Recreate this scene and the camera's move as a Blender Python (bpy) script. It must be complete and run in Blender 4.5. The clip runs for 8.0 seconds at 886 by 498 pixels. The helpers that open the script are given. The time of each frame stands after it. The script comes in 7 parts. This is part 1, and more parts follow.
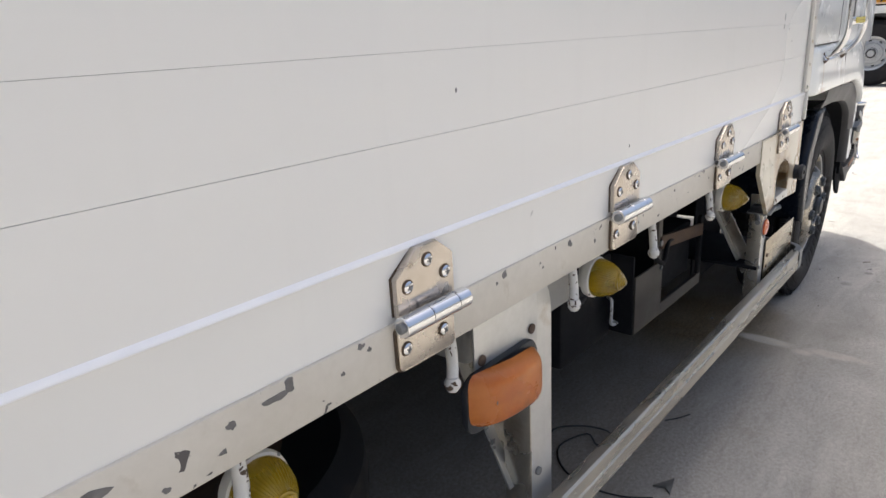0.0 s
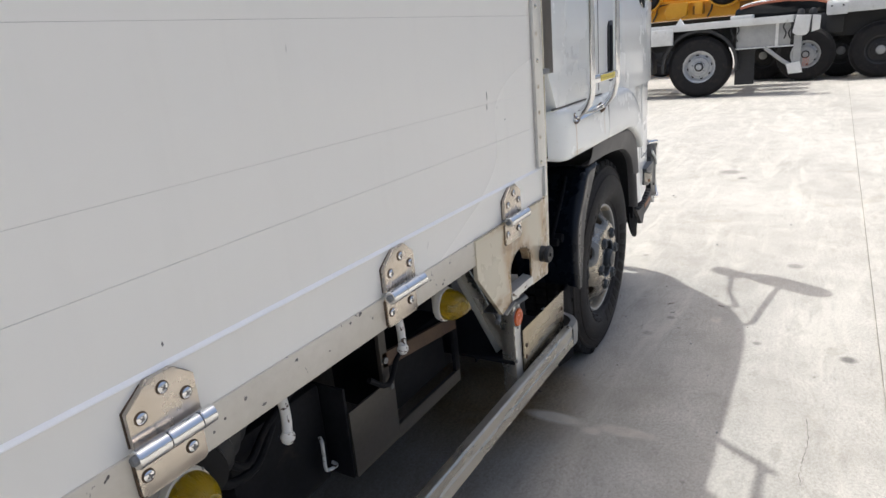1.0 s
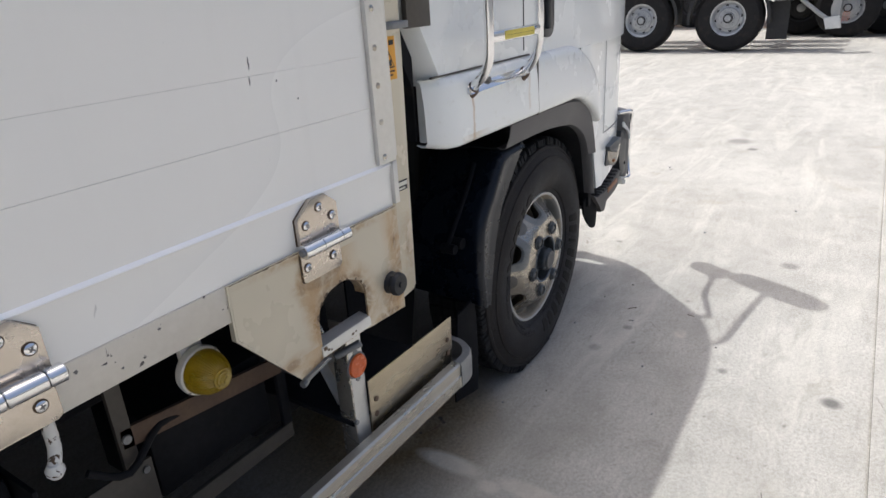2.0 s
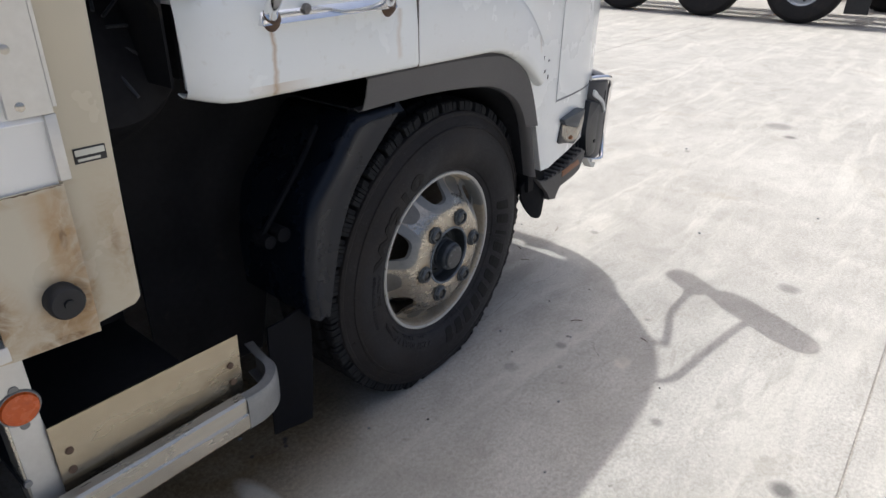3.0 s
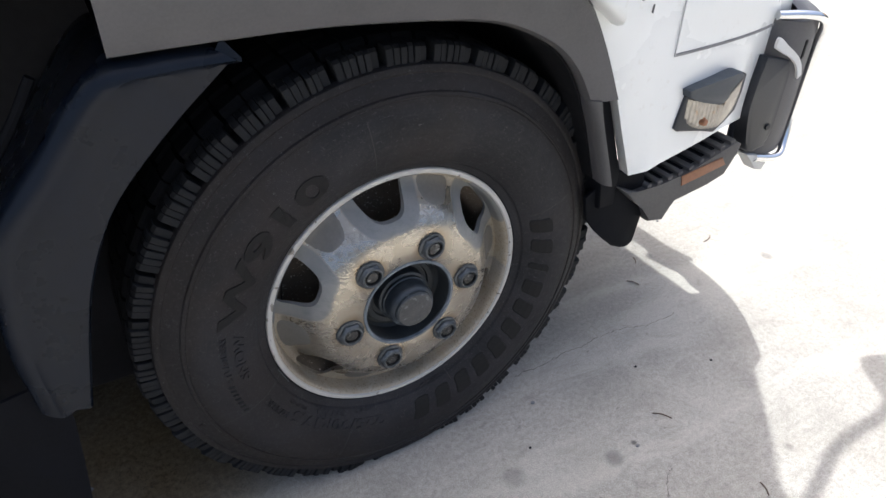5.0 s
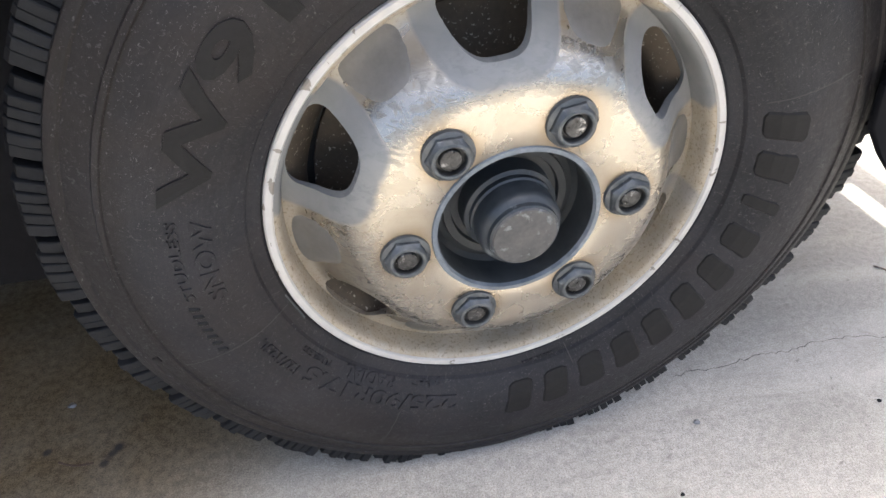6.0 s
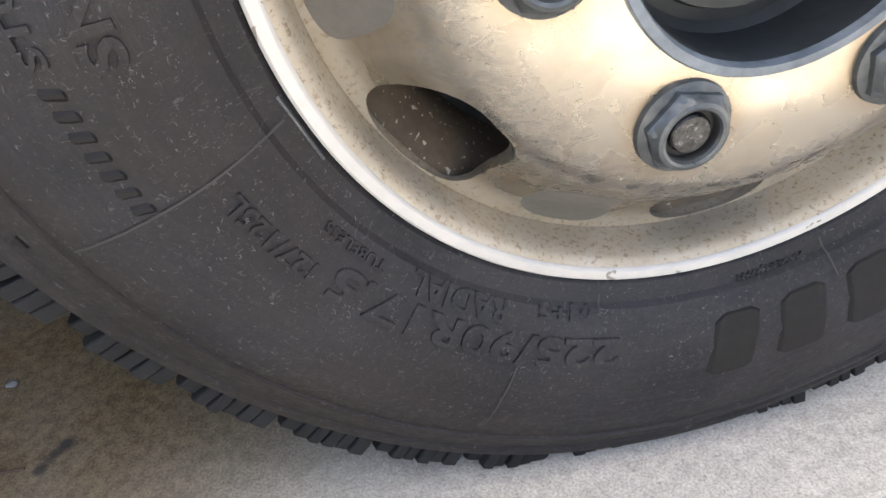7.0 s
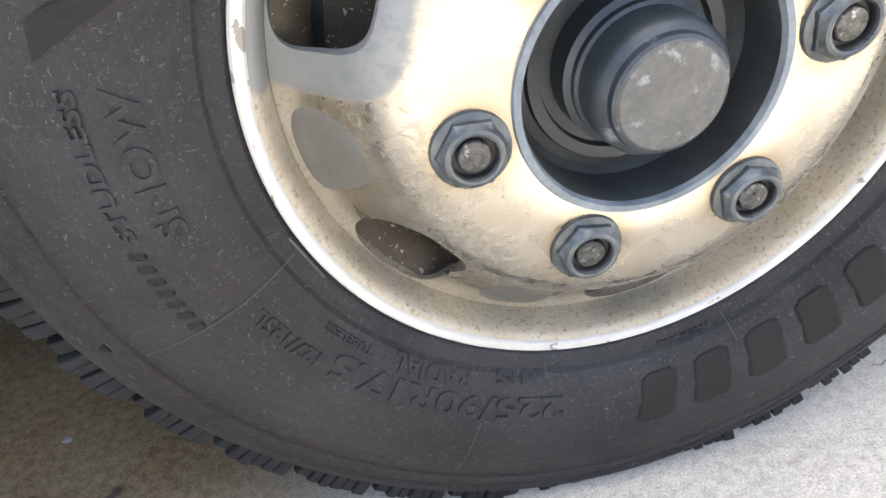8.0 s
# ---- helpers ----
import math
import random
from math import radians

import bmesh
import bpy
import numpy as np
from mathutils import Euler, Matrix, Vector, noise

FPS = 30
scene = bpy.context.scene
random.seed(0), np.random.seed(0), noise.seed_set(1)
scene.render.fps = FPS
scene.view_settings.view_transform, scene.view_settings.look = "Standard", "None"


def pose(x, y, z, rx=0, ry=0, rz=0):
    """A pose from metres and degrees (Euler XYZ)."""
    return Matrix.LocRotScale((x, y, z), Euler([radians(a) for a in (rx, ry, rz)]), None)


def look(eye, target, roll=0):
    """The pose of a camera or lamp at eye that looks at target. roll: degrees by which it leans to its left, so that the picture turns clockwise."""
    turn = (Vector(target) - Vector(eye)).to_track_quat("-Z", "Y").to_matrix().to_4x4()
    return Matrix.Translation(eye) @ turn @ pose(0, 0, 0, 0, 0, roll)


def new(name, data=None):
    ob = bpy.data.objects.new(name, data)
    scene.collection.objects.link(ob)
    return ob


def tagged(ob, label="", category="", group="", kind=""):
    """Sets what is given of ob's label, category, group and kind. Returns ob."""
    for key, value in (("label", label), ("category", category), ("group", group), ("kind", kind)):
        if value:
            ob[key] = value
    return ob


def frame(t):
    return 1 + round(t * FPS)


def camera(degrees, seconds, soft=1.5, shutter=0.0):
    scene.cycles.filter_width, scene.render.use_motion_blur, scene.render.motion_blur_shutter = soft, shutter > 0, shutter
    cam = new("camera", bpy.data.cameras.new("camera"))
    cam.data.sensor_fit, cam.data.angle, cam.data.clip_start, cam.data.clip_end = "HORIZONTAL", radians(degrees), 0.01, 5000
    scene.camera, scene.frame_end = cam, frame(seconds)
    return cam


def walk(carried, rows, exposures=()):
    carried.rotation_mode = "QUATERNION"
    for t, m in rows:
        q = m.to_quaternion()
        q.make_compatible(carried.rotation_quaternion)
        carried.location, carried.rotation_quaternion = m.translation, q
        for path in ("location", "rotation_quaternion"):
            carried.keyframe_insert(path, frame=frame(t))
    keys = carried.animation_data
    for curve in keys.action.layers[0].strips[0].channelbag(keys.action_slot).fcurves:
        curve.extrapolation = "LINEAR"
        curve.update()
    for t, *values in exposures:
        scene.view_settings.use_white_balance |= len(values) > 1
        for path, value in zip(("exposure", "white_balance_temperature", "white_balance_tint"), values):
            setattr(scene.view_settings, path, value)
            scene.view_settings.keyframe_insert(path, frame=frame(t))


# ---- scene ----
cam = camera(69.3, 8.0)
PATH = [
    (0, (-3.229, -0.48, 1.21), (-1.811, 0.787, 0.591), -3.3),
    (0.5, (-2.931, -0.613, 1.299), (-1.387, 0.493, 0.671), -1.4),
    (1, (-2.607, -0.668, 1.331), (-0.985, 0.339, 0.735), -5.2),
    (1.2, (-2.485, -0.699, 1.329), (-0.821, 0.254, 0.761), -5.4),
    (2.3, (-1.711, -0.782, 1.274), (-0.21, 0.276, 0.482), -3.1),
    (2.5, (-1.579, -0.807, 1.252), (-0.076, 0.247, 0.457), -3.0),
    (3, (-1.261, -0.87, 1.206), (0.142, 0.25, 0.325), 1.0),
    (3.5, (-0.939, -0.806, 1.151), (0.349, 0.324, 0.12), 1.5),
    (4, (-0.696, -0.739, 1.133), (0.522, 0.422, 0.053), 3.4),
    (4.2, (-0.603, -0.733, 1.12), (0.516, 0.575, 0.101), 2.1),
    (5.3, (-0.314, -0.578, 1.043), (0.422, 0.887, -0.102), 0.9),
    (5.5, (-0.284, -0.528, 1.0), (0.37, 0.978, -0.143), 1.4),
    (5.8, (-0.222, -0.432, 0.886), (0.206, 1.104, -0.322), 0.6),
    (6, (-0.177, -0.351, 0.763), (0.165, 1.178, -0.48), -0.4),
    (6.3, (-0.169, -0.239, 0.595), (0.168, 1.269, -0.674), -1.0),
    (6.5, (-0.179, -0.19, 0.514), (0.107, 1.363, -0.714), -3.4),
    (7, (-0.187, -0.145, 0.448), (-0.035, 1.445, -0.756), -6.7),
    (7.5, (-0.183, -0.153, 0.444), (-0.051, 1.435, -0.765), -7.7),
    (8, (-0.161, -0.214, 0.547), (-0.023, 1.428, -0.586), -8.9),
]
EXPOSURES = [(0.0, 0.35, 6080, 8), (0.5, 0.17, 6050, 7), (1.0, 0.10, 5950, 7), (2.5, -0.06, 5850, 8), (4.0, 0.12, 5850, 8), (5.5, 1.10, 5850, 7), (5.8, 1.50, 6100, 8), (6.0, 1.82, 6220, 8), (6.3, 1.98, 6450, 8), (7.0, 2.30, 6450, 7), (8.0, 2.52, 6300, 5)]
walk(cam, [(t, look(eye, target, roll)) for t, eye, target, roll in PATH], EXPOSURES)

# ---- world and sun ----
SUN_WAY = Vector((-0.10, -0.20, -1.0)).normalized()
world = bpy.data.worlds.new("sky")
scene.world = world
world.use_nodes = True
sky = world.node_tree.nodes.new("ShaderNodeTexSky")
sky.sky_type, sky.sun_disc = "NISHITA", False
sky.sun_elevation = math.asin(-SUN_WAY.z)
sky.sun_rotation = math.atan2(-SUN_WAY.x, -SUN_WAY.y)
sky.air_density, sky.dust_density, sky.ozone_density = 0.8, 8.0, 0.0
world.node_tree.links.new(sky.outputs[0], world.node_tree.nodes["Background"].inputs[0])
world.node_tree.nodes["Background"].inputs[1].default_value = 0.168
sun = new("sun", bpy.data.lights.new("sun", "SUN"))
sun.data.energy, sun.data.angle, sun.data.color = 2.75, radians(0.55), (1.0, 0.95, 0.87)
sun.matrix_world = look((0, 0, 20), Vector((0, 0, 20)) + SUN_WAY)


# ---- materials ----
def material(name):
    m = bpy.data.materials.new(name)
    m.use_nodes = True
    return m, m.node_tree.nodes, m.node_tree.links, m.node_tree.nodes["Principled BSDF"]


def noise_node(n, l, scale, detail=4.0, rough=0.6, distortion=0.0, stretch=None, seed=0.0):
    tc = n.new("ShaderNodeTexCoord")
    mp = n.new("ShaderNodeMapping")
    mp.inputs["Location"].default_value = (seed * 3.1, seed * 1.7, seed * 2.3)
    if stretch:
        mp.inputs["Scale"].default_value = stretch
    l.new(tc.outputs["Object"], mp.inputs[0])
    t = n.new("ShaderNodeTexNoise")
    t.inputs["Scale"].default_value, t.inputs["Detail"].default_value = scale, detail
    t.inputs["Roughness"].default_value, t.inputs["Distortion"].default_value = rough, distortion
    l.new(mp.outputs[0], t.inputs["Vector"])
    return t.outputs["Fac"]


def ramp(n, l, src, stops):
    r = n.new("ShaderNodeValToRGB")
    e = r.color_ramp.elements
    while len(e) < len(stops):
        e.new(0.5)
    for k, (pos, v) in enumerate(stops):
        e[k].position = pos
        e[k].color = (v, v, v, 1) if isinstance(v, (int, float)) else (*v, 1)
    l.new(src, r.inputs[0])
    return r.outputs[0]


def mix(n, l, fac, a, b):
    m = n.new("ShaderNodeMix")
    m.data_type = "RGBA"
    for sock, v in ((m.inputs[0], fac), (m.inputs[6], a), (m.inputs[7], b)):
        if isinstance(v, (int, float)):
            sock.default_value = v
        elif isinstance(v, tuple):
            sock.default_value = (*v, 1)
        else:
            l.new(v, sock)
    return m.outputs[2]


def maths(n, l, op, a, b):
    m = n.new("ShaderNodeMath")
    m.operation = op
    for sock, v in ((m.inputs[0], a), (m.inputs[1], b)):
        if isinstance(v, (int, float)):
            sock.default_value = v
        else:
            l.new(v, sock)
    return m.outputs[0]


def bump(n, l, p, src, strength, distance=0.001):
    b = n.new("ShaderNodeBump")
    b.inputs["Strength"].default_value, b.inputs["Distance"].default_value = strength, distance
    l.new(src, b.inputs["Height"])
    l.new(b.outputs[0], p.inputs["Normal"])


def surface(name, a, b, rough=0.5, metal=0.0, scale=6.0, fine=60.0, spread=0.12, relief=0.1, coat=0.0,
            stain=None, stain_from=0.62, stain_scale=9.0, stretch=None, chips=None, chip_from=0.72, chip_scale=28.0, relief_mm=1.0, spec=0.5):
    """Two colours mixed by broad and fine noise, with uneven gloss, fine relief, and if wanted stains and chips."""
    m, n, l, p = material(name)
    broad = noise_node(n, l, scale, 5, 0.6, stretch=stretch)
    grain = noise_node(n, l, fine, 3, 0.6, seed=2.0, stretch=stretch)
    fac = ramp(n, l, maths(n, l, "ADD", maths(n, l, "MULTIPLY", broad, 0.7), maths(n, l, "MULTIPLY", grain, 0.3)), [(0.35, 0.0), (0.65, 1.0)])
    col = mix(n, l, fac, a, b)
    if stain:
        s = ramp(n, l, noise_node(n, l, stain_scale, 6, 0.65, 0.4, seed=5.0, stretch=stretch), [(stain_from, 0.0), (min(stain_from + 0.16, 0.99), 0.85)])
        col = mix(n, l, s, col, stain)
    r_out = ramp(n, l, broad, [(0.3, max(rough - spread, 0.02)), (0.7, min(rough + spread, 1.0))])
    if chips:
        c = ramp(n, l, noise_node(n, l, chip_scale, 3, 0.5, 0.6, seed=9.0), [(chip_from, 0.0), (chip_from + 0.015, 1.0)])
        col = mix(n, l, c, col, chips)
        r_out = mix(n, l, c, r_out, (0.8, 0.8, 0.8))
    l.new(col, p.inputs["Base Color"])
    l.new(r_out, p.inputs["Roughness"])
    p.inputs["Metallic"].default_value = metal
    p.inputs["Specular IOR Level"].default_value = spec
    p.inputs["Coat Weight"].default_value = coat
    p.inputs["Coat Roughness"].default_value = 0.06
    if relief:
        bump(n, l, p, grain, relief, relief_mm * 0.001)
    return m


def concrete_material():
    m, n, l, p = material("worn_concrete")
    broad = noise_node(n, l, 0.55, 6, 0.62, 0.5)
    mid = noise_node(n, l, 4.5, 6, 0.65, 0.3, seed=3.0)
    fine = noise_node(n, l, 90, 4, 0.7, seed=6.0)
    grit = noise_node(n, l, 420, 2, 0.6, seed=8.0)
    v = maths(n, l, "ADD", maths(n, l, "MULTIPLY", broad, 0.5), maths(n, l, "MULTIPLY", mid, 0.5))
    col = mix(n, l, ramp(n, l, v, [(0.38, 0.0), (0.62, 1.0)]), (0.39, 0.370, 0.330), (0.565, 0.538, 0.484))
    col = mix(n, l, ramp(n, l, fine, [(0.34, 0.55), (0.60, 0.0)]), col, (0.25, 0.235, 0.21))
    col = mix(n, l, ramp(n, l, grit, [(0.32, 0.48), (0.46, 0.0)]), col, (0.13, 0.12, 0.105))
    # tyre-brushed streaks and brown oil film along the bay
    streak = ramp(n, l, noise_node(n, l, 3.0, 5, 0.6, 1.2, stretch=(0.25, 1.6, 1), seed=4.0), [(0.50, 0.0), (0.66, 0.40)])
    col = mix(n, l, streak, col, (0.62, 0.59, 0.52))
    scuffs = ramp(n, l, noise_node(n, l, 9.0, 6, 0.7, 1.6, stretch=(0.5, 1.3, 1), seed=31.0), [(0.53, 0.0), (0.68, 0.45)])
    col = mix(n, l, scuffs, col, (0.27, 0.25, 0.215))
    pits = ramp(n, l, noise_node(n, l, 46.0, 4, 0.65, 0.5, seed=33.0), [(0.665, 0.0), (0.72, 0.7)])
    col = mix(n, l, pits, col, (0.20, 0.185, 0.16))
    oil = ramp(n, l, noise_node(n, l, 2.2, 5, 0.6, 0.6, seed=12.0), [(0.60, 0.0), (0.75, 0.5)])
    col = mix(n, l, oil, col, (0.30, 0.26, 0.20))
    # brown dirt film under the truck, with its shade put into the colour
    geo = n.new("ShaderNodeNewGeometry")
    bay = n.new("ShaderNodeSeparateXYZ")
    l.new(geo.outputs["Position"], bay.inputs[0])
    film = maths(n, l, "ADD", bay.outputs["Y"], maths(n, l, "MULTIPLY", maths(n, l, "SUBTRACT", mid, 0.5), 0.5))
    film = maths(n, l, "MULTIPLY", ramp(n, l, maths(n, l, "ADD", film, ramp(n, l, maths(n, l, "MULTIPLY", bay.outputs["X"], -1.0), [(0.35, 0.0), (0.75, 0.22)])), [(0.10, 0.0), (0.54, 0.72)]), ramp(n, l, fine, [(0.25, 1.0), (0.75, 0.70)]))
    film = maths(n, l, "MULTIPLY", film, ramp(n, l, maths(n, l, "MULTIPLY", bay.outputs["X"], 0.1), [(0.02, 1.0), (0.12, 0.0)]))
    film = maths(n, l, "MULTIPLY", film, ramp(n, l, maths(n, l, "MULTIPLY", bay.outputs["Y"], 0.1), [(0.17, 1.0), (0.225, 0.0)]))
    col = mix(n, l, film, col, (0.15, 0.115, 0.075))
    # drips and spots that lie in the yard
    wob = n.new("ShaderNodeTexNoise")
    wob.inputs["Scale"].default_value, wob.inputs["Detail"].default_value = 22.0, 4.0
    off = n.new("ShaderNodeVectorMath")
    off.operation = "MULTIPLY_ADD"
    off.inputs[1].default_value, off.inputs[2].default_value = (0.07, 0.07, 0), (-0.035, -0.035, 0)
    l.new(wob.outputs["Color"], off.inputs[0])
    place = n.new("ShaderNodeVectorMath")
    l.new(geo.outputs["Position"], place.inputs[0])
    l.new(off.outputs[0], place.inputs[1])
    for x, y, r, depth in ((0.162, -0.818, 0.038, 0.75), (1.262, -0.575, 0.050, 0.5), (0.200, -0.483, 0.022, 0.55), (0.417, -0.084, 0.008, 0.8),
                           (0.354, -0.094, 0.024, 0.5), (0.150, -0.032, 0.030, 0.35), (3.8, 0.08, 0.12, 0.45), (3.55, -0.05, 0.05, 0.7), (1.245, 0.241, 0.022, 0.5), (0.25, -0.15, 0.012, 0.4), (0.69, -0.247, 0.014, 0.4), (2.76, 0.37, 0.02, 0.6)):
        d = n.new("ShaderNodeVectorMath")
        d.operation = "DISTANCE"
        l.new(place.outputs[0], d.inputs[0])
        d.inputs[1].default_value = (x, y, 0)
        col = mix(n, l, ramp(n, l, d.outputs["Value"], [(r * 0.45, depth), (r, 0.0)]), col, (0.09, 0.085, 0.08))
    # yellowed film round the oil patch
    d = n.new("ShaderNodeVectorMath")
    d.operation = "DISTANCE"
    l.new(place.outputs[0], d.inputs[0])
    d.inputs[1].default_value = (-0.55, 0.26, 0)
    col = mix(n, l, maths(n, l, "MULTIPLY", ramp(n, l, d.outputs["Value"], [(0.15, 0.25), (0.55, 0.0)]), ramp(n, l, mid, [(0.30, 0.75), (0.60, 1.0)])), col, (0.55, 0.475, 0.335))
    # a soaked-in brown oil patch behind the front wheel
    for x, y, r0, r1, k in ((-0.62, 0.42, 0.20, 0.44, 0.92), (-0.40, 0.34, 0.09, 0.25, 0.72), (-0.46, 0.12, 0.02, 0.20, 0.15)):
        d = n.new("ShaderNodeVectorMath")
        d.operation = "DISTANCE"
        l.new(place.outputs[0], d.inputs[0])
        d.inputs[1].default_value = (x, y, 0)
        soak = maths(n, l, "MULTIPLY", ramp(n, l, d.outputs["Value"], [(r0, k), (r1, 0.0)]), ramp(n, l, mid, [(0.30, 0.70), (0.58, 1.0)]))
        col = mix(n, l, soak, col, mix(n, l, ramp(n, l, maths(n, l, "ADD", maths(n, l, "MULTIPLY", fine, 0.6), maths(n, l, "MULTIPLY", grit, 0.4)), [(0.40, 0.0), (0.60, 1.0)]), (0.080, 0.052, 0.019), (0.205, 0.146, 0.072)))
    # small dark drops
    wob2 = n.new("ShaderNodeTexNoise")
    wob2.inputs["Scale"].default_value, wob2.inputs["Detail"].default_value = 230.0, 3.0
    off2 = n.new("ShaderNodeVectorMath")
    off2.operation = "MULTIPLY_ADD"
    off2.inputs[1].default_value, off2.inputs[2].default_value = (0.030, 0.030, 0), (-0.015, -0.015, 0)
    l.new(wob2.outputs["Color"], off2.inputs[0])
    near = n.new("ShaderNodeVectorMath")
    l.new(geo.outputs["Position"], near.inputs[0])
    l.new(off2.outputs[0], near.inputs[1])
    for x, y, r, depth in ((-0.501, 0.257, 0.0085, 0.9), (-0.507, 0.249, 0.0050, 0.8), (-0.512, 0.243, 0.0045, 0.75), (-0.516, 0.234, 0.0055, 0.8), (-0.596, 0.270, 0.0060, 0.8), (-0.475, 0.296, 0.0030, 0.6)):
        d = n.new("ShaderNodeVectorMath")
        d.operation = "DISTANCE"
        l.new(near.outputs[0], d.inputs[0])
        d.inputs[1].default_value = (x, y, 0)
        col = mix(n, l, ramp(n, l, d.outputs["Value"], [(r * 0.75, depth), (r, 0.0)]), col, (0.035, 0.034, 0.036))
    # pale streaks by the guard rail; last patch: mirror-thrown light painted into the concrete
    for x, y, sx, sy in ((-0.668, 0.106, 24.0, 7.6), (-0.662, -0.150, 26.0, 8.2), (-0.700, -0.040, 34.0, 24.0), (0.400, -0.290, 24.0, 32.0)):
        d = n.new("ShaderNodeVectorMath")
        d.operation = "MULTIPLY_ADD"
        l.new(place.outputs[0], d.inputs[0])
        d.inputs[1].default_value, d.inputs[2].default_value = (sx, sy, 0), (-x * sx, -y * sy, 0)
        e = n.new("ShaderNodeVectorMath")
        e.operation = "LENGTH"
        l.new(d.outputs[0], e.inputs[0])
        col = mix(n, l, maths(n, l, "MULTIPLY", ramp(n, l, e.outputs["Value"], [(0.55, 0.8), (1.0, 0.0)]), ramp(n, l, mid, [(0.36, 0.35), (0.56, 1.0)])), col, (0.60, 0.555, 0.47))
    # sandy grain over everything
    sand = noise_node(n, l, 430, 4, 0.8, seed=21.0)
    grains = n.new("ShaderNodeVectorMath")
    grains.operation = "SCALE"
    l.new(col, grains.inputs[0])
    l.new(ramp(n, l, sand, [(0.36, 0.72), (0.64, 1.22)]), grains.inputs["Scale"])
    l.new(grains.outputs[0], p.inputs["Base Color"])
    p.inputs["Roughness"].default_value = 0.85
    p.inputs["Specular IOR Level"].default_value = 0.35
    bump(n, l, p, maths(n, l, "ADD", maths(n, l, "ADD", maths(n, l, "MULTIPLY", fine, 0.35), grit), sand), 0.34, 0.0013)
    return m


def panel_material():
    """White coated aluminium boards, lightly dusty, with faint run marks."""
    m, n, l, p = material("white_coated_panel")
    broad = noise_node(n, l, 1.1, 0, 0.5, 0.0, stretch=(0.6, 1, 1.6))
    runs = noise_node(n, l, 16, 4, 0.6, 0.0, stretch=(1, 1, 0.08), seed=3.0)
    specks = noise_node(n, l, 22, 2, 0.5, 0.8, stretch=(1.0, 1.0, 0.45), seed=7.0)
    col = mix(n, l, ramp(n, l, broad, [(0.3, 0.0), (0.7, 1.0)]), (0.815, 0.800, 0.752), (0.832, 0.818, 0.775))
    col = mix(n, l, ramp(n, l, runs, [(0.54, 0.0), (0.80, 0.08)]), col, (0.56, 0.55, 0.52))
    col = mix(n, l, ramp(n, l, specks, [(0.755, 0.0), (0.775, 0.55)]), col, (0.30, 0.29, 0.28))
    l.new(col, p.inputs["Base Color"])
    l.new(ramp(n, l, broad, [(0.3, 0.23), (0.7, 0.29)]), p.inputs["Roughness"])
    return m


def rusty_white(name, base, streaks, blots=()):
    """White paint with rust that runs down from fixings at the given x, z."""
    m, n, l, p = material(name)
    geo = n.new("ShaderNodeNewGeometry")
    sep = n.new("ShaderNodeSeparateXYZ")
    l.new(geo.outputs["Position"], sep.inputs[0])
    broad = noise_node(n, l, 3.0, 5, 0.6)
    wob = noise_node(n, l, 14, 4, 0.6, seed=2.0)
    col = mix(n, l, ramp(n, l, broad, [(0.35, 0.0), (0.65, 1.0)]), base, tuple(c * 0.97 for c in base))
    xs = maths(n, l, "ADD", sep.outputs["X"], maths(n, l, "MULTIPLY", maths(n, l, "SUBTRACT", wob, 0.5), 0.035))
    for x, z, length, w, k in streaks:
        across = maths(n, l, "ABSOLUTE", maths(n, l, "SUBTRACT", xs, x), 0)
        f1 = ramp(n, l, maths(n, l, "DIVIDE", across, w), [(0.0, k), (1.0, 0.0)])
        down = maths(n, l, "DIVIDE", maths(n, l, "SUBTRACT", z, sep.outputs["Z"]), length)
        f2 = ramp(n, l, down, [(0.0, 0.0), (0.02, 1.0), (0.9, 0.8), (1.0, 0.0)])
        col = mix(n, l, maths(n, l, "MULTIPLY", f1, f2), col, (0.42, 0.25, 0.09))
    patch = ramp(n, l, noise_node(n, l, 30, 6, 0.7, 0.8, seed=4.0), [(0.36, 0.15), (0.60, 1.0)])
    for x, z, rx, rz, inner, k in blots:
        u = maths(n, l, "DIVIDE", maths(n, l, "SUBTRACT", xs, x), rx)
        v = maths(n, l, "DIVIDE", maths(n, l, "SUBTRACT", sep.outputs["Z"], z), rz)
        d = maths(n, l, "SQRT", maths(n, l, "ADD", maths(n, l, "MULTIPLY", u, u), maths(n, l, "MULTIPLY", v, v)), 0)
        f = maths(n, l, "MULTIPLY", ramp(n, l, d, [(inner, k), (1.0, 0.0)]), patch)
        col = mix(n, l, f, col, (0.34, 0.195, 0.065))
        core = maths(n, l, "MULTIPLY", ramp(n, l, d, [(inner, k * 0.6), (inner + 0.10, 0.0)]), patch)
        col = mix(n, l, core, col, (0.09, 0.05, 0.025))
    dirt = ramp(n, l, noise_node(n, l, 40, 4, 0.7, seed=6.0), [(0.60, 0.0), (0.8, 0.3)])
    col = mix(n, l, dirt, col, (0.5, 0.45, 0.34))
    l.new(col, p.inputs["Base Color"])
    l.new(ramp(n, l, broad, [(0.3, 0.18), (0.7, 0.34)]), p.inputs["Roughness"])
    p.inputs["Coat Weight"].default_value, p.inputs["Coat Roughness"].default_value = 0.5, 0.05
    return m


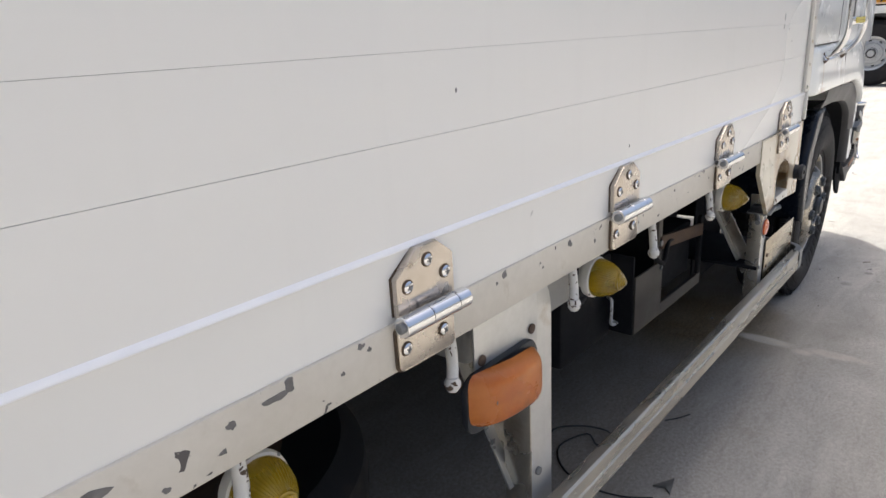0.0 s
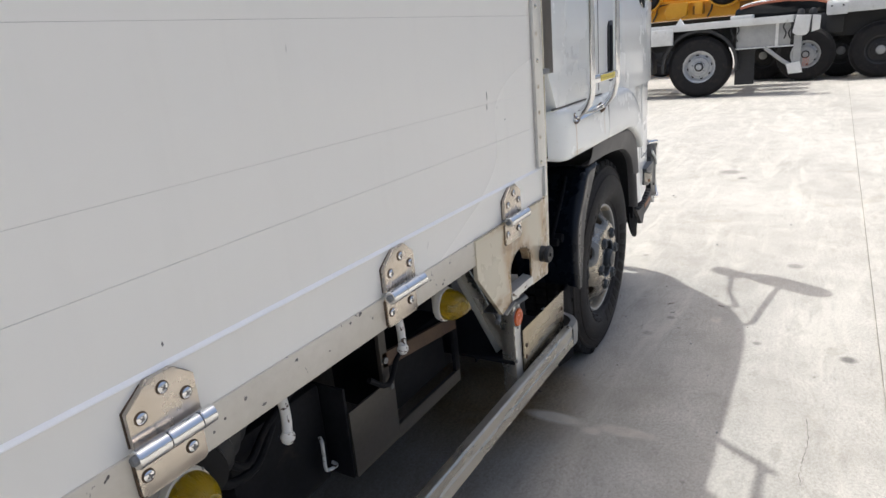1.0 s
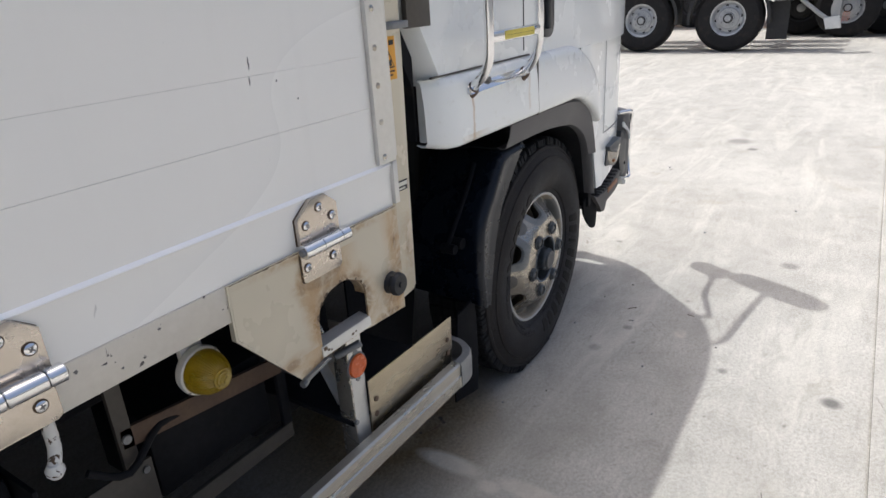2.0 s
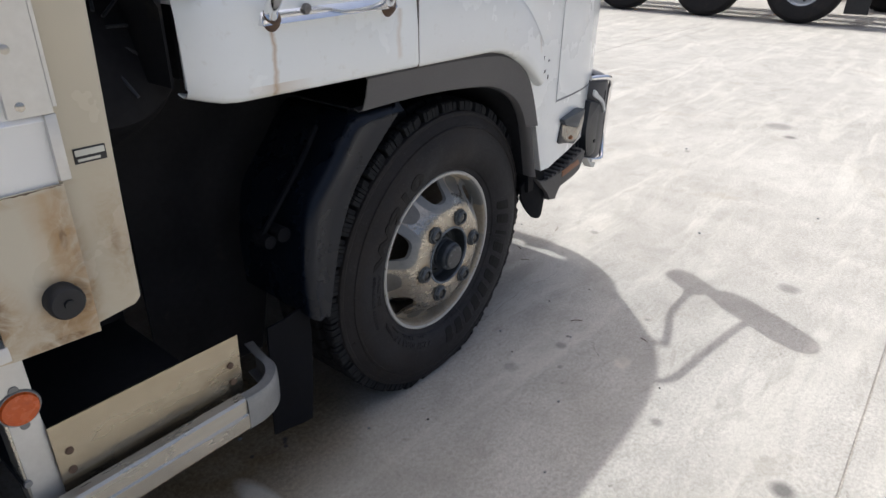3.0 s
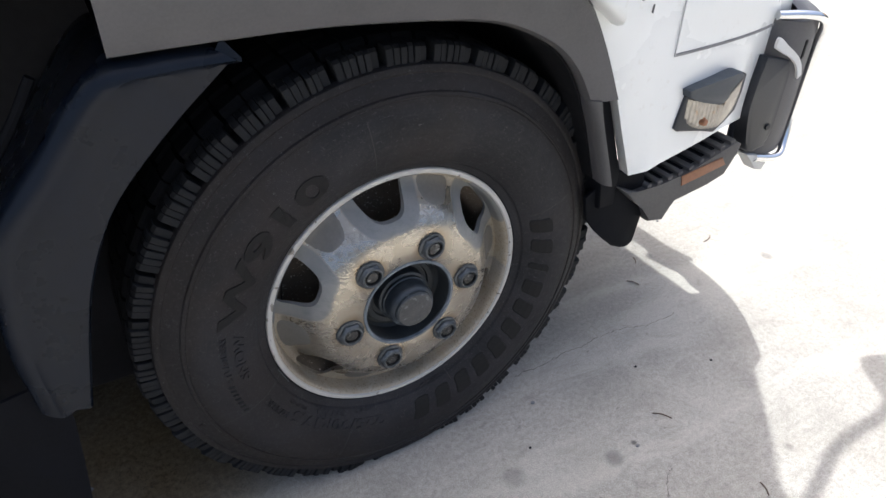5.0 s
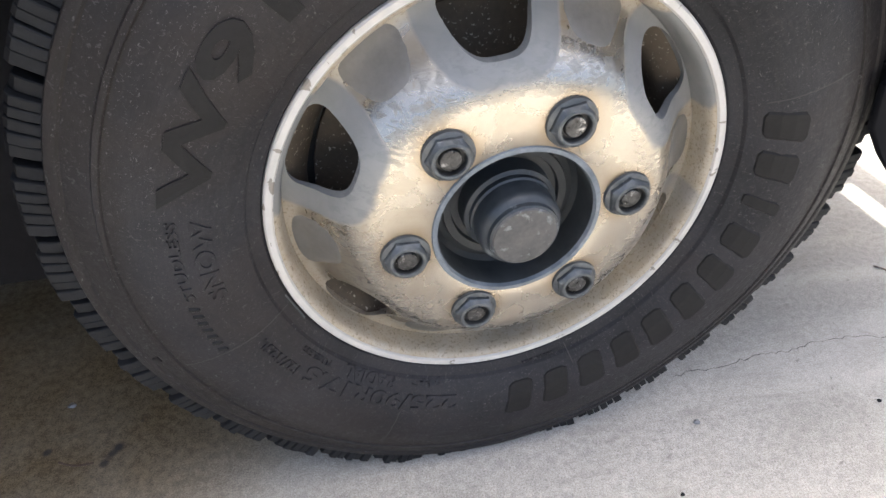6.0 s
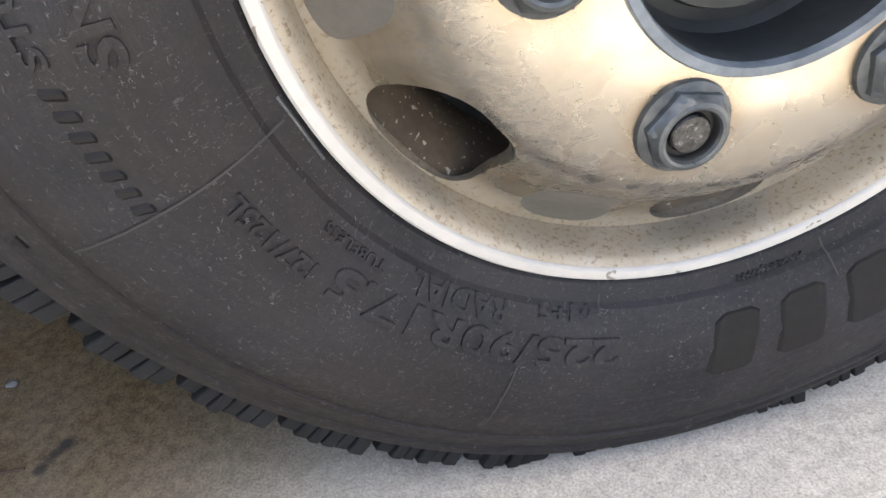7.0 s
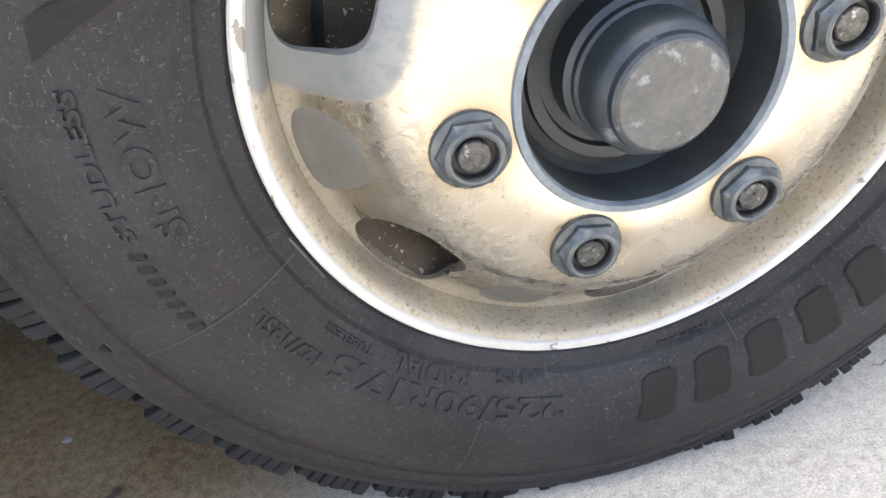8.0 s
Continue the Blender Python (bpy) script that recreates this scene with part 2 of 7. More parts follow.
def wheel_material():
    """Plated steel wheel: polished, with a scuffed, hazy band and brown dust."""
    m, n, l, p = material("plated_wheel")
    tc = n.new("ShaderNodeTexCoord")
    sep = n.new("ShaderNodeSeparateXYZ")
    l.new(tc.outputs["Object"], sep.inputs[0])
    r = maths(n, l, "SQRT", maths(n, l, "ADD", maths(n, l, "MULTIPLY", sep.outputs["X"], sep.outputs["X"]), maths(n, l, "MULTIPLY", sep.outputs["Z"], sep.outputs["Z"])), 0)
    wob = noise_node(n, l, 30, 5, 0.65, 0.8)
    scrape = noise_node(n, l, 60, 6, 0.68, 1.1, stretch=(1.0, 1.0, 2.2), seed=3.0)
    rr = maths(n, l, "ADD", r, maths(n, l, "MULTIPLY", maths(n, l, "SUBTRACT", wob, 0.5), 0.03))
    band = ramp(n, l, rr, [(0.128, 0.0), (0.146, 1.0), (0.166, 1.0), (0.184, 0.0)])
    haze = maths(n, l, "MULTIPLY", maths(n, l, "MULTIPLY", band, ramp(n, l, maths(n, l, "ADD", maths(n, l, "MULTIPLY", sep.outputs["Z"], 2.0), 0.5), [(0.20, 0.62), (0.50, 1.0)])), ramp(n, l, scrape, [(0.50, 0.0), (0.57, 0.85)]))
    dust = ramp(n, l, noise_node(n, l, 18, 5, 0.65, 0.5, seed=6.0), [(0.42, 0.0), (0.72, 0.55)])
    ring = ramp(n, l, r, [(0.198, 0.0), (0.214, 0.9)])
    col = mix(n, l, dust, (0.430, 0.398, 0.342), (0.330, 0.285, 0.216))
    col = mix(n, l, haze, col, (0.33, 0.315, 0.28))
    # fine bright scratches that run through the hazy band, and long thin hairlines over the flat
    cuts = noise_node(n, l, 95, 4, 0.75, 2.4, stretch=(0.55, 1.0, 1.5), seed=17.0)
    cuts = maths(n, l, "MULTIPLY", ramp(n, l, cuts, [(0.475, 0.0), (0.495, 1.0), (0.505, 1.0), (0.525, 0.0)]), maths(n, l, "MAXIMUM", haze, ramp(n, l, wob, [(0.55, 0.0), (0.66, 0.5)])))
    col = mix(n, l, maths(n, l, "MULTIPLY", cuts, 0.7), col, (0.13, 0.125, 0.115))
    tarnish = ramp(n, l, noise_node(n, l, 55, 6, 0.7, 1.0, seed=11.0), [(0.56, 0.0), (0.72, 0.6)])
    col = mix(n, l, maths(n, l, "MULTIPLY", tarnish, ramp(n, l, r, [(0.12, 0.15), (0.17, 1.0)])), col, (0.30, 0.23, 0.14))
    col = mix(n, l, maths(n, l, "MULTIPLY", ring, ramp(n, l, wob, [(0.35, 0.45), (0.62, 1.0)])), col, (0.34, 0.29, 0.21))
    specks = maths(n, l, "MULTIPLY", ring, ramp(n, l, noise_node(n, l, 300, 4, 0.7, seed=14.0), [(0.54, 0.0), (0.64, 0.8)]))
    col = mix(n, l, specks, col, (0.15, 0.105, 0.06))
    turn = maths(n, l, "ARCTAN2", sep.outputs["Z"], sep.outputs["X"])
    # brown dirt that has gathered round the feet of the six nuts
    dn = maths(n, l, "SUBTRACT", maths(n, l, "FLOORED_MODULO", maths(n, l, "ADD", turn, radians(-68.6 + 30.0 + 360.0)), radians(60.0)), radians(30.0))
    nu, nv = maths(n, l, "MULTIPLY", dn, r), maths(n, l, "SUBTRACT", r, 0.1111)
    foot = maths(n, l, "SQRT", maths(n, l, "ADD", maths(n, l, "MULTIPLY", nu, nu), maths(n, l, "MULTIPLY", nv, nv)), 0)
    foot = maths(n, l, "ADD", foot, maths(n, l, "MULTIPLY", maths(n, l, "SUBTRACT", wob, 0.5), 0.012))
    col = mix(n, l, ramp(n, l, foot, [(0.0245, 0.60), (0.0285, 0.28), (0.038, 0.0)]), col, (0.25, 0.18, 0.105))
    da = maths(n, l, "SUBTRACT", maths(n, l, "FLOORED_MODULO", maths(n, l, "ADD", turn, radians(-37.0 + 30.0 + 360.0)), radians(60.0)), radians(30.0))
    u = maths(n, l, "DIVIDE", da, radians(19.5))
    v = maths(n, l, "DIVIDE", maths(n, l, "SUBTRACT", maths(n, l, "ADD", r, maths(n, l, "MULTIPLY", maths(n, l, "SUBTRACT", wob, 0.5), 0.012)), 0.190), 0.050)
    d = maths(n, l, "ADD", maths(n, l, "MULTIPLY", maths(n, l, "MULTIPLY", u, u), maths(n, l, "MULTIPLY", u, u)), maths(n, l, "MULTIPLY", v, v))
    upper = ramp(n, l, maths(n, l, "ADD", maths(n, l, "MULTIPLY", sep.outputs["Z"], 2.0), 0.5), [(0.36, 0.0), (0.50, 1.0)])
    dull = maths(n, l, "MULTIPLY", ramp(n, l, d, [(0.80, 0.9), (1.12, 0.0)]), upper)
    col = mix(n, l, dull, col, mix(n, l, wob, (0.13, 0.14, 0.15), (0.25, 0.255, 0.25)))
    l.new(col, p.inputs["Base Color"])
    rough = maths(n, l, "ADD", maths(n, l, "ADD", 0.23, maths(n, l, "MULTIPLY", dull, 0.20)), maths(n, l, "MULTIPLY", dust, 0.25))
    rough = maths(n, l, "ADD", rough, maths(n, l, "MULTIPLY", haze, 0.30))
    l.new(maths(n, l, "ADD", rough, maths(n, l, "MULTIPLY", ring, 0.30)), p.inputs["Roughness"])
    l.new(maths(n, l, "SUBTRACT", 0.90, maths(n, l, "MULTIPLY", maths(n, l, "MAXIMUM", ring, dull), 0.75)), p.inputs["Metallic"])
    bump(n, l, p, scrape, 0.12, 0.0006)
    return m


def tyre_material():
    """Dusty rubber: fine rings and scuffs along the turn, brown dirt towards the shoulder."""
    m, n, l, p = material("scuffed_tyre_rubber")
    tc = n.new("ShaderNodeTexCoord")
    sep = n.new("ShaderNodeSeparateXYZ")
    l.new(tc.outputs["Object"], sep.inputs[0])
    r = maths(n, l, "SQRT", maths(n, l, "ADD", maths(n, l, "MULTIPLY", sep.outputs["X"], sep.outputs["X"]), maths(n, l, "MULTIPLY", sep.outputs["Z"], sep.outputs["Z"])), 0)
    # angle taken about the lower left, so its seam lies at the upper right
    turn = maths(n, l, "ARCTAN2", maths(n, l, "SUBTRACT", sep.outputs["X"], sep.outputs["Z"]), maths(n, l, "MULTIPLY", maths(n, l, "ADD", sep.outputs["X"], sep.outputs["Z"]), -1.0))

    def polar(a, b, scale, detail, rough, seed, distortion=0.0):
        v = n.new("ShaderNodeCombineXYZ")
        l.new(maths(n, l, "MULTIPLY", turn, a), v.inputs[0])
        l.new(maths(n, l, "MULTIPLY", r, b), v.inputs[1])
        v.inputs[2].default_value = seed
        t = n.new("ShaderNodeTexNoise")
        t.inputs["Scale"].default_value, t.inputs["Detail"].default_value = scale, detail
        t.inputs["Roughness"].default_value, t.inputs["Distortion"].default_value = rough, distortion
        l.new(v.outputs[0], t.inputs["Vector"])
        return t.outputs["Fac"]

    broad = noise_node(n, l, 8, 6, 0.65, 0.4)
    rings = polar(0.8, 30.0, 6.0, 5, 0.65, 1.0)
    scuff = polar(5.0, 16.0, 9.0, 6, 0.7, 4.0, 0.6)
    marks = polar(14.0, 90.0, 5.0, 3, 0.55, 8.0, 1.2)
    nicks = polar(22.0, 40.0, 4.0, 4, 0.6, 15.0, 1.5)
    fine = noise_node(n, l, 260, 3, 0.6, seed=7.0)
    col = mix(n, l, ramp(n, l, broad, [(0.36, 0.0), (0.66, 1.0)]), (0.0098, 0.0098, 0.0118), (0.0205, 0.0204, 0.0236))
    col = mix(n, l, ramp(n, l, rings, [(0.50, 0.0), (0.72, 0.55)]), col, (0.0252, 0.0243, 0.0248))
    col = mix(n, l, ramp(n, l, scuff, [(0.54, 0.0), (0.70, 0.75)]), col, (0.0390, 0.0376, 0.0385))
    brown = noise_node(n, l, 5.0, 5, 0.65, 0.8, seed=19.0)
    col = mix(n, l, ramp(n, l, brown, [(0.50, 0.0), (0.68, 0.55)]), col, (0.0235, 0.0185, 0.0160))
    shoulder = maths(n, l, "ADD", r, maths(n, l, "MULTIPLY", maths(n, l, "SUBTRACT", broad, 0.5), 0.05))
    col = mix(n, l, ramp(n, l, shoulder, [(0.340, 0.0), (0.356, 0.60), (0.370, 0.35), (0.392, 0.55), (0.41, 0.3)]), col, (0.0150, 0.0118, 0.0096))
    col = mix(n, l, ramp(n, l, marks, [(0.655, 0.0), (0.69, 0.75)]), col, (0.095, 0.092, 0.092))
    col = mix(n, l, ramp(n, l, nicks, [(0.625, 0.0), (0.665, 0.6)]), col, (0.070, 0.067, 0.067))
    # dusty specks, and long hairline scratches along the turn
    dots = noise_node(n, l, 330, 2, 0.5, seed=23.0)
    col = mix(n, l, ramp(n, l, dots, [(0.735, 0.0), (0.775, 0.6)]), col, (0.070, 0.067, 0.065))
    hair = polar(3.0, 120.0, 3.0, 5, 0.75, 27.0, 2.2)
    col = mix(n, l, maths(n, l, "MULTIPLY", ramp(n, l, hair, [(0.485, 0.0), (0.497, 0.45), (0.503, 0.45), (0.515, 0.0)]), ramp(n, l, broad, [(0.45, 0.0), (0.60, 1.0)])), col, (0.052, 0.051, 0.053))
    l.new(col, p.inputs["Base Color"])
    l.new(ramp(n, l, scuff, [(0.3, 0.55), (0.7, 0.80)]), p.inputs["Roughness"])
    p.inputs["Specular IOR Level"].default_value = 0.28
    bump(n, l, p, maths(n, l, "ADD", maths(n, l, "MULTIPLY", fine, 0.4), maths(n, l, "ADD", rings, scuff)), 0.5, 0.0011)
    return m


def lens_material(name, base, rough, through_light):
    m, n, l, p = material(name)
    v = noise_node(n, l, 18, 4, 0.6)
    l.new(mix(n, l, ramp(n, l, v, [(0.35, 0.0), (0.7, 1.0)]), base, tuple(c * 0.6 for c in base)), p.inputs["Base Color"])
    p.inputs["Roughness"].default_value = rough
    p.inputs["Transmission Weight"].default_value = through_light
    p.inputs["Coat Weight"].default_value = 0.3
    return m


CONCRETE = concrete_material()
PANEL = panel_material()
RAIL_PAINT = surface("chipped_beige_rail_paint", (0.55, 0.51, 0.43), (0.64, 0.60, 0.52), 0.42, scale=4, fine=70, stain=(0.42, 0.36, 0.26), stain_from=0.62, stain_scale=11, chips=(0.10, 0.09, 0.085), chip_from=0.70, chip_scale=48, relief=0.15)
RIDGE = surface("whitened_ridge_highlight", (0.90, 0.90, 0.90), (0.93, 0.93, 0.93), 0.35, 0.0, scale=9, relief=0.0, coat=0.3)
BARE_CHIP = surface("bare_dark_primer", (0.12, 0.115, 0.11), (0.20, 0.19, 0.18), 0.7, scale=60, fine=200)
GUSSET_PAINT = rusty_white("rust_stained_beige_steel", (0.555, 0.500, 0.375), ((-1.215, 0.880, 0.17, 0.035, 0.75), (-0.99, 0.905, 0.22, 0.03, 0.6), (-1.13, 0.880, 0.07, 0.05, 0.5), (-0.985, 0.745, 0.1, 0.05, 0.5), (-1.228, 0.72, 0.05, 0.05, 0.6)), ((-1.143, 0.760, 0.110, 0.098, 0.66, 0.85), (-1.182, 0.848, 0.085, 0.036, 0.55, 0.7), (-1.233, 0.840, 0.024, 0.06, 0.2, 0.7), (-0.966, 0.80, 0.034, 0.13, 0.10, 0.75), (-0.985, 0.735, 0.055, 0.06, 0.42, 0.7), (-1.215, 0.690, 0.075, 0.030, 0.2, 0.6), (-1.215, 0.770, 0.030, 0.12, 0.1, 0.5), (-1.16, 0.900, 0.24, 0.012, 0.3, 0.8), (-0.90, 0.80, 0.04, 0.14, 0.1, 0.5), (-1.02, 0.72, 0.10, 0.035, 0.1, 0.45), (-0.978, 0.835, 0.026, 0.095, 0.12, 0.95), (-0.975, 0.745, 0.030, 0.050, 0.45, 0.95), (-1.01, 0.690, 0.075, 0.016, 0.35, 0.9), (-1.28, 0.715, 0.05, 0.022, 0.3, 0.7)))
CAB_PAINT = rusty_white("glossy_white_cab_paint", (0.82, 0.835, 0.815), ((0.30, 0.97, 0.05, 0.012, 0.25),), ((0.42, 0.56, 0.03, 0.02, 0.1, 0.20),))
GARNISH_PAINT = rusty_white("white_step_garnish_paint", (0.86, 0.88, 0.86), ((-0.580, 1.072, 0.13, 0.007, 0.75), (-0.575, 0.975, 0.03, 0.07, 0.40), (-0.275, 1.075, 0.10, 0.010, 0.35)))
STAINLESS = surface("dull_stainless_plate", (0.50, 0.45, 0.39), (0.60, 0.55, 0.49), 0.24, 1.0, scale=14, fine=120, relief=0.05, stain=(0.26, 0.20, 0.15), stain_from=0.60, stain_scale=20)
CHROME = surface("bright_chrome", (0.80, 0.80, 0.80), (0.86, 0.86, 0.86), 0.10, 1.0, spread=0.05, scale=20, relief=0.0)
STEEL = surface("greasy_grey_steel", (0.16, 0.165, 0.17), (0.27, 0.275, 0.28), 0.5, 0.6, scale=30, fine=140, stain=(0.10, 0.09, 0.075), stain_from=0.6, relief=0.2)
NUT_STEEL = surface("blue_grey_nut_steel", (0.050, 0.057, 0.063), (0.120, 0.130, 0.136), 0.38, 0.55, scale=60, fine=240, stain=(0.36, 0.37, 0.37), stain_from=0.66, stain_scale=90, relief=0.3)
STUD_END = surface("bare_stud_end", (0.018, 0.018, 0.018), (0.10, 0.10, 0.10), 0.35, 0.7, stain=(0.55, 0.55, 0.54), stain_from=0.56, stain_scale=130, scale=150, fine=420, relief=0.3)
KICK_METAL = surface("browned_bare_aluminium", (0.29, 0.25, 0.185), (0.42, 0.375, 0.29), 0.24, 0.92, scale=5, fine=110, stain=(0.20, 0.150, 0.085), stain_from=0.56, stain_scale=3.5, stretch=(0.4, 1, 1), relief=0.0)
ALUMINIUM = surface("weathered_aluminium", (0.46, 0.43, 0.365), (0.58, 0.55, 0.48), 0.27, 0.80, scale=9, fine=90, stain=(0.30, 0.215, 0.125), stain_from=0.54, stain_scale=5, stretch=(0.25, 1, 1), relief=0.05)
ALU_PALE = surface("pale_aluminium_post", (0.56, 0.555, 0.53), (0.66, 0.655, 0.63), 0.38, 0.6, scale=9, fine=90, stain=(0.40, 0.34, 0.25), stain_from=0.66, relief=0.08)
BLACK_PLASTIC = surface("black_moulded_plastic", (0.021, 0.023, 0.027), (0.040, 0.043, 0.049), 0.42, scale=7, fine=300, relief=0.12, stain=(0.045, 0.043, 0.039), stain_from=0.66, spec=0.35)
GREY_PLASTIC = surface("grey_faded_plastic", (0.078, 0.076, 0.078), (0.112, 0.109, 0.111), 0.50, scale=7, fine=260, relief=0.12, spec=0.35)
MUDGUARD = surface("black_blue_sheen_plastic", (0.0034, 0.0056, 0.0105), (0.0065, 0.0098, 0.0175), 0.28, scale=9, fine=120, relief=0.05, stain=(0.016, 0.017, 0.020), stain_from=0.64, stain_scale=16, spec=0.24)
RUBBER = surface("dusty_tyre_rubber", (0.0135, 0.0133, 0.0142), (0.0255, 0.0243, 0.0246), 0.74, scale=9, fine=180, stain=(0.037, 0.0315, 0.0275), stain_from=0.53, stain_scale=9, chips=(0.075, 0.070, 0.064), chip_from=0.745, chip_scale=120, relief=0.4, spec=0.22)
TYRE_RUBBER = tyre_material()
TREAD_RUBBER = surface("worn_tread_rubber", (0.0085, 0.009, 0.0100), (0.0185, 0.0195, 0.0212), 0.8, scale=40, fine=240, relief=0.3, spec=0.25)
LETTER_RUBBER = surface("raised_letter_rubber", (0.0105, 0.0103, 0.0108), (0.018, 0.0174, 0.0174), 0.6, scale=30, fine=200, relief=0.1, spec=0.15)
MOULD_RUBBER = surface("dusty_mould_line", (0.020, 0.020, 0.020), (0.038, 0.037, 0.036), 0.7, scale=40, fine=200, relief=0.1)
# darker copy of the tread rubber, with the wheel arch's shade in its colour
SHADED_TREAD = surface("shaded_tread_rubber", (0.0125, 0.0125, 0.0135), (0.0215, 0.0215, 0.0225), 0.85, scale=40, fine=240, relief=0.3, spec=0.08)
CHASSIS = surface("oily_black_chassis", (0.0085, 0.009, 0.0105), (0.019, 0.019, 0.021), 0.6, scale=8, fine=70, stain=(0.034, 0.029, 0.024), stain_from=0.62, spec=0.10)
RUSTY = surface("rusty_brown_bracket", (0.075, 0.045, 0.030), (0.13, 0.085, 0.055), 0.75, scale=18, fine=120, relief=0.3)
TANK_PAINT = surface("grey_tank_paint", (0.24, 0.24, 0.235), (0.30, 0.30, 0.29), 0.4, scale=6, fine=80)
BROWN_SHEET = surface("dull_brown_sheet", (0.045, 0.039, 0.032), (0.075, 0.065, 0.053), 0.5, 0.0, scale=8, fine=80)
HOOK_PAINT = surface("chipped_white_hook_paint", (0.62, 0.61, 0.57), (0.70, 0.69, 0.66), 0.4, scale=20, fine=120, chips=(0.09, 0.06, 0.04), chip_from=0.60, chip_scale=85, relief=0.2)
WHITE_PLASTIC = surface("white_plastic_base", (0.66, 0.65, 0.61), (0.72, 0.71, 0.67), 0.4, scale=20, fine=120, relief=0.05)
YELLOW_LENS = lens_material("yellow_ribbed_lens", (0.66, 0.44, 0.012), 0.08, 0.6)
AMBER_LENS = surface("faded_amber_lens", (0.40, 0.095, 0.010), (0.55, 0.18, 0.030), 0.28, scale=10, fine=60, stain=(0.16, 0.05, 0.015), stain_from=0.56, relief=0.1)
RED_LENS = surface("orange_red_reflector", (0.55, 0.085, 0.012), (0.66, 0.13, 0.02), 0.25, scale=60, fine=200, relief=0.3)
RUBBER_BLACK = surface("black_rubber_buffer", (0.0055, 0.006, 0.0075), (0.012, 0.013, 0.016), 0.55, scale=30, fine=160, relief=0.15)
WHITE_RING = surface("white_painted_rim_edge", (0.43, 0.42, 0.39), (0.52, 0.505, 0.475), 0.36, scale=18, fine=120, chips=(0.22, 0.20, 0.17), chip_from=0.64, chip_scale=60, relief=0.05)
PATCH_GREY = surface("dull_grey_recess", (0.15, 0.145, 0.13), (0.21, 0.20, 0.185), 0.5, 0.4, scale=40, fine=200, relief=0.15)
HUB_BLUE = surface("blue_grey_hub_paint", (0.020, 0.026, 0.032), (0.044, 0.052, 0.060), 0.42, 0.2, scale=24, fine=150, stain=(0.33, 0.36, 0.37), stain_from=0.60, stain_scale=40, relief=0.25)
CAP_END = surface("worn_hub_cap_end", (0.048, 0.049, 0.051), (0.105, 0.104, 0.102), 0.5, 0.2, scale=40, fine=200, relief=0.2, stain=(0.30, 0.325, 0.34), stain_from=0.60, stain_scale=70)
STICKER_ORANGE = surface("orange_warning_film", (0.72, 0.33, 0.02), (0.78, 0.38, 0.03), 0.4, scale=20, fine=60, relief=0.0)
STICKER_YELLOW = surface("yellow_step_film", (0.62, 0.50, 0.06), (0.70, 0.58, 0.10), 0.45, scale=30, fine=90, relief=0.0)
PRINT_BLACK = surface("black_print", (0.012, 0.012, 0.012), (0.02, 0.02, 0.02), 0.5, relief=0.0)
FADED_PRINT = surface("faded_dark_print", (0.20, 0.15, 0.03), (0.34, 0.27, 0.05), 0.5, scale=90, relief=0.0)
PLATE_WHITE = surface("pale_label_film", (0.55, 0.54, 0.46), (0.62, 0.61, 0.53), 0.4, relief=0.0)
GLASS_DARK = surface("dark_tinted_glass", (0.012, 0.014, 0.016), (0.016, 0.018, 0.02), 0.04, spread=0.01, relief=0.0)
SEAM_DARK = surface("dirty_seam", (0.07, 0.062, 0.052), (0.13, 0.115, 0.10), 0.7, scale=20, fine=100, relief=0.0)
SEAM_GREY = surface("grey_dusty_seam", (0.17, 0.17, 0.175), (0.26, 0.26, 0.26), 0.7, scale=20, fine=100, relief=0.0)
SEAM_PALE = surface("pale_fine_seam", (0.46, 0.46, 0.46), (0.56, 0.56, 0.56), 0.7, scale=20, fine=100, relief=0.0)
BLUE_RING = surface("worn_blue_grey_ring", (0.085, 0.105, 0.125), (0.20, 0.225, 0.25), 0.55, 0.1, scale=40, fine=160, stain=(0.10, 0.11, 0.11), stain_from=0.6, stain_scale=30, relief=0.15)
RUST_GAP_EDGE = surface("dark_rust_and_gap_edge", (0.05, 0.034, 0.022), (0.15, 0.10, 0.06), 0.8, scale=60, fine=220, relief=0.3)
DULL_AMBER = surface("dull_amber_strip", (0.20, 0.085, 0.040), (0.30, 0.135, 0.065), 0.5, scale=30, fine=120, relief=0.1)
BORE_DARK = surface("dark_greasy_bore_and_void", (0.022, 0.026, 0.029), (0.045, 0.050, 0.052), 0.5, 0.2, scale=30, fine=150, relief=0.2)
DULL_CAP = surface("dull_grey_rail_end", (0.23, 0.235, 0.235), (0.32, 0.32, 0.315), 0.5, 0.5, scale=14, fine=120, stain=(0.17, 0.15, 0.12), stain_from=0.6, relief=0.08)
FLAP_RUBBER = surface("dull_black_flap_rubber", (0.005, 0.0055, 0.007), (0.009, 0.0095, 0.012), 0.7, scale=14, fine=120, relief=0.1, spec=0.08)
DUSTY_STEP = surface("dusty_grey_step_plastic", (0.062, 0.060, 0.060), (0.110, 0.105, 0.100), 0.55, scale=14, fine=200, relief=0.15, spec=0.3)
LAMP_GLASS = surface("clear_lamp_glass", (0.34, 0.315, 0.27), (0.50, 0.47, 0.41), 0.08, 0.45, scale=30, fine=120, relief=0.1, stain=(0.42, 0.22, 0.09), stain_from=0.60, stain_scale=38)
DRUM = surface("brown_speckled_drum", (0.055, 0.044, 0.031), (0.110, 0.086, 0.060), 0.7, scale=30, fine=200, chips=(0.42, 0.38, 0.32), chip_from=0.66, chip_scale=260)
SKIN_GREY = surface("grey_inner_skin", (0.26, 0.25, 0.235), (0.34, 0.33, 0.31), 0.6, scale=4, fine=30, relief=0.0)
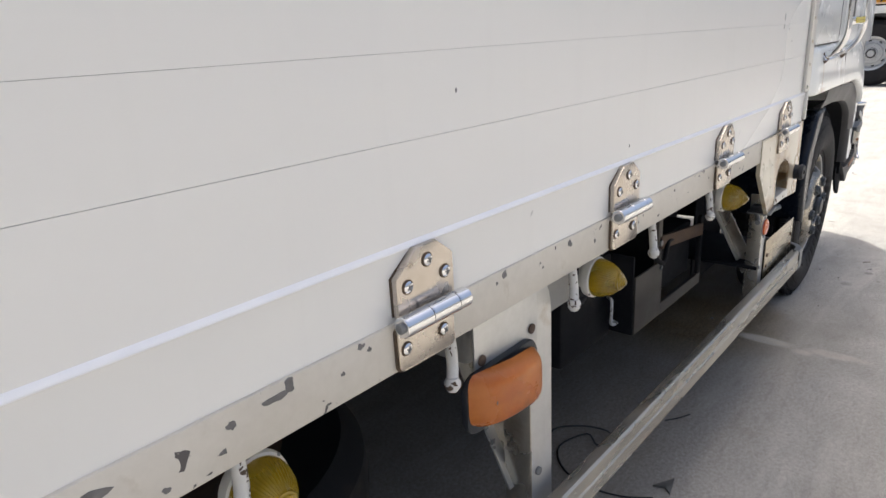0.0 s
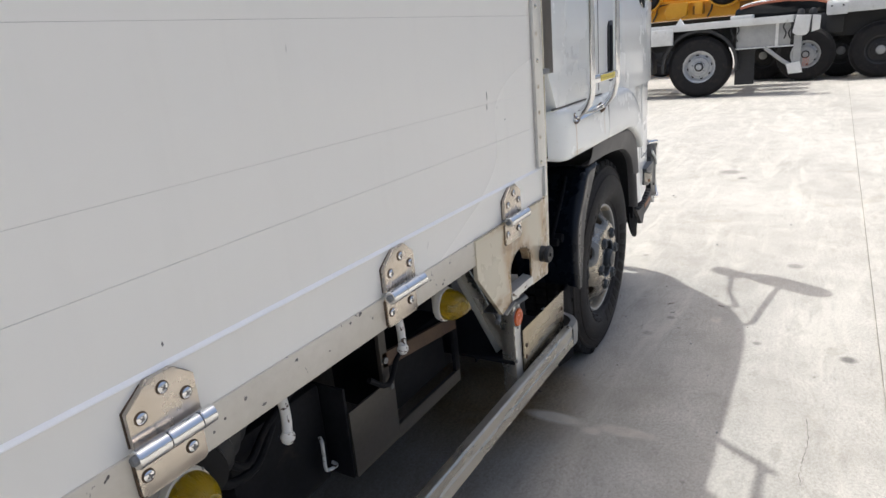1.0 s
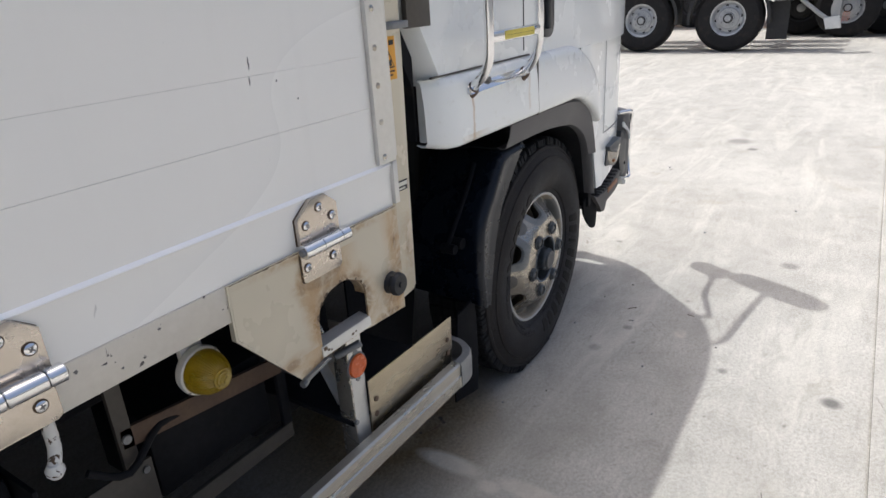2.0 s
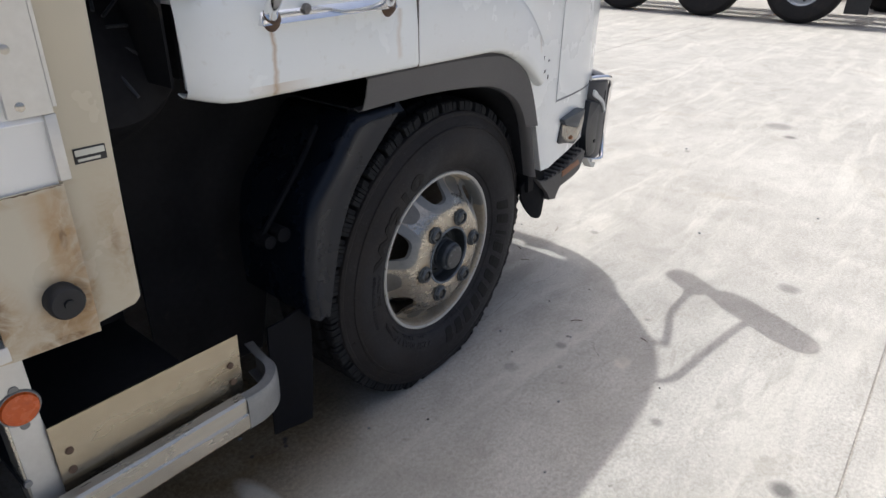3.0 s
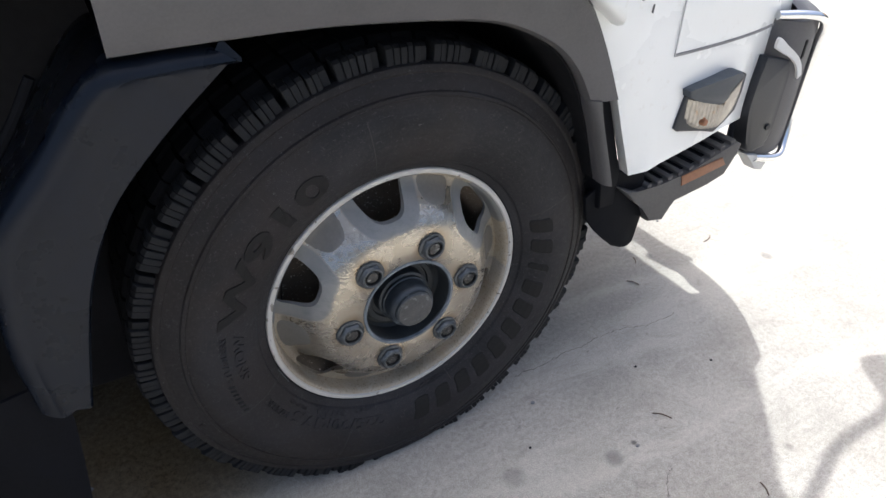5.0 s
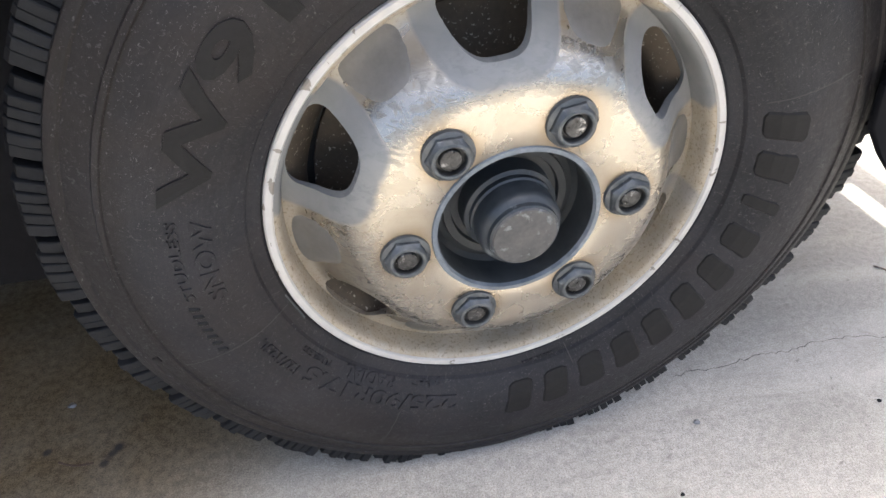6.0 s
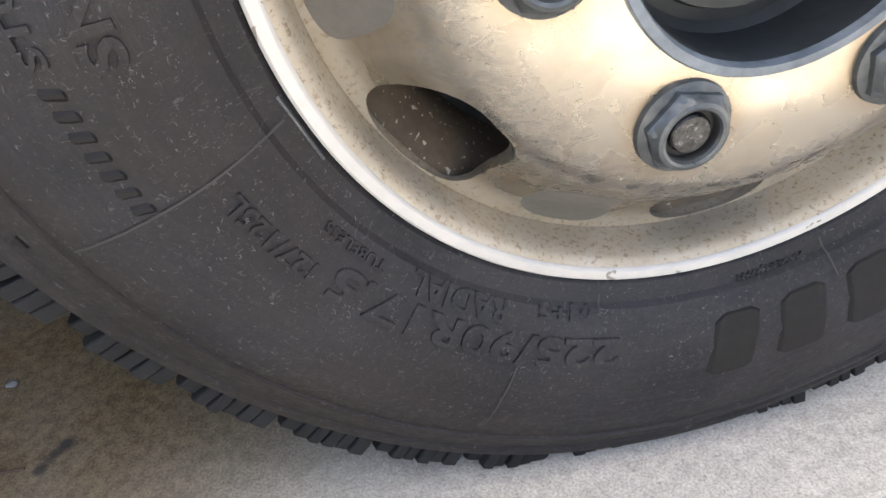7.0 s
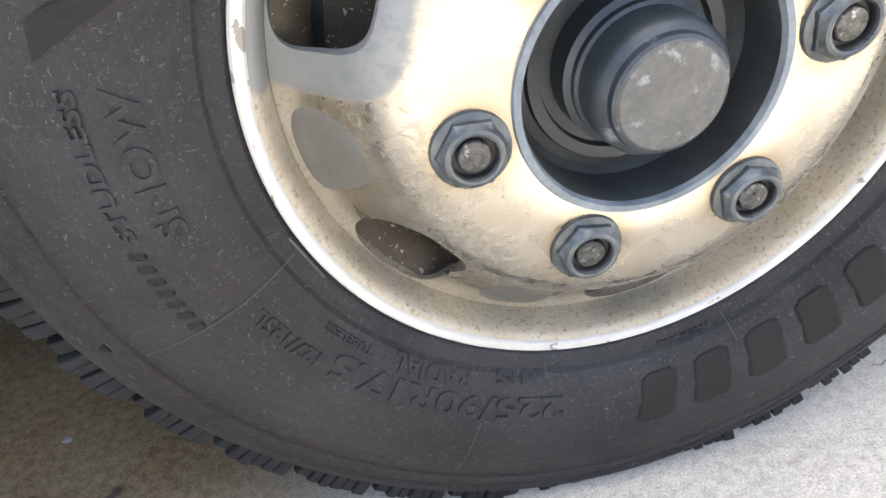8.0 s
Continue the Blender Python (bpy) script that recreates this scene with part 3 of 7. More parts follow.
HOOD_BLUE = surface("dark_blue_grey_hood", (0.030, 0.038, 0.048), (0.050, 0.060, 0.072), 0.4, scale=20, fine=120, relief=0.05)
CRANE_YELLOW = surface("crane_yellow_paint", (0.62, 0.30, 0.015), (0.72, 0.37, 0.025), 0.35, scale=2, fine=20, stain=(0.25, 0.13, 0.03), stain_from=0.66, relief=0.0)
FAR_WHITE = surface("chalky_white_deck_paint", (0.58, 0.58, 0.56), (0.72, 0.72, 0.70), 0.5, scale=3, fine=30, stain=(0.40, 0.38, 0.34), stain_from=0.6, relief=0.0)
FAR_GREY = surface("grey_skirt_paint", (0.30, 0.305, 0.30), (0.40, 0.40, 0.39), 0.5, scale=3, fine=30, relief=0.0)
FAR_BLACK = surface("black_trailer_frame", (0.018, 0.018, 0.019), (0.035, 0.035, 0.036), 0.6, scale=3, fine=30, relief=0.0)
FAR_RIM = surface("silver_rim_paint", (0.36, 0.37, 0.38), (0.50, 0.51, 0.52), 0.38, 0.4, scale=12, fine=60, relief=0.0)
BOOM_RED = surface("faded_red_boom_paint", (0.62, 0.17, 0.08), (0.68, 0.26, 0.16), 0.45, scale=3, fine=30, relief=0.0)
BOOM_DARK = surface("shaded_orange_recess", (0.20, 0.09, 0.01), (0.28, 0.13, 0.015), 0.5, scale=3, fine=30, relief=0.0)
FAR_BLUE = surface("blue_side_paint", (0.03, 0.14, 0.36), (0.05, 0.18, 0.42), 0.4, relief=0.0)
WALL_GREY = surface("plain_grey_added_wall", (0.26, 0.27, 0.275), (0.34, 0.345, 0.345), 0.8, scale=0.6, fine=8, relief=0.0)


# ---- shapes ----
def mesh_of(bm, name, angle=32):
    bmesh.ops.recalc_face_normals(bm, faces=bm.faces)
    me = bpy.data.meshes.new(name)
    bm.to_mesh(me)
    bm.free()
    for f in me.polygons:
        f.use_smooth = True
    me.set_sharp_from_angle(angle=radians(angle))
    return me


def part(name, bm, mat, parent=None, label="", angle=32):
    """Links a bmesh (or a ready mesh) as one object under a thing or a part."""
    me = bm if isinstance(bm, bpy.types.Mesh) else mesh_of(bm, name, angle)
    if not me.materials:
        me.materials.append(mat)
    ob = new(name, me)
    if parent:
        ob.parent = parent
    return tagged(ob, label)


def thing(name, x, y, z, label, category, group="", kind=""):
    ob = new(name)
    ob.location = (x, y, z)
    ob.empty_display_size = 0.1
    return tagged(ob, label, category, group, kind)


def box(x0, x1, y0, y1, z0, z1, bevel=0.0, bm=None, segs=2):
    bm = bm or bmesh.new()
    made = bmesh.ops.create_cube(bm, size=1.0)["verts"]
    for v in made:
        v.co = Vector(((x0 + x1) / 2 + v.co.x * (x1 - x0), (y0 + y1) / 2 + v.co.y * (y1 - y0), (z0 + z1) / 2 + v.co.z * (z1 - z0)))
    if bevel:
        edges = list({e for v in made for e in v.link_edges})
        bmesh.ops.bevel(bm, geom=edges, offset=bevel, segments=segs, affect="EDGES", profile=0.5)
    return bm


def prism(points, y0, y1, bevel=0.0, bm=None, axis="y"):
    """A plate of the given outline (x, z) between y0 and y1; axis x: outline (y, z); axis z: outline (x, y)."""
    bm = bm or bmesh.new()

    def at(a, b, d):
        return {"y": (a, d, b), "x": (d, a, b), "z": (a, b, d)}[axis]

    lo = [bm.verts.new(at(a, b, y0)) for a, b in points]
    hi = [bm.verts.new(at(a, b, y1)) for a, b in points]
    caps = [bm.faces.new(lo), bm.faces.new(hi[::-1])]
    for k in range(len(points)):
        bm.faces.new((lo[k], hi[k], hi[k - 1], lo[k - 1]))
    if bevel:
        rim = list({e for f in caps for e in f.edges})
        bmesh.ops.bevel(bm, geom=rim, offset=bevel, segments=2, affect="EDGES", profile=0.5)
    return bm


def rounded(x0, x1, z0, z1, r, n=5):
    """The outline of a rectangle with rounded corners."""
    out = []
    for cx, cz, a in ((x1 - r, z1 - r, 0), (x0 + r, z1 - r, 90), (x0 + r, z0 + r, 180), (x1 - r, z0 + r, 270)):
        out += [(cx + r * math.cos(radians(a + 90 * k / n)), cz + r * math.sin(radians(a + 90 * k / n))) for k in range(n + 1)]
    return out


def lathe(profile, segs=64, m=None, bm=None, closed=False, start=0.0):
    """Turns a profile of (radius, depth) round the local y axis."""
    bm = bm or bmesh.new()
    m = m or Matrix()
    rings = []
    for k in range(segs):
        a = 2 * math.pi * k / segs + start
        rings.append([bm.verts.new(m @ Vector((r * math.cos(a), d, r * math.sin(a)))) for r, d in profile])
    last = len(profile) if closed else len(profile) - 1
    for k in range(segs):
        a, b = rings[k - 1], rings[k]
        for i in range(last):
            j = (i + 1) % len(profile)
            bm.faces.new((a[i], a[j], b[j], b[i]))
    bmesh.ops.remove_doubles(bm, verts=bm.verts, dist=1e-6)
    return bm


def tube(points, radius, segs=10, bm=None, cap=True, smooth=4):
    """A round bar along points, rounded between them."""
    bm = bm or bmesh.new()
    pts = [Vector(p) for p in points]
    if smooth > 1 and len(pts) > 2:
        fine = []
        for i in range(len(pts) - 1):
            p0, p1, p2, p3 = pts[max(i - 1, 0)], pts[i], pts[i + 1], pts[min(i + 2, len(pts) - 1)]
            for k in range(smooth):
                t = k / smooth
                fine.append(0.5 * ((2 * p1) + (p2 - p0) * t + (2 * p0 - 5 * p1 + 4 * p2 - p3) * t * t + (3 * p1 - p0 - 3 * p2 + p3) * t ** 3))
        pts = fine + [pts[-1]]
    up, rings = None, []
    for i, p in enumerate(pts):
        way = (pts[min(i + 1, len(pts) - 1)] - pts[max(i - 1, 0)]).normalized()
        if up is None:
            up = way.orthogonal().normalized()
        up = (up - way * up.dot(way)).normalized()
        side = way.cross(up)
        rings.append([bm.verts.new(p + radius * (math.cos(2 * math.pi * k / segs) * up + math.sin(2 * math.pi * k / segs) * side)) for k in range(segs)])
    for a, b in zip(rings, rings[1:]):
        for k in range(segs):
            bm.faces.new((a[k - 1], a[k], b[k], b[k - 1]))
    if cap:
        bm.faces.new(rings[0][::-1])
        bm.faces.new(rings[-1])
    return bm


def disc(x, y, z, r, depth, bm=None, segs=20, dome=0.0, axis="y"):
    """A short round boss whose outer face points to -y (or along -x, +z)."""
    turn = {"y": Matrix(), "x": Matrix.Rotation(radians(-90), 4, "Z"), "z": Matrix.Rotation(radians(-90), 4, "X")}[axis]
    m = Matrix.Translation((x, y, z)) @ turn
    prof = [(0.0, -depth - dome), (r * 0.55, -depth - dome * 0.7), (r * 0.92, -depth), (r, -depth * 0.85), (r, 0.0), (0.0, 0.0)]
    return lathe(prof, segs, m, bm)


def spline(points, n=8):
    """A smooth line of (a, b) through a few given ones."""
    out = []
    for i in range(len(points) - 1):
        p0, p1, p2, p3 = (Vector(points[max(min(j, len(points) - 1), 0)]) for j in (i - 1, i, i + 1, i + 2))
        for k in range(n):
            t = k / n
            out.append(tuple(0.5 * ((2 * p1) + (p2 - p0) * t + (2 * p0 - 5 * p1 + 4 * p2 - p3) * t * t + (3 * p1 - p0 - 3 * p2 + p3) * t ** 3)))
    return out + [tuple(points[-1])]


def strip(rows, thick=0.0, bm=None):
    """A sheet through rows of points, given a thickness away from the viewer (+y)."""
    bm = bm or bmesh.new()
    grid = [[bm.verts.new(p) for p in row] for row in rows]
    faces = []
    for a, b in zip(grid, grid[1:]):
        for k in range(len(a) - 1):
            faces.append(bm.faces.new((a[k], a[k + 1], b[k + 1], b[k])))
    if thick:
        bmesh.ops.recalc_face_normals(bm, faces=faces)
        bmesh.ops.solidify(bm, geom=faces, thickness=thick)
    return bm


def lettering(body, size, bold=0.02):
    """A flat mesh of the built-in font, centred, in x and y."""
    cu = bpy.data.curves.new("lettering", "FONT")
    cu.body, cu.size, cu.align_x, cu.align_y, cu.extrude, cu.resolution_u, cu.offset = body, size, "CENTER", "CENTER", 0.0006, 3, size * bold
    ob = bpy.data.objects.new("lettering", cu)
    scene.collection.objects.link(ob)
    me = bpy.data.meshes.new_from_object(ob.evaluated_get(bpy.context.evaluated_depsgraph_get()))
    bpy.data.objects.remove(ob)
    bpy.data.curves.remove(cu)
    me.materials.clear()
    return me


# ---- ground ----
def build_ground():
    bm = bmesh.new()
    ys = [-400, -40, -10, -4.415, -4.408, -0.9185, -0.9115, 0.0, 2.5, 2.585, 2.592, 10, 40, 400]
    xs = [-400, -40, -10, -2, 0, 2, 5, 10, 18, 40, 400]
    deep = {(-4.415, -4.408), (-0.9185, -0.9115), (2.585, 2.592)}
    grid = {(x, y): bm.verts.new((x, y, 0)) for x in xs for y in ys}
    for x0, x1 in zip(xs, xs[1:]):
        for y0, y1 in zip(ys, ys[1:]):
            a, b, c, d = grid[x0, y0], grid[x1, y0], grid[x1, y1], grid[x0, y1]
            if (y0, y1) in deep:
                low = [bm.verts.new((x, y, -0.012)) for x, y in ((x0, y0), (x1, y0), (x1, y1), (x0, y1))]
                bm.faces.new(low)
                bm.faces.new((a, b, low[1], low[0]))
                bm.faces.new((d, low[3], low[2], c))
            else:
                bm.faces.new((a, b, c, d))
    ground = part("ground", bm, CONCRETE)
    return tagged(ground, "pale worn concrete yard with sawn joints and oil spots", "ground", kind="structure")


ground = build_ground()


def build_crack(points, w):
    """A fine open crack, as a thin dark sliver."""
    rng = random.Random(len(points) * 17 + int(points[0][0] * 100))
    line = spline(points, 9)
    rows = [[], []]
    for k, (x, y) in enumerate(line):
        j = (rng.random() - 0.5) * 0.007
        ww = w * (0.4 + 0.9 * rng.random()) * (0.3 if k in (0, len(line) - 1) else 1)
        rows[0].append((x + j * 0.4, y + j - ww, 0.0006))
        rows[1].append((x + j * 0.4, y + j + ww, 0.0006))
    return part("crack", strip(rows), SEAM_DARK, ground)


for pts, w in (([(0.305, 0.203), (0.391, 0.204), (0.458, 0.210), (0.502, 0.206), (0.574, 0.215), (0.65, 0.206), (0.703, 0.190), (0.808, 0.187)], 0.0007),
               ([(-0.35, -0.68), (-0.484, -0.690), (-0.553, -0.685), (-0.652, -0.675), (-0.74, -0.676)], 0.0009),
               ([(0.261, -0.930), (0.197, -0.950), (0.109, -0.974), (0.02, -0.966)], 0.0009),
               ([(0.440, -0.160), (0.417, -0.168), (0.388, -0.198), (0.367, -0.224)], 0.0009)):
    build_crack(pts, w)

# ---- unseen wall added behind the viewer for grey reflections; closes the place ----
part_wall = part("wall_south", box(-60, 60, -22.4, -22, 0, 5.2), WALL_GREY)
tagged(part_wall, "unseen plain grey wall added for reflections", "wall", kind="structure")

# ---- the truck: cargo body ----
truck = thing("truck", 0, 0, 0, "white flatbed box truck with beige base rail and chrome step", "truck")
X_END = -6.2


SCRATCHES = ((-1.268, 1.209, 0.0016, 0.019), (-1.271, 1.187, 0.0016, 0.013), (-1.219, 1.185, 0.0020, 0.004), (-1.179, 1.152, 0.0020, 0.004), (-2.493, 1.315, 0.0020, 0.006), (-2.665, 1.276, 0.0020, 0.006), (-2.643, 1.151, 0.0020, 0.006), (-2.181, 1.015, 0.0020, 0.006))


def edge_rust(x0, x1, z, y, parent, tall=0.004):
    """Paint broken away along an edge: a ragged thin brown line."""
    rng = random.Random(int(abs(x0) * 1000))
    n = int((x1 - x0) / 0.006)
    top = [(x0 + (x1 - x0) * k / n, z) for k in range(n + 1)]
    low = [(x, z - tall * (0.15 + rng.random() ** 3 * (1.6 if rng.random() > 0.8 else 0.6))) for x, _ in top]
    return part("rust_edge", prism(top + low[::-1], y, y + 0.002), RUST_GAP_EDGE, parent)


def side_gate():
    gate = part("side_gate", box(X_END, -0.962, 0.034, 0.060, 0.908, 3.30), SKIN_GREY, truck, "grey inner skin behind the boards")
    edges = [0.911, 1.1080, 1.2000, 1.3900, 1.580, 1.770, 1.960, 2.150, 2.34, 2.53, 2.72, 2.91, 3.30]
    for k, (z0, z1) in enumerate(zip(edges, edges[1:])):
        if k == 0:
            # lowest board with the rounded ridge that catches the light
            y = 0.010
            prof = [(y, z0 - 0.0040), (y, 0.964), (y - 0.0022, 0.988), (y - 0.0024, 0.9905), (y - 0.0018, 0.9920), (y, 0.9945), (y, z1 - 0.0005), (y + 0.0004, z1 - 0.0003), (0.034, z1 - 0.0003), (0.034, z0 - 0.0040), (y + 0.002, z0 - 0.0040)]
            part("board", prism(prof, X_END, -0.962, axis="x"), PANEL, gate, "lowest white board with a raised ridge")
            # thin lip in a whiter colour that paints the ridge's sky highlight
            lip = [(y - 0.0030, 0.9893), (y - 0.0040, 0.9903), (y - 0.0042, 0.9912), (y - 0.0034, 0.9932), (y - 0.0018, 0.9952), (y - 0.0003, 0.9968), (y + 0.001, 0.9968), (y - 0.001, 0.9893)]
            part("ridge", prism(lip, X_END, -0.962, axis="x"), RIDGE, gate, "ridge edge whitened as its sky highlight")
        else:
            y = 0.010
            prof = [(y, z0 + 0.00016), (y, z1 - 0.00016), (y + 0.0002, z1 - 0.0002), (0.034, z1 - 0.0002), (0.034, z0 + 0.0002), (y + 0.0002, z0 + 0.0002)]
            part("board", prism(prof, X_END, -0.962, axis="x"), PANEL, gate)
    # scratches and specks on the boards
    for x, z, w, hgt in SCRATCHES:
        part("scratch", prism([(x, z), (x + w, z + hgt * 0.3), (x + w * 0.6, z + hgt), (x - w * 0.4, z + hgt * 0.6)], 0.0092, 0.0105), BARE_CHIP, gate)
    return gate


def base_rail():
    rail = part("base_rail", box(X_END, -1.381, 0.006, 0.050, 0.847, 0.908, 0.003), RAIL_PAINT, truck, "chipped beige steel base rail")
    part("rail_lip", box(X_END, -1.381, 0.050, 0.16, 0.847, 0.853), RAIL_PAINT, rail)
    rng = random.Random(4)
    # flaked paint: one uneven flake each
    for x, z, w, h in ((-2.934, 0.894, 0.034, 0.010), (-2.920, 0.900, 0.014, 0.014), (-2.986, 0.890, 0.010, 0.010), (-3.109, 0.890, 0.034, 0.014),
                       (-2.563, 0.901, 0.012, 0.012), (-2.388, 0.898, 0.016, 0.012), (-2.826, 0.902, 0.010, 0.008), (-2.998, 0.868, 0.010, 0.006),
                       (-2.580, 0.894, 0.006, 0.006), (-2.465, 0.882, 0.005, 0.004), (-2.854, 0.882, 0.006, 0.005), (-3.052, 0.862, 0.008, 0.006),
                       (-2.815, 0.894, 0.006, 0.006), (-2.306, 0.880, 0.006, 0.008), (-2.080, 0.888, 0.006, 0.006), (-1.974, 0.896, 0.008, 0.005), (-1.616, 0.892, 0.006, 0.006), (-1.499, 0.894, 0.005, 0.005),
                       (-2.43, 0.902, 0.004, 0.005), (-2.14, 0.870, 0.004, 0.004), (-1.90, 0.876, 0.004, 0.003), (-1.84, 0.900, 0.006, 0.006), (-1.78, 0.884, 0.003, 0.004), (-2.05, 0.862, 0.010, 0.004), (-1.56, 0.866, 0.004, 0.004), (-2.66, 0.903, 0.008, 0.006)):
        n = 13
        out = []
        for k in range(n):
            a = 2 * math.pi * k / n
            s = 0.55 + 0.65 * rng.random()
            out.append((x + w / 2 * s * math.cos(a), min(z + h / 2 * s * math.sin(a), 0.9075)))
        part("paint_chip", prism(out, 0.0054, 0.0075), BARE_CHIP, rail)
    return rail


def hinge(x):
    """A stainless strap hinge with a round knuckle."""
    upper = [(x - 0.051, 0.916), (x - 0.051, 0.961), (x - 0.016, 0.990), (x + 0.018, 0.991), (x + 0.046, 0.969), (x + 0.046, 0.916)]
    h = part("hinge", prism(upper, -0.001, 0.0095, 0.0015), STAINLESS, truck, "stainless strap hinge, screwed on")
    # dark outline paints dirt and the gap's shadow round each leaf
    part("dirt_edge", prism([(x + (a - x) * 1.018, 0.954 + (b - 0.954) * 1.018) for a, b in upper], 0.0080, 0.0099), RUST_GAP_EDGE, h)
    lower = rounded(x - 0.055, x + 0.042, 0.849, 0.908, 0.007)
    part("dirt_edge", prism(rounded(x - 0.0565, x + 0.0435, 0.8475, 0.9050, 0.008), 0.0022, 0.0056), RUST_GAP_EDGE, h)
    part("lower_leaf", prism(lower, -0.001, 0.0058, 0.0012), STAINLESS, h)
    along = Matrix.Translation((x - 0.004, -0.013, 0.911)) @ Matrix.Rotation(radians(-90), 4, "Z")
    for a, b in ((-0.056, -0.0125), (-0.0115, 0.034), (0.035, 0.056)):
        prof = [(0.0, a), (0.0112, a), (0.0125, a + 0.0015), (0.0125, b - 0.0015), (0.0112, b), (0.0, b)]
        part("knuckle", lathe(prof, 28, along), CHROME, h, "chromed hinge knuckle")
    part("pin", lathe([(0.0, -0.0605), (0.005, -0.0605), (0.0065, -0.059), (0.0065, 0.0575), (0.005, 0.059), (0.0, 0.059)], 18, along), STEEL, h)
    for dx, dz in ((0.0, 0.972), (0.0295, 0.949), (-0.0345, 0.949), (-0.0430, 0.876), (0.0215, 0.876)):
        s = part("screw", disc(x + dx, -0.001, dz, 0.0072, 0.003, dome=0.0018), CHROME, h)
        # dark cross and rim drawn for the screw's recesses, their shade in the colour
        w, t = 0.0038, 0.0009
        cross = [(t, t), (w, t), (w, -t), (t, -t), (t, -w), (-t, -w), (-t, -t), (-w, -t), (-w, t), (-t, t), (-t, w), (t, w)]
        q = Matrix.Rotation(dx * 90 + x, 2)
        part("screw_slot", prism([tuple(Vector((x + dx, dz)) + q @ Vector(p)) for p in cross], -0.0062, -0.003), BARE_CHIP, s)
        part("screw_rim", lathe([(0.0073, -0.0016), (0.0088, -0.0016), (0.0090, -0.0006), (0.0073, -0.0006)], 24, Matrix.Translation((x + dx, -0.0004, dz)), closed=True), RUST_GAP_EDGE, s)
    return h


def corner_post():
    post = part("corner_post", prism([(-0.958, 0.680), (-0.958, 3.3), (-0.868, 3.3), (-0.870, 1.20), (-0.879, 0.925), (-0.884, 0.698), (-0.894, 0.688)], 0.0265, 0.062, 0.0015), GUSSET_PAINT, truck, "pale stained front corner post")
    part("riveted_strip", box(-1.002, -0.950, -0.0005, 0.0095, 0.999, 3.28, 0.0015), ALU_PALE, post, "pale aluminium riveted cover strip")
    part("edge_trim", box(-0.962, -0.948, 0.0005, 0.030, 0.912, 0.9985, 0.0012), ALU_PALE, post)
    part("edge_trim", box(-0.9495, -0.9440, 0.0015, 0.0265, 1.0065, 3.28, 0.001), ALU_PALE, post)
    z = 1.0130
    while z < 1.95:
        part("rivet", disc(-0.986, -0.0005, z, 0.0058, 0.0012, dome=0.002, segs=14), ALUMINIUM, post)
        z += 0.0665
    # header bracket over the post
    part("bracket", box(-0.925, -0.852, 0.018, 0.064, 1.238, 1.252, 0.002), STEEL, post)
    part("stay_rod", tube([(-0.905, 0.046, 1.27), (-0.893, 0.042, 1.34), (-0.886, 0.04, 1.42)], 0.004), WHITE_PLASTIC, post)
    part("stay_spring", tube([(-0.889 + 0.006 * math.cos(a * 1.1), 0.04 + 0.006 * math.sin(a * 1.1), 1.42 + a * 0.0035) for a in range(26)], 0.0016, 6, smooth=2), STEEL, post)
    # orange warning film with pictogram and bars
    film = part("warning_film", box(-0.936, -0.892, 0.0255, 0.0265, 1.146, 1.226), STICKER_ORANGE, post, "orange warning film with black pictogram")
    part("pictogram", prism([(-0.930, 1.168), (-0.898, 1.168), (-0.914, 1.200)], 0.0245, 0.0255), PRINT_BLACK, film)
    part("pictogram", prism([(-0.9255, 1.1705), (-0.9025, 1.1705), (-0.914, 1.1935)], 0.0238, 0.0245), STICKER_ORANGE, film)
    part("pictogram", prism([(-0.919, 1.1720), (-0.909, 1.1720), (-0.910, 1.185), (-0.916, 1.181)], 0.0230, 0.0238), PRINT_BLACK, film)
    for k, (a, b, zz) in enumerate(((-0.931, -0.916, 1.210), (-0.911, -0.897, 1.210), (-0.931, -0.899, 1.160), (-0.931, -0.905, 1.153))):
        part("print_bar", box(a, b, 0.0245, 0.0255, zz, zz + (0.009 if k < 2 else 0.0030)), PRINT_BLACK, film)
    plate = part("maker_plate", box(-0.931, -0.888, 0.0250, 0.0265, 0.921, 0.942, 0.0005), PRINT_BLACK, post, "small black and pale label plate")
    part("print_bar", box(-0.929, -0.890, 0.0242, 0.0250, 0.9315, 0.9398), PLATE_WHITE, plate)
    part("print_bar", box(-0.927, -0.897, 0.0242, 0.0250, 0.9240, 0.9275), PLATE_WHITE, plate)
    return post


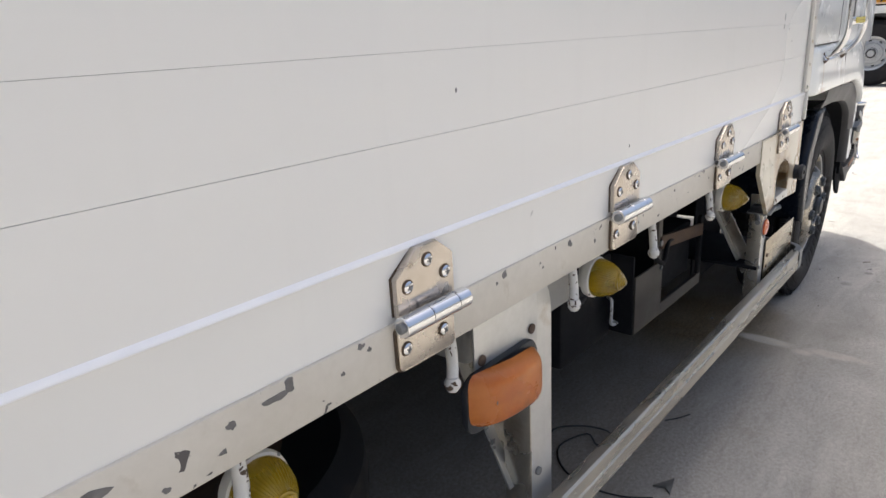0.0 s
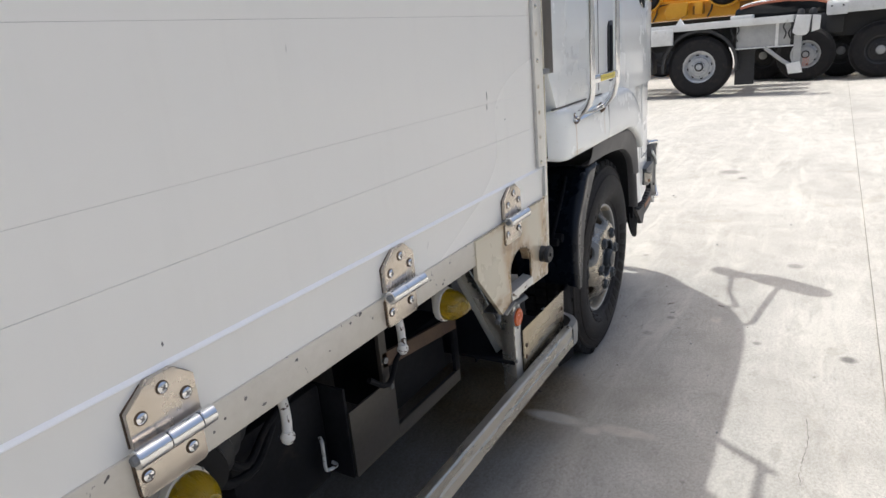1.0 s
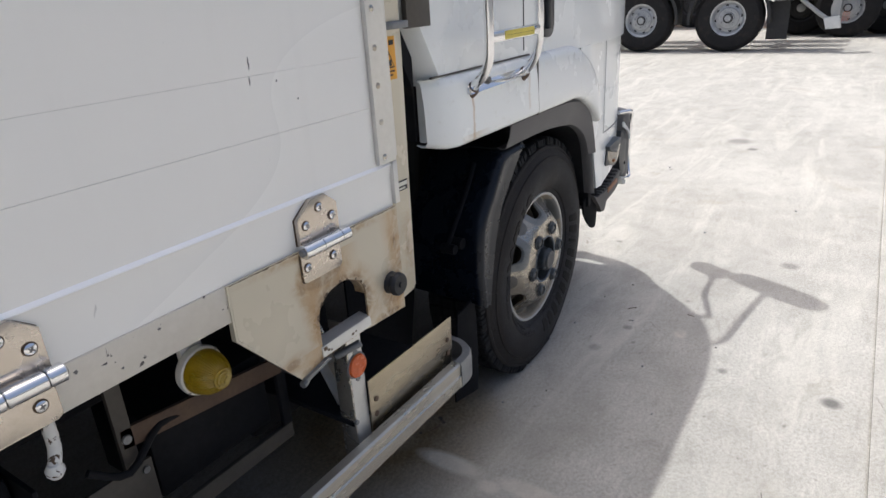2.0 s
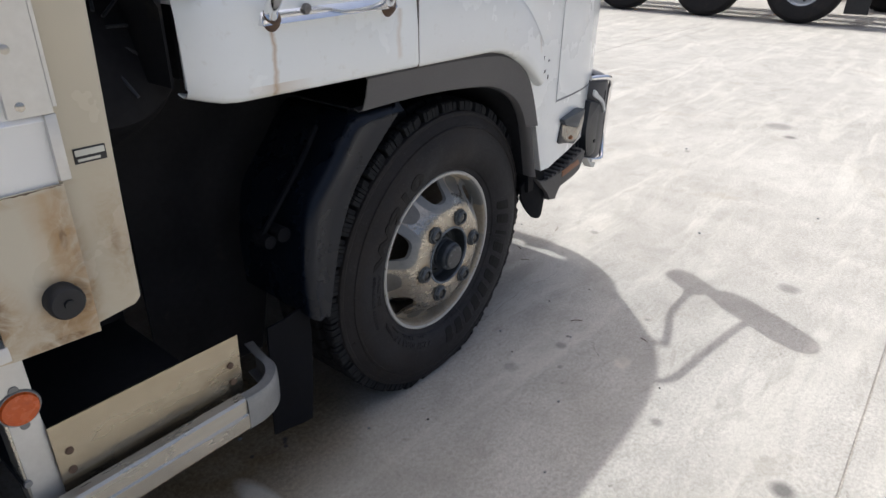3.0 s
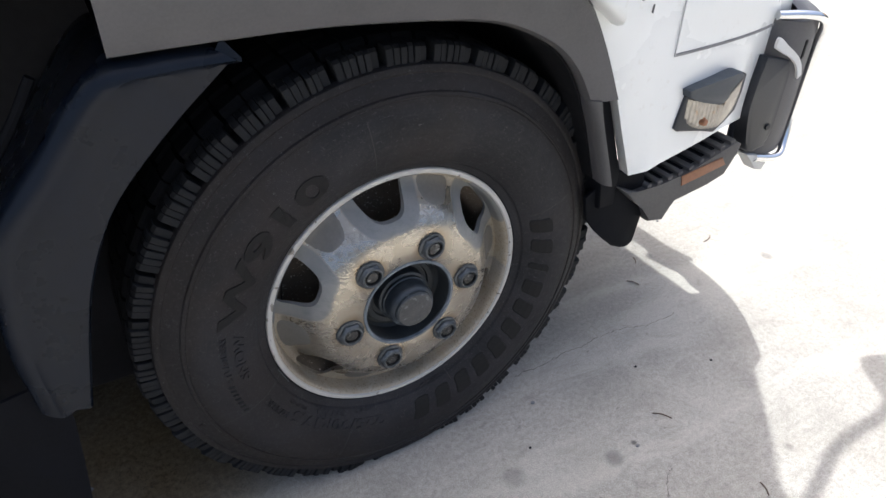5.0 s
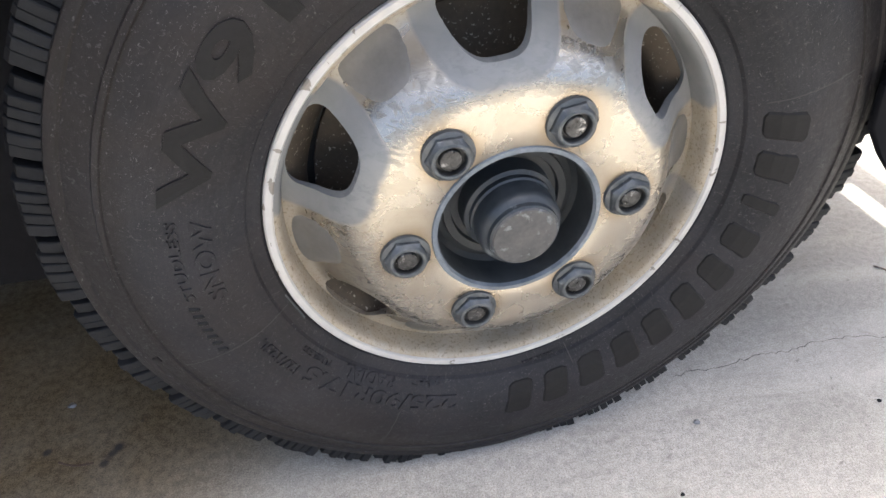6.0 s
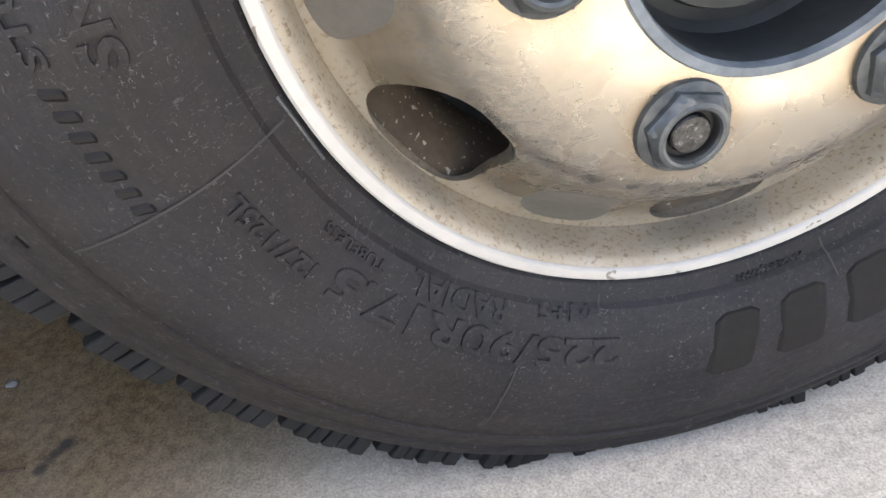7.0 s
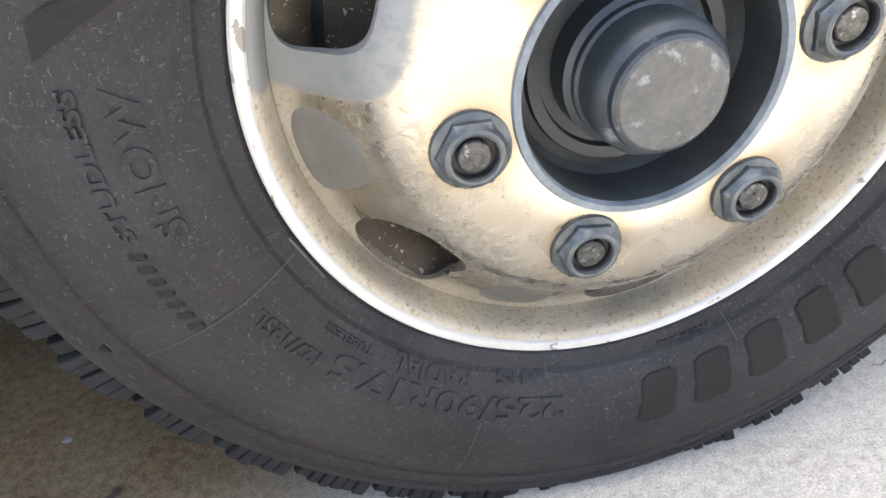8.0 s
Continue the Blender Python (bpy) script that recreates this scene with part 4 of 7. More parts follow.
def gusset():
    """The folded steel plate below the rail, with an arched window."""
    outer = [(-1.380, 0.908), (-1.381, 0.816), (-1.266, 0.679), (-1.256, 0.677), (-1.212, 0.690), (-1.090, 0.690), (-1.070, 0.687), (-0.959, 0.681), (-0.959, 0.908)]
    hole = [(-1.209, 0.707)] + [(-1.143 + 0.066 * math.cos(a), 0.764 + 0.051 * math.sin(a)) for a in [math.pi * (1 - k / 14) for k in range(15)]] + [(-1.077, 0.707)]
    keyhole = outer[:4] + [(-1.2205, 0.6875), (hole[0][0], hole[0][1])] + hole[1:] + [(hole[0][0] + 0.0004, hole[0][1]), (-1.2200, 0.6877)] + outer[4:]
    bm = prism(keyhole, 0.0035, 0.0080)
    g = part("gusset_plate", bm, GUSSET_PAINT, truck, "rust-stained beige gusset plate with arched window")
    part("sill_flange", prism([(0.0005, 0.707), (0.003, 0.7135), (0.030, 0.7175), (0.030, 0.7135), (0.0035, 0.707), (0.0032, 0.693), (0.0005, 0.693)], -1.213, -1.075, axis="x"), ALU_PALE, g, "worn bare metal sill of the arched window")
    part("arch_lining", strip([[(x, y, z) for x, z in hole[1:-1]] for y in (0.0082, 0.030)], 0.002), GUSSET_PAINT, g)
    part("bottom_fold", prism([(-1.266, 0.678), (-1.204, 0.690), (-1.198, 0.685), (-1.260, 0.672)], -0.004, 0.06), STEEL, g)
    part("bottom_fold", prism([(-1.3805, 0.908), (-1.3815, 0.816), (-1.266, 0.679), (-1.268, 0.677), (-1.385, 0.814), (-1.384, 0.908)], 0.0035, 0.014), GUSSET_PAINT, g)
    part("drop_hook", tube([(-1.222, 0.045, 0.688), (-1.224, 0.042, 0.660), (-1.232, 0.036, 0.644), (-1.244, 0.034, 0.642)], 0.007), STEEL, g)
    # rubber buffer
    m = Matrix.Translation((-0.999, 0.0035, 0.754))
    b = part("rubber_buffer", lathe([(0.0, -0.030), (0.006, -0.030), (0.0065, -0.026), (0.011, -0.0265), (0.021, -0.026), (0.0235, -0.023), (0.0245, -0.016), (0.0215, -0.012), (0.0225, -0.004), (0.0235, 0.0)], 32, m), RUBBER_BLACK, g, "black rubber buffer")
    part("buffer_bolt", disc(-0.999, -0.0215, 0.754, 0.0045, 0.003, segs=12), STEEL, b)
    edge_rust(-1.379, -1.235, 0.9075, 0.0030, g, 0.004)
    edge_rust(-1.134, -0.962, 0.9075, 0.0030, g, 0.004)
    rng = random.Random(21)
    for k in range(16):
        a = math.pi * (0.03 + 0.94 * rng.random())
        x, z, r = -1.143 + 0.0675 * math.cos(a), 0.764 + 0.0525 * math.sin(a), 0.0015 + 0.0025 * rng.random()
        part("paint_chip", prism([(x + r * (0.6 + 0.6 * rng.random()) * math.cos(2 * math.pi * j / 8), z + r * (0.6 + 0.6 * rng.random()) * math.sin(2 * math.pi * j / 8)) for j in range(8)], 0.0029, 0.005), RUST_GAP_EDGE, g)
    for x, z, r in ((-1.198, 0.7025, 0.004), (-1.191, 0.699, 0.003), (-1.131, 0.7015, 0.0045), (-1.121, 0.703, 0.003), (-1.205, 0.708, 0.006)):
        part("paint_chip", prism([(x + r * (0.6 + 0.6 * rng.random()) * math.cos(2 * math.pi * j / 8), z + r * 0.7 * (0.6 + 0.6 * rng.random()) * math.sin(2 * math.pi * j / 8)) for j in range(8)], -0.0002, 0.002), RUST_GAP_EDGE, g)
    return g


side_gate()
base_rail()
for hx in (-3.245, -2.722, -2.201, -1.687, -1.178):
    hinge(hx)
corner_post()
gusset()


def rope_hook(x):
    pts = [(x + 0.004, 0.095, 0.850), (x + 0.008, 0.062, 0.840), (x + 0.004, 0.048, 0.822), (x + 0.001, 0.042, 0.790), (x - 0.008, 0.036, 0.768)]
    h = part("rope_hook", tube(pts, 0.0084, 12), HOOK_PAINT, truck, "chipped white rope hook")
    part("hook_knob", lathe([(0.0, -0.012), (0.007, -0.011), (0.0115, -0.004), (0.0118, 0.002), (0.008, 0.009), (0.0, 0.011)], 16, Matrix.Translation((x - 0.009, 0.035, 0.764)) @ Matrix.Rotation(radians(90), 4, "X")), HOOK_PAINT, h)


for hx in (-2.970, -2.640, -2.312, -1.984, -1.653):
    rope_hook(hx)


def marker_lamp(x, z=0.750):
    """A cone-shaped side marker with a ribbed yellow lens."""
    m = Matrix.Translation((x, 0.090, z))
    lamp = part("marker_lamp", lathe([(0.0, 0.012), (0.040, 0.012), (0.046, 0.008), (0.0485, -0.002), (0.0470, -0.010), (0.042, -0.012), (0.0, -0.012)], 40, m), WHITE_PLASTIC, truck, "round white lamp base under the rail")
    prof = [(0.0430, -0.010), (0.0436, -0.014), (0.0432, -0.019), (0.0410, -0.030), (0.0370, -0.042), (0.0300, -0.054), (0.0215, -0.063)]
    for k in range(4):
        r = 0.0200 - k * 0.0045
        d = -0.0645 - k * 0.0040
        prof += [(r, d), (r - 0.0006, d - 0.0030), (r - 0.0028, d - 0.0032)]
    prof += [(0.0, prof[-1][1] - 0.001)]
    bm = lathe(prof, 96, m)
    for v in bm.verts:
        r = math.hypot(v.co.x - x, v.co.z - z)
        if 0.02 < r < 0.0434 and v.co.y < 0.090 - 0.016:
            k = round(math.atan2(v.co.z - z, v.co.x - x) / (2 * math.pi / 96))
            if k % 2:
                s = 1 - 0.0015 / r
                v.co.x, v.co.z = x + (v.co.x - x) * s, z + (v.co.z - z) * s
    part("lens", bm, YELLOW_LENS, lamp, "yellow ribbed dome lens", 60)
    part("reflector", lathe([(0.0, -0.046), (0.010, -0.044), (0.014, -0.036), (0.012, -0.018), (0.036, -0.0125), (0.0, -0.0125)], 24, m), WHITE_PLASTIC, lamp)
    for a in (40, 220):
        part("screw", disc(x + 0.0462 * math.cos(radians(a)), 0.082, z + 0.0462 * math.sin(radians(a)), 0.003, 0.003, segs=10), STEEL, lamp)
    hub = Vector((x, 0.090, z))
    for ob in [lamp] + list(lamp.children):
        for v in ob.data.vertices:
            v.co = hub + (v.co - hub) * 0.87
    part("bracket", box(x - 0.02, x + 0.02, 0.100, 0.112, z - 0.02, 0.849, 0.001), WHITE_PLASTIC, lamp)


for mx in (-2.930, -2.150, -1.403):
    marker_lamp(mx)


def side_turn_lamp():
    plate = part("lamp_plate", box(-2.577, -2.410, 0.053, 0.057, 0.690, 0.848, 0.0012), ALU_PALE, truck, "bare metal bracket plate of the amber lamp")
    for x in (-2.561, -2.428):
        part("bolt", disc(x, 0.053, 0.755, 0.0085, 0.003, dome=0.001, segs=16), RUSTY, plate)
    back = part("lamp_body", prism(rounded(-2.612, -2.428, 0.650, 0.745, 0.022), 0.042, 0.053, 0.003), BLACK_PLASTIC, plate)
    bm = bmesh.new()
    rows, n = [], 26
    for j in range(n + 1):
        v = -1 + 2 * j / n
        row = []
        for i in range(n + 1):
            u = -1 + 2 * i / n
            # a square pillow: superellipse in plan, domed face
            k = (abs(u) ** 5 + abs(v) ** 5) ** 0.2
            g = max(abs(u), abs(v))
            f = g / k if k > 1e-6 else 1.0
            x = -2.520 + 0.0900 * u * f
            z = 0.699 + 0.0480 * v * f - 0.010 * u
            y = 0.041 - 0.026 * (1 - g ** 5) - 0.010 * (1 - u * u)
            row.append((x, y, z))
        rows.append(row)
    part("lens", strip(rows, 0.0), AMBER_LENS, back, "faded amber plastic lens", 50)
    part("lens_screw", disc(-2.575, 0.014, 0.706, 0.005, 0.002, segs=10), BARE_CHIP, back)
    return plate


side_turn_lamp()


def side_guard():
    """Lower rail with end cap, upright posts, braces and kick plate."""
    y = 0.012
    prof = [(y, 0.346), (y, 0.376), (y + 0.003, 0.380), (y + 0.003, 0.408), (y + 0.007, 0.413), (y + 0.026, 0.414), (y + 0.030, 0.410), (y + 0.030, 0.344), (y + 0.026, 0.340), (y + 0.006, 0.340), (y + 0.003, 0.342), (y + 0.003, 0.344)]
    bm = prism(prof, -4.4, -0.740, axis="x")
    rail = part("guard_rail", bm, ALUMINIUM, truck, "weathered aluminium side guard rail with brown stains")
    rows = []
    arc = [(-0.740, y, 0.0)] + [(-0.716 + 0.090 * math.sin(radians(7.5 * k)), y + 0.090 - 0.090 * math.cos(radians(7.5 * k)), 7.5 * k) for k in range(13)] + [(-0.619, y + 0.125, 84.0), (-0.612, y + 0.155, 84.0)]
    for cx, cy, turn in arc:
        nx, ny = math.sin(radians(turn)), -math.cos(radians(turn))
        rows.append([(cx - nx * d, cy - ny * d, z) for d, z in ((0.022, 0.338), (0.004, 0.338), (-0.001, 0.344), (-0.002, 0.380), (-0.001, 0.405), (0.003, 0.412), (0.022, 0.4135))])
    part("end_cap", strip(rows, 0.003), DULL_CAP, rail, "rounded grey end of the guard rail")
    part("rail_rivet", disc(-1.03, 0.036, 0.4015, 0.004, 0.0015, segs=10, axis="z"), STEEL, rail)

    def post(x, top):
        p = part("guard_post", prism([(x - 0.042, 0.345), (x - 0.042, top), (x + 0.0, top), (x, 0.345)], 0.0565, 0.0600, 0.001), ALU_PALE, truck, "pale aluminium guard post")
        part("post_flange", box(x - 0.046, x - 0.042, 0.0565, 0.098, 0.345, top, 0.001), ALUMINIUM, p)
        return p

    p1 = post(-1.052, 0.692)
    r = Matrix.Translation((-1.074, 0.0565, 0.583))
    rb = part("round_reflector", lathe([(0.0, -0.003), (0.0285, -0.003), (0.030, 0.0)], 36, r), STEEL, p1, "round orange-red reflector")
    part("reflector_lens", lathe([(0.0, -0.009), (0.013, -0.0085), (0.0245, -0.0075), (0.0265, -0.003)], 36, r), RED_LENS, rb)
    for dz in (0.031, -0.031):
        part("ear", disc(-1.074, 0.0565, 0.583 + dz, 0.007, 0.002, segs=14), STEEL, rb)
    part("bolt", disc(-1.095, 0.0565, 0.452, 0.006, 0.004, segs=12), STEEL, p1)
    part("cross_pin", tube([(-1.135, 0.05, 0.640), (-1.118, 0.030, 0.652), (-1.100, 0.012, 0.663)], 0.008), STEEL, p1)
    # curved rear post: comes out from under the rail and turns down
    rows = []
    for k in range(19):
        t = k / 18
        if t < 0.4:
            a = radians(90 * t / 0.4)
            px, pz = -2.404 + 0.062 * math.sin(a), 0.752 + 0.090 * math.cos(a)
            w = (math.sin(a), math.cos(a))
        else:
            px, pz, w = -2.342, 0.752 - (t - 0.4) / 0.6 * 0.41, (1, 0)
        rows.append([(px - 0.070 * w[0], 0.068, pz - 0.070 * w[1]), (px - 0.004 * w[0], 0.066, pz - 0.004 * w[1]), (px, 0.070, pz), (px, 0.118, pz)])
    p2 = part("guard_post", strip(rows, 0.003), ALU_PALE, truck, "curved pale guard post")
    part("bolt", disc(-2.392, 0.067, 0.452, 0.008, 0.005, segs=12), STEEL, p2)
    part("post_web", box(-2.414, -2.410, 0.067, 0.125, 0.343, 0.74, 0.001), ALUMINIUM, p2)
    for x, y0, z0, y1, z1 in ((-1.040, 0.095, 0.420, 0.325, 0.847), (-2.400, 0.090, 0.420, 0.300, 0.847)):
        d = Vector((y1 - y0, z1 - z0)).normalized()
        q = Vector((-d.y, d.x)) * 0.021
        outline = [(y0 - q.x, z0 - q.y), (y1 - q.x, z1 - q.y), (y1 + q.x, z1 + q.y), (y0 + q.x, z0 + q.y)]
        b = part("brace", prism(outline, x - 0.002, x + 0.002, axis="x"), ALUMINIUM, truck, "aluminium diagonal brace")
        lip = [(y0 - q.x, z0 - q.y), (y1 - q.x, z1 - q.y), (y1 - q.x * 0.8, z1 - q.y * 0.8), (y0 - q.x * 0.8, z0 - q.y * 0.8)]
        part("brace_flange", prism(lip, x - 0.026, x, axis="x"), ALU_PALE, b)
    kick = part("kick_plate", prism([(-1.053, 0.385), (-1.052, 0.532), (-0.718, 0.531), (-0.722, 0.385)], 0.0500, 0.0532, 0.0012), KICK_METAL, truck, "bare stained aluminium kick plate")
    for x, z in ((-1.032, 0.476), (-1.035, 0.439), (-0.742, 0.474), (-0.741, 0.436)):
        part("bolt", disc(x, 0.0500, z, 0.0065, 0.0025, segs=12, dome=0.001), RUSTY, kick)
    part("guard_bracket", box(-1.10, -0.78, 0.060, 0.40, 0.44, 0.452, 0.001), CHASSIS, kick)


side_guard()

# ---- the truck: cab ----
MID_Y, FRONT_A, FRONT_B, SIDE_Y, X_ROUND = 1.13, 0.842, 0.391, 0.066, 0.173


def side_y(x, inset=0.0):
    """Plan line of the cab's side, which rounds into the front."""
    if x <= X_ROUND:
        return SIDE_Y + inset
    u = min((x - X_ROUND) / FRONT_A, 1.0)
    return SIDE_Y + inset + FRONT_B * (1 - (1 - u ** 2.92) ** (1 / 2.92))


def plan(z, n=18):
    """Closed plan outline of the cab at a height (inset near the roof)."""
    top = max(0.0, (z - 1.5) / 1.1)
    inset = 0.012 * top + 0.10 * max(0.0, (z - 2.56) / 0.18) ** 2
    back = -0.697 - 0.080 * min(1.0, max(0.0, (z - 1.11) / 0.14)) - 0.03 * min(1.0, max(0.0, (z - 2.1) / 0.3))
    us = [math.sin(math.pi / 2 * k / n) for k in range(n + 1)]
    right = [(back + 0.03, SIDE_Y + inset + 0.0)] + [(-0.3, SIDE_Y + inset)] + [(X_ROUND + FRONT_A * u - 0.09 * top * u, side_y(X_ROUND + FRONT_A * u, inset)) for u in us]
    right[0] = (back + 0.02, SIDE_Y + inset)
    pts = [(back, SIDE_Y + inset + 0.03)] + right
    left = [(x, 2 * MID_Y - y) for x, y in pts[::-1]]
    return pts + left


def set_back(root):
    """Draws the lower corner of the cab in towards the bumper, where it stands behind the wheel's face."""
    for ob in [root] + list(root.children_recursive):
        if ob.type == "MESH":
            for v in ob.data.vertices:
                s = max(0.0, min(1.0, (v.co.x - 0.24) / 0.18)) * max(0.0, min(1.0, (1.30 - v.co.z) / 0.20))
                k = 0.024 * s * s * (3 - 2 * s) / (v.co.y + 0.72)
                v.co += k * (v.co - Vector((-0.6, -0.72, 1.1)))


def cab_shell():
    zs = [1.10, 1.12, 1.25, 1.30, 1.46, 1.7, 2.0, 2.3, 2.50, 2.62, 2.70, 2.74]
    rows = [[(x, y, z) for x, y in plan(z)] for z in zs]
    bm = bmesh.new()
    grid = [[bm.verts.new(p) for p in row] for row in rows]
    for a, b in zip(grid, grid[1:]):
        for k in range(len(a)):
            bm.faces.new((a[k - 1], a[k], b[k], b[k - 1]))
    bm.faces.new(grid[-1])
    bm.faces.new(grid[0][::-1])
    cab = part("cab", bm, CAB_PAINT, truck, "glossy white truck cab", 40)
    # rear side pillar, door gap, handle pocket, window
    part("rear_vent", box(-0.794, -0.708, SIDE_Y - 0.003, SIDE_Y + 0.01, 1.232, 2.1, 0.001), BROWN_SHEET, cab, "dull brown vent strip at the cab's rear edge")
    part("cab_back", prism([(-0.735, 0.98), (-0.735, 1.10), (-0.812, 1.25), (-0.812, 2.05), (-0.730, 2.05), (-0.730, 0.98)], 0.105, 2.15), CHASSIS, cab, "dark back wall of the cab")
    part("door_gap", box(-0.2560, -0.2520, SIDE_Y - 0.0012, SIDE_Y + 0.005, 1.135, 2.2), PRINT_BLACK, cab)
    handle = part("handle_pocket", prism(rounded(-0.142, -0.062, 1.157, 1.375, 0.030), SIDE_Y - 0.006, SIDE_Y + 0.004, 0.003), BLACK_PLASTIC, cab, "black door handle in its pocket")
    part("handle_bar", box(-0.128, -0.104, SIDE_Y - 0.020, SIDE_Y - 0.004, 1.18, 1.36, 0.005), BLACK_PLASTIC, handle)
    w = [(-0.24, 1.52), (0.30, 1.52), (0.33, 1.44), (0.40, 1.42), (0.44, 1.50), (0.40, 1.9), (0.30, 2.2), (-0.24, 2.2)]
    win = part("side_window", prism(w, SIDE_Y - 0.003, SIDE_Y + 0.01, 0.001), GLASS_DARK, cab, "dark side window glass")
    # windscreen, out of sight but part of the cab
    rows = []
    for z in (1.45, 1.75, 2.05, 2.3):
        rows.append([(x + 0.004, y, z) for x, y in plan(z)[8:-8]])
    part("windscreen", strip(rows), GLASS_DARK, cab, "dark windscreen")
    return cab


cab = cab_shell()


def lower_front():
    """White lower corner panel ahead of the wheel arch, down to the bumper."""
    def x_arch(z):
        if z >= 0.946:
            return 0.18
        t = [(0.946, 0.17), (0.925, 0.215), (0.893, 0.252), (0.826, 0.294), (0.750, 0.336), (0.645, 0.374), (0.556, 0.408)]
        for (z1, x1), (z0, x0) in zip(t, t[1:]):
            if z >= z0:
                return x0 + (x1 - x0) * (z - z0) / (z1 - z0)
        return 0.408

    rows = []
    for j in range(25):
        z = 0.556 + (1.104 - 0.556) * j / 24
        xs = x_arch(z)
        row = [(xs + 0.004, side_y(xs) + 0.030, z), (xs, side_y(xs) + 0.004, z)]
        for k in range(1, 27):
            u = k / 26
            x = xs + (X_ROUND + FRONT_A - xs) * math.sin(u * math.pi / 2)
            lift = 0.030 * max(0.0, min(1.0, (x - 0.42) / 0.25)) * (1 - j / 24)
            swell = 0.006 * math.exp(-((x - xs - 0.02) / 0.04) ** 2)
            row.append((x, side_y(x) - swell, z + lift))
        rows.append(row)
    p = part("corner_panel", strip(rows, 0.004), CAB_PAINT, cab, "white cab corner panel with scratches", 40)
    seam = [[(x, side_y(x) - 0.0016, 0.761 + dz) for x in [0.46 + 0.035 * k for k in range(14)]] for dz in (-0.0024, 0.0024)]
    part("panel_gap", strip(seam, 0.002), SEAM_GREY, p)
    up = [[(0.4585 + dx, side_y(0.4585) - 0.0012, z) for z in (0.761, 0.85, 0.95, 1.05, 1.10)] for dx in (-0.0007, 0.0007)]
    part("panel_gap", strip(up, 0.002), SEAM_PALE, p)
    rng = random.Random(3)
    for k in range(4):
        x, z = 0.325 + rng.random() * 0.05, 0.83 + rng.random() * 0.12
        x += 0.03 * (0.95 - z) / 0.12
        w, h = 0.002 + rng.random() * 0.004, 0.006 + rng.random() * 0.014
        part("scratch", prism([(x, z), (x + w * 0.5, z + h * 0.4), (x + w * 0.8, z + h * 0.7), (x + w * 0.2, z + h * 0.5)], side_y(x) - 0.0066, side_y(x) - 0.003), BARE_CHIP, p)
    set_back(p)
    # indicator lamp at the corner
    base = [(0.527, 0.613), (0.540, 0.604), (0.558, 0.607), (0.638, 0.583), (0.662, 0.601), (0.686, 0.619), (0.690, 0.654), (0.693, 0.688), (0.678, 0.694), (0.549, 0.682), (0.541, 0.668)]
    lamp = part("corner_lamp", prism(base, 0.093, 0.150, 0.004), BLACK_PLASTIC, cab, "black corner lamp with clear ribbed lens")
    rows = []
    for k in range(41):
        u = k / 40
        x = 0.541 + 0.093 * u
        lo, hi = 0.626 - 0.028 * u + 0.006 * (1 - u) ** 6 - 0.009 * math.sin(math.pi * u), 0.669 - 0.026 * u
        rib = 0.0024 * (1 if k % 4 in (1, 2) else 0)
        y = 0.083 + 0.012 * (1 - u) ** 4 + rib
        rows.append([(x, 0.098, lo - 0.002), (x, y + 0.004, lo), (x, y, lo + 0.006), (x, y, (lo + hi) / 2), (x, y, hi - 0.002), (x, 0.098, hi)])
    part("lens", strip(rows, 0.0), LAMP_GLASS, lamp, "clear ribbed lens with orange bulb", 20)
    part("bulb", lathe([(0.0, -0.016), (0.006, -0.012), (0.009, 0.0), (0.006, 0.010), (0.0, 0.012)], 16, Matrix.Translation((0.590, 0.0900, 0.618))), DULL_AMBER, lamp, "orange bulb behind the ribs")
    side = [(0.634, 0.598), (0.638, 0.648), (0.648, 0.662), (0.674, 0.686), (0.673, 0.658), (0.666, 0.628), (0.650, 0.608)]
    part("side_lens", prism(side, 0.084, 0.100, 0.004), LAMP_GLASS, lamp, "smooth clear side of the lamp lens")
    hood = spline([(0.533, 0.686), (0.565, 0.690), (0.620, 0.695), (0.662, 0.700)], 4) + spline([(0.670, 0.692), (0.652, 0.677), (0.636, 0.661), (0.632, 0.646), (0.606, 0.650), (0.570, 0.660), (0.538, 0.673)], 4)
    part("lamp_hood", prism(hood, 0.080, 0.110, 0.004), HOOD_BLUE, lamp, "dark hood over the lens", 45)


lower_front()


